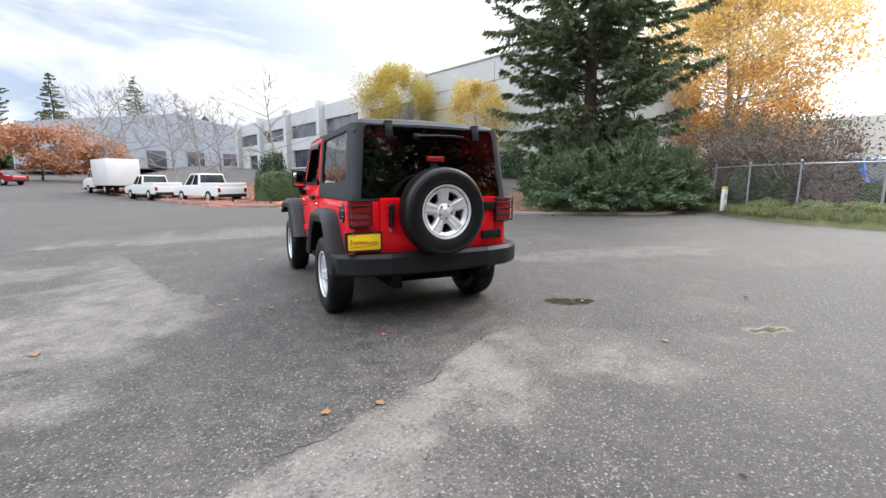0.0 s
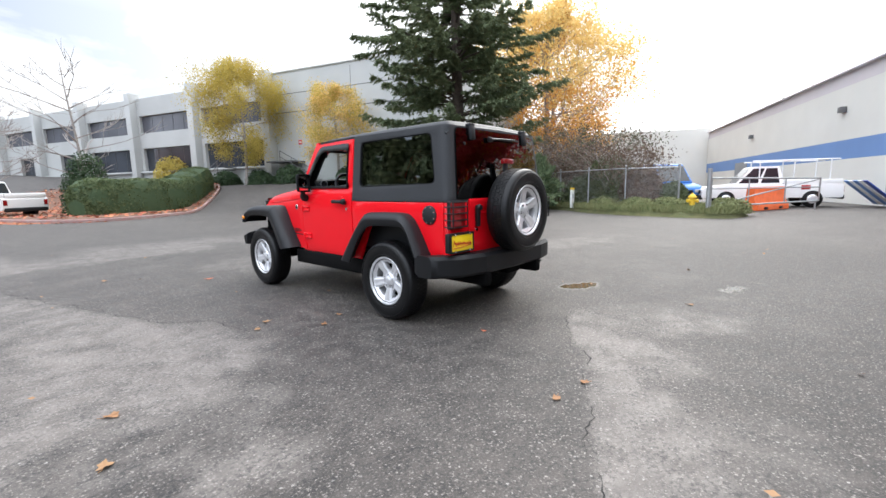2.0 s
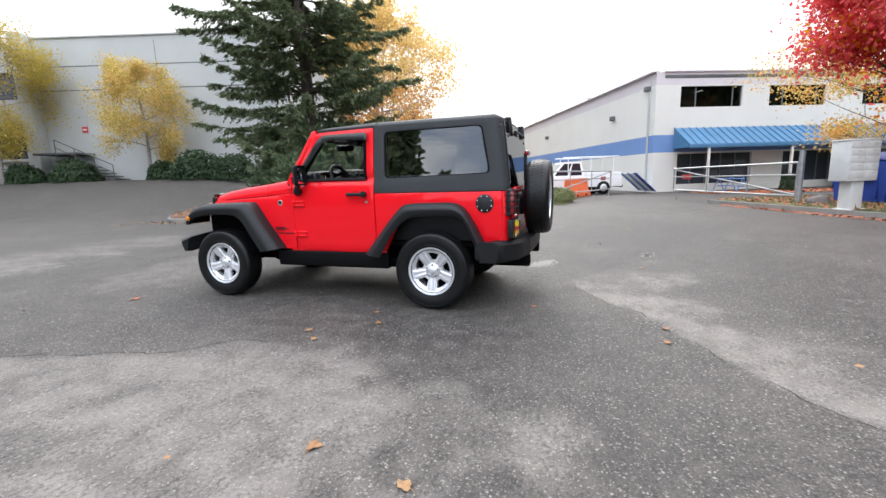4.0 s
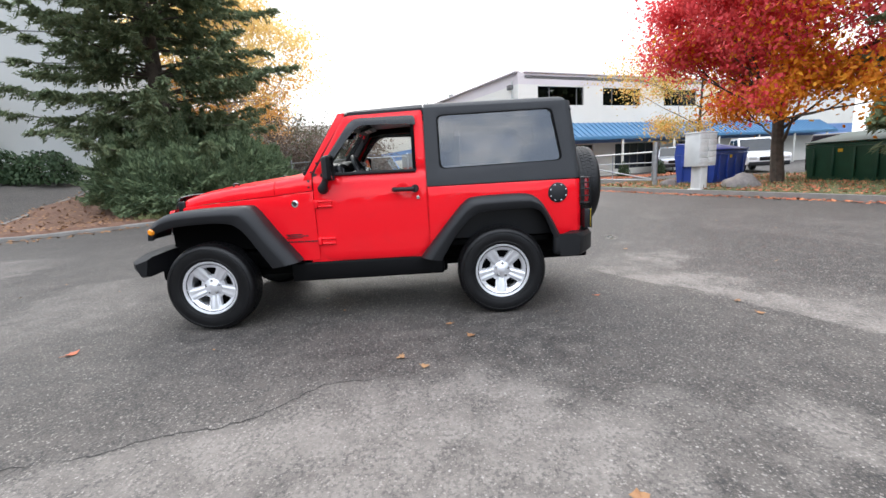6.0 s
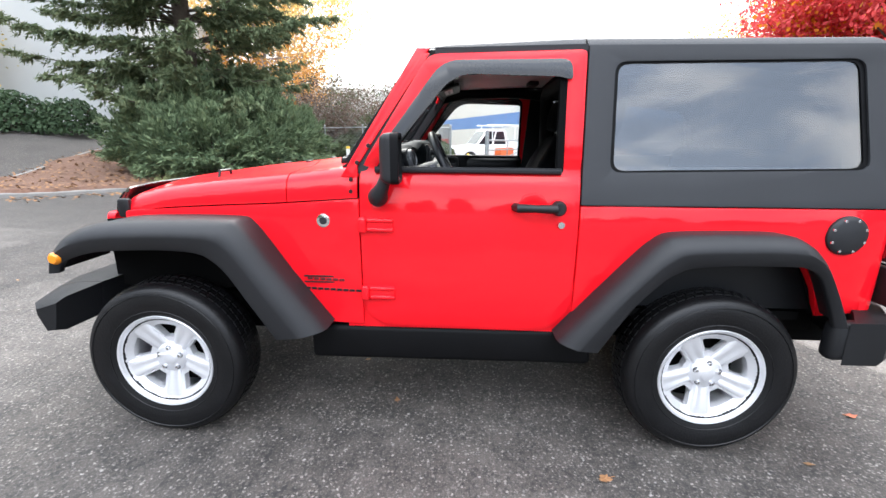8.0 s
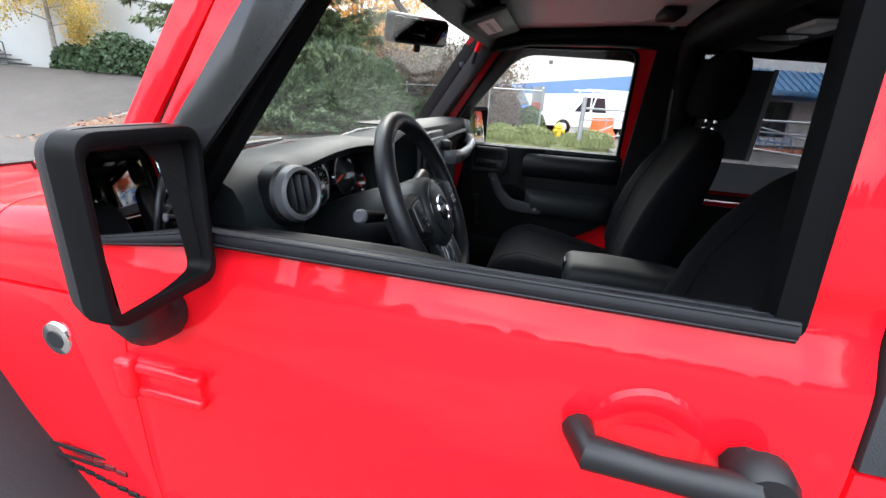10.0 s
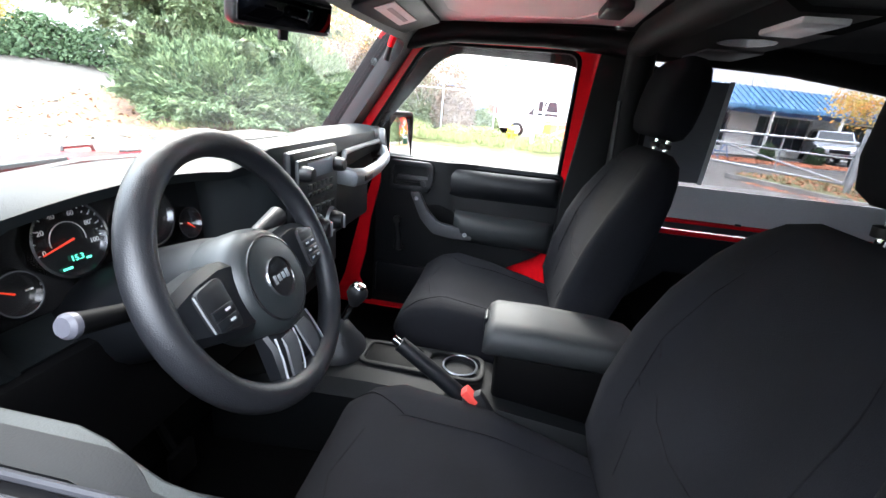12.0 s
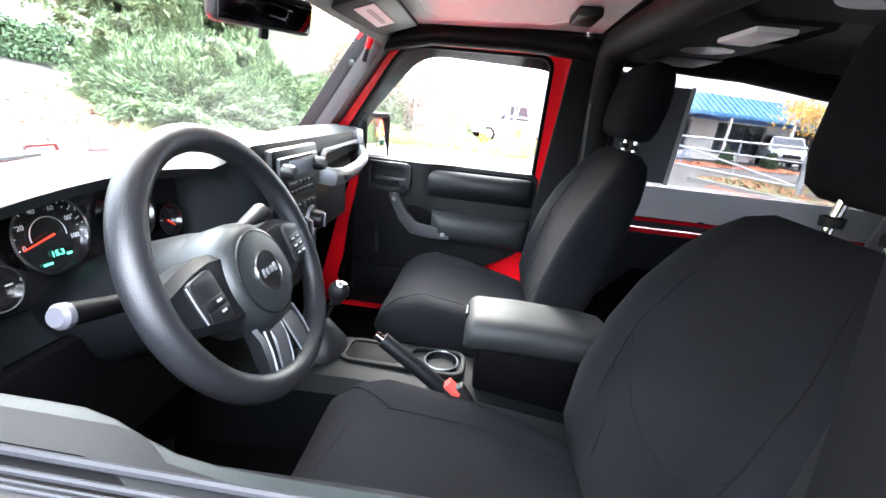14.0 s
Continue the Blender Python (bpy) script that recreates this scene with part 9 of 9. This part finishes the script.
pipe_gate("galvanised swing gate of steel pipe standing open", (14.25, 0.25), (19.8, -2.6))
pipe_gate("galvanised swing gate of steel pipe beside the bed", (11.2, -7.45), (16.6, -5.0))

# yard clutter: traffic barrier, leaning striped boards, rack
br = thing("traffic_barrier", "orange plastic traffic barrier behind the gate", "barrier", (19.6, -0.9, 0.0), 70)
part("shell", loft([[Vector((x, y, z)) for x, z in ((-0.32, 0.02), (-0.32, 0.22), (-0.18, 0.42), (-0.13, 0.98), (0.13, 0.98), (0.18, 0.42), (0.32, 0.22), (0.32, 0.02))] for y in (-1.25, -1.2, 1.2, 1.25)]), ORANGE_PLASTIC, br)
for y in (-0.6, 0.6):
    part("fork_slot", boxed((0, y, 0.10), (0.66, 0.30, 0.10), 0.01), BLACK, br)
sbd = thing("leaning_boards", "blue and white boards leaning in the yard", "boards", (23.2, -4.0, 0.0), 20)
for k, m in enumerate((BIN_BLUE, WHITE_PAINT, BLUE_WALL, WHITE_PAINT, BLUE_WALL)):
    b = boxed((0, 0.62, 0.62), (0.36, 1.6, 0.04), 0.008, Matrix.Rotation(radians(42), 4, "X"))
    b.transform(pose(0, -0.9 + 0.0, 0.02) @ Matrix.Translation((-0.8 + 0.42 * k, 0, 0)))
    part("board", b, m, sbd)
rk = thing("barrier_rack", "low blue steel rack by the shopfront", "rack", (23.4, -9.0, 0.0), 113)
for y in (-0.9, 0.0, 0.9):
    part("rack_leg", tube(bmesh.new(), [(-0.35, y, 0), (0, y, 0.75), (0.35, y, 0)], 0.03, 8), BLUE_WALL, rk)
for z in (0.3, 0.7):
    part("rack_rail", tube(bmesh.new(), [(0.0, -1.0, z), (0.0, 1.0, z)], 0.03, 8), BLUE_WALL, rk)

# cluster mailbox on its pedestal
mb = thing("cluster_mailbox", "grey cluster mailbox on a pedestal at the kerb", "mailbox", (8.75, -7.55, 0.12), 116)
part("pedestal", boxed((0, 0, 0.36), (0.34, 0.30, 0.74), 0.015), BOX_GREY, mb)
part("foot", boxed((0, 0, 0.02), (0.46, 0.42, 0.05), 0.01), BOX_GREY, mb)
cab = part("cabinet", boxed((0, 0, 1.20), (0.84, 0.46, 0.96), 0.02), BOX_GREY, mb)
part("cap_lip", boxed((0, 0, 1.69), (0.88, 0.50, 0.04), 0.012), BOX_GREY, cab)
for r in range(5):
    for c in range(2):
        dr = part("mail_door", boxed((-0.205 + 0.41 * c, 0.236, 1.585 - 0.175 * r), (0.385, 0.012, 0.160), 0.003), BOX_GREY, cab)
        part("door_lock", boxed((-0.205 + 0.41 * c + 0.14, 0.244, 1.585 - 0.175 * r), (0.016, 0.006, 0.016), 0.002), GALV, dr)
        part("print_bar", boxed((-0.205 + 0.41 * c - 0.05, 0.2435, 1.61 - 0.175 * r), (0.09, 0.003, 0.012)), BUTTON, dr)


def dumpster(label, place, turn, size, mat):
    w, d, h = size
    th = thing("dumpster", label, "dumpster", place, turn, group="dumpsters")
    part("body", loft([[Vector((x, y, z)) for x, y in ((-a, -b), (a, -b), (a, b), (-a, b))] for z, a, b in ((0.08, w / 2 - 0.06, d / 2 - 0.10), (h * 0.72, w / 2, d / 2), (h * 0.74, w / 2, d / 2))]), mat, th)
    part("top", loft([[Vector((x, y, z)) for y, z in ((-d / 2, h * 0.745), (d / 2, h * 0.745), (d / 2, h * 0.80), (-d / 2 + 0.05, h))] for x in (-w / 2, w / 2)]), mat, th)
    part("lid", boxed((0, 0.04, h * 0.925), (w + 0.04, d * 1.0, 0.03), 0.01, Matrix.Rotation(-math.atan2(h * 0.20, d), 4, "X")), mat, th)
    for sx in (-1, 1):
        part("lift_pocket", boxed((sx * (w / 2 + 0.05), 0.0, h * 0.52), (0.10, d * 0.55, 0.18), 0.01), mat, th)
        for k in (-0.3, 0.0, 0.3):
            part("rib", boxed((sx * (w / 2 - 0.02), k * d, h * 0.42), (0.06, 0.07, h * 0.6), 0.01), mat, th)
    for k in range(4):
        part("rib", boxed((-w / 2 + w * (k + 0.5) / 4, d / 2 - 0.02, h * 0.42), (0.07, 0.07, h * 0.58), 0.01), mat, th)
    part("caution_label", boxed((0.1, d / 2 + 0.012, h * 0.66), (0.14, 0.006, 0.10)), HYDRANT_YELLOW, th)
    return th


dumpster("dark blue steel dumpster with sloping lid", (11.6, -9.7, 0.10), 118, (2.0, 1.5, 1.45), BIN_BLUE)
dumpster("dark green steel dumpster in the leaf-strewn bed", (8.75, -12.7, 0.08), 8, (2.4, 1.7, 1.5), BIN_GREEN)


def boulder(place, size, seed):
    bm = bmesh.new()
    bmesh.ops.create_icosphere(bm, subdivisions=3, radius=1.0)
    for v in bm.verts:
        k = 1 + 0.28 * noise.noise(v.co * 1.3 + Vector((seed, 0, 0))) + 0.08 * noise.noise(v.co * 4 + Vector((seed, 3, 0)))
        v.co = Vector((v.co.x * size[0] * k, v.co.y * size[1] * k, max(-0.2, v.co.z) * size[2] * k))
    ob = part("boulder", bm, STONE, angle=60)
    ob.location = place
    return tagged(ob, "rough grey boulder among fallen leaves", "rock", "boulders")


boulder((8.55, -8.75, 0.12), (0.42, 0.55, 0.42), 1)
boulder((11.0, -7.9, 0.10), (0.30, 0.32, 0.32), 2)

# shrubs, weeds, fallen leaves
for k, (x, y, rx, h) in enumerate(((13.2, 27.2, 1.3, 1.4), (12.2, 30.0, 1.1, 1.2), (14.6, 22.0, 0.9, 1.1), (14.9, 19.6, 1.6, 1.7), (15.4, 17.6, 1.3, 1.5), (11.0, 33.4, 1.2, 1.2), (15.6, 20.6, 1.2, 1.3))):
    shrub("low_bush", "low dark green bush at the foot of the office wall", (x, y, height(x, y) - 0.05), rx, rx, h, BUSH, 60 + k, 2600, 0.085, "wall bushes")
for k, (x, y, rx, h) in enumerate(((17.0, 3.4, 1.2, 2.9), (17.8, 5.2, 1.7, 3.6), (18.9, 7.0, 1.9, 4.1), (17.2, 2.1, 0.8, 1.7), (20.6, 8.6, 2.1, 4.3), (22.6, 10.2, 2.2, 4.4), (20.2, 5.6, 1.6, 3.5), (22.6, 6.8, 2.0, 4.2))):
    shrub("scrub_bush", "brown and green scrub tangled in the fence", (x, y, 0.1), rx * 0.9, rx * 0.9, h * 0.70, BRAMBLE if k in (3, 1, 6) else SCRUB, 80 + k, 12000, 0.055, "fence scrub")
for k, (x, y, rx, h) in enumerate(((16.9, 4.4, 0.9, 1.7), (17.4, 6.3, 1.1, 1.9), (18.6, 8.0, 1.2, 2.0), (17.1, 2.9, 0.7, 1.4), (20.4, 9.6, 1.3, 2.0))):
    shrub("bramble_bush", "low green bramble at the foot of the fence", (x, y, 0.1), rx, rx, h * 0.8, BRAMBLE, 150 + k, 8000, 0.05, "fence brambles")
for k, (x, y, h) in enumerate(((17.4, 4.2, 3.4), (18.6, 6.0, 3.9), (20.0, 7.6, 4.4), (21.8, 8.8, 4.6))):
    leafy("bare_thicket", "bare brown thicket behind the fence", (x, y, 0.1), h * (0.82 + 0.18 * (k % 2)), h * 0.55, [SCRUB, BRAMBLE] if k % 2 else [SCRUB], 140 + k, 0.06, 3600, 0.055, 0.045, BARK_PALE, 16, stems=4, gap=0.4, depth=3)
for k, (x, y) in enumerate(((15.4, 3.0), (15.9, 4.6), (14.9, -0.2), (15.7, 1.9))):
    shrub("weed_clump", "green weeds at the foot of the fence", (x, y, 0.12), 0.8, 0.8, 0.55, GRASS, 90 + k, 5000, 0.035, "weeds")
shrub("yellow_bush", "small yellow-leaved bush before the shopfront", (9.6, 41.6, height(9.6, 41.6)), 1.6, 1.6, 2.4, YELLOW_LEAF, 96, 1800, 0.11)
shrub("green_bush", "rounded bush at the end of the hedge", (1.0, 25.6, height(1.0, 25.6)), 1.2, 1.2, 3.4, BUSH, 97, 7000, 0.06)
for k, (x, y) in enumerate(((23.2, -11.6), (23.8, -14.2))):
    shrub("clipped_bush", "small clipped bush before the warehouse", (x, y, 0.0), 0.4, 0.4, 0.95, BUSH, 98 + k, 1200, 0.05, "clipped bushes")
grass("rough grass and weeds of the verge", VERGE_EDGE + [(15.2, -0.9), (17.5, 0.5), (19.5, 3.5), (19, 8)], 42000, 7, 0.15, 0.15)
grass("short autumn grass of the maple bed", MAPLE_EDGE[:60] + [(-4, -18), (8, -19), (14.5, -14), (14.6, -8)], 12000, 8, 0.12, 0.10)
grass("tufts at the edge of the island", [(11.0, 8.3), (13.4, 7.1), (15.5, 8.2), (14.5, 8.8), (12, 8.6), (9.4, 9.9), (8.8, 9.6)], 2200, 9, 0.12, 0.16)
litter("red and orange leaves on the maple bed", MAPLE_EDGE[:60] + [(-4, -18), (8, -19), (14.5, -14), (14.6, -8)], 9000, 11, 0.16, LEAF_RED, 0.055)
litter("red leaves along the southern kerb", [(12.5, -5.6), (9.5, -6.6), (6.0, -7.9), (3.0, -8.9), (3.0, -9.4), (8.2, -7.55), (12.6, -6.0)], 700, 12, 0.004, LEAF_RED, 0.05)
litter("brown leaves on the island mulch", ISLAND_EDGE + [(18, 10)], 2600, 13, 0.18, LEAF_DRY, 0.05)
litter("brown leaves at the island edge", [(6.2, 10.2), (8.4, 9.0), (10.8, 7.6), (11.0, 8.0), (7.2, 11.2), (7.0, 13.0), (5.4, 13.6)], 260, 14, 0.004, LEAF_DRY, 0.05)
litter("red leaves strewn on the northern bed", HEDGE_EDGE + [(-9, 52), (1.5, 47), (8.6, 38)], 6000, 15, 0.20, LEAF_RED, 0.09)
litter("red leaves along the northern kerb", [(2.2, 21.3), (0.4, 19.4), (-2.0, 21.0), (-5.0, 28.0), (-4.2, 28.4), (-1.2, 21.4), (0.6, 20.1)], 900, 16, 0.004, LEAF_RED, 0.06)
litter("fallen leaves before the warehouse", [(20.2, -7.5), (22.6, -6.8), (25.0, -15.5), (22.0, -16.5)], 2600, 17, 0.01, LEAF_RED, 0.07)
litter("scattered leaf specks on the asphalt", [(-6, -5), (7, -5), (8, 6), (-5, 9)], 60, 18, 0.003, LEAF_DRY, 0.022)


def fallen_leaf(x, y, turn, mat, size):
    """One curled maple leaf lying on the asphalt."""
    bm = bmesh.new()
    ring = []
    for k in range(15):
        a = 2 * math.pi * k / 15
        r = size * (1.0 if k % 3 == 0 else 0.70 + 0.1 * (k % 2)) * (1.0 + 0.18 * math.sin(5.0 * k + x * 9))
        ring.append(bm.verts.new((r * math.cos(a), r * math.sin(a) * 0.85, 0.006 + 0.35 * size * (0.5 + 0.5 * math.sin(2 * a + 1)) * (1.0 if k % 3 == 0 else 0.4))))
    c = bm.verts.new((0, 0, 0.008))
    for k in range(15):
        bm.faces.new((c, ring[k], ring[(k + 1) % 15]))
    tube(bm, [(0, 0, 0.008), (-size * 1.0, 0, 0.008), (-size * 1.5, size * 0.2, 0.012)], 0.0016, 4)
    ob = part("fallen_leaf", bm, mat, flat=True)
    ob.matrix_basis = pose(x, y, 0.002, 0, 0, turn)
    return tagged(ob, "curled orange maple leaf on the asphalt", "leaf", "fallen leaves on the asphalt")


for k, (x, y, big) in enumerate(((-2.975, -0.161, 0.055), (-3.10, -0.673, 0.050), (-0.945, -1.95, 0.038), (-1.245, -1.917, 0.042), (-0.57, -0.905, 0.032), (-1.22, 3.35, 0.062), (-1.33, 0.325, 0.045), (-1.065, 0.476, 0.036),
                                  (-1.636, 0.817, 0.045), (-1.789, 0.654, 0.042), (1.364, -2.03, 0.04), (-0.565, 1.41, 0.026), (-2.2, 4.4, 0.05))):
    fallen_leaf(x, y, k * 67, LEAF_RED if k in (4, 5) else LEAF_DRY, big * 0.8)

# distance: blue-grey hall up the road, far trees
hall = thing("far_hall", "pale blue-grey hall with shallow gable far up the road", "building", (-9, 92, 4.0), 20)
part("wall", panel([(-22, 0), (22, 0), (22, 6.5), (0, 10.0), (-22, 6.5)], [], lambda u, v, d: Vector((u, d, v)), 20), material("hall_blue_grey", (0.34, 0.38, 0.44), 0.7, vary=0.05, scale=0.2), hall)
for k in range(6):
    part("hall_door", boxed((-17 + 6.5 * k, -0.05, 1.6), (3.0, 0.1, 3.0), 0.02), GREY_GLASS, hall)
# Out of view; placed so the liftgate glass mirrors a dark fir, not maple.
conifer("unseen fir placed for the reflection in the liftgate glass", (5.3, -12.2, 0.1), 11.0, 2.6, 130, levels=30, per=7, first=0.8)
for k, (x, y, s, mats) in enumerate(((-22, 66, 6.5, [RUST_LEAF]), (-32, 72, 5.5, [RUST_LEAF]), (-15, 62, 4.2, [RUST_LEAF]))):
    leafy("autumn_tree", "low tree in rusty autumn leaf up the road", (x, y, height(x, y)), s, s * 0.8, mats, 110 + k, 0.2, 3500, 0.22, 0.14, BARK, 14, gap=0.1, depth=2)
for k, (x, y, s) in enumerate(((-35, 92, 20), (-28, 96, 17), (-17, 104, 18), (-48, 84, 22), (60, 40, 13))):
    conifer("tall dark conifer far behind the roofs", (x, y, height(x, y)), s, s * 0.2, 120 + k, levels=22, per=6, first=s * 0.25)

leafy("far_tree", "rounded green tree behind the warehouse roof", (48, -3, 0), 8.6, 4.0, [BUSH], 118, 0.4, 7000, 0.16, 0.2, BARK, 16, gap=0.25, depth=2)


def woods(label, pts, h, seed, n):
    """A far belt of trees: overlapping ragged crowns, one joined mass."""
    rs = np.random.RandomState(seed)
    C = []
    for k in range(n):
        i = rs.randint(len(pts) - 1)
        t = rs.rand()
        x, y = (pts[i][a] + (pts[i + 1][a] - pts[i][a]) * t for a in (0, 1))
        x, y = x + rs.normal(0, 2.0), y + rs.normal(0, 2.0)
        top = h * rs.uniform(0.45, 1.1) * (0.8 + 0.3 * noise.noise(Vector((x * 0.07, y * 0.07, seed))))
        m = 260
        f = rs.rand(m) ** 0.8
        r = (1 - f) * top * 0.20 + 0.3
        a = rs.uniform(0, 2 * math.pi, m)
        q = np.sqrt(rs.rand(m)) * r
        C.append(np.stack([x + q * np.cos(a), y + q * np.sin(a), height(x, y) + f * top], 1))
    C = np.concatenate(C)
    m = len(C)
    d = unit(rs.normal(0, 1, (m, 3)))
    e = unit(np.cross(d, rs.normal(0, 1, (m, 3))))
    L = rs.uniform(0.35, 0.9, (m, 1))
    v, f = quads(C, d * L, e * L * 0.7)
    return tagged(cloud("far_woods", v, f, NEEDLE, kind="stuff"), label, "trees")


woods("low dark belt of trees across the road", [(-38, -70), (-40, -30), (-40, 8)], 5.0, 1, 90)
woods("dark belt of trees up the road", [(-38, 16), (-42, 45), (-52, 80)], 24.0, 4, 120)
woods("tall dark belt of trees south of the yard", [(-45, -50), (-10, -48), (14, -52)], 34, 2, 190)
woods("dark trees behind the southern lot", [(14, -64), (50, -58)], 10, 5, 50)
woods("distant trees up the road", [(-60, 110), (-20, 125), (30, 120), (70, 90), (95, 50), (110, 0), (90, -40)], 13, 3, 120)
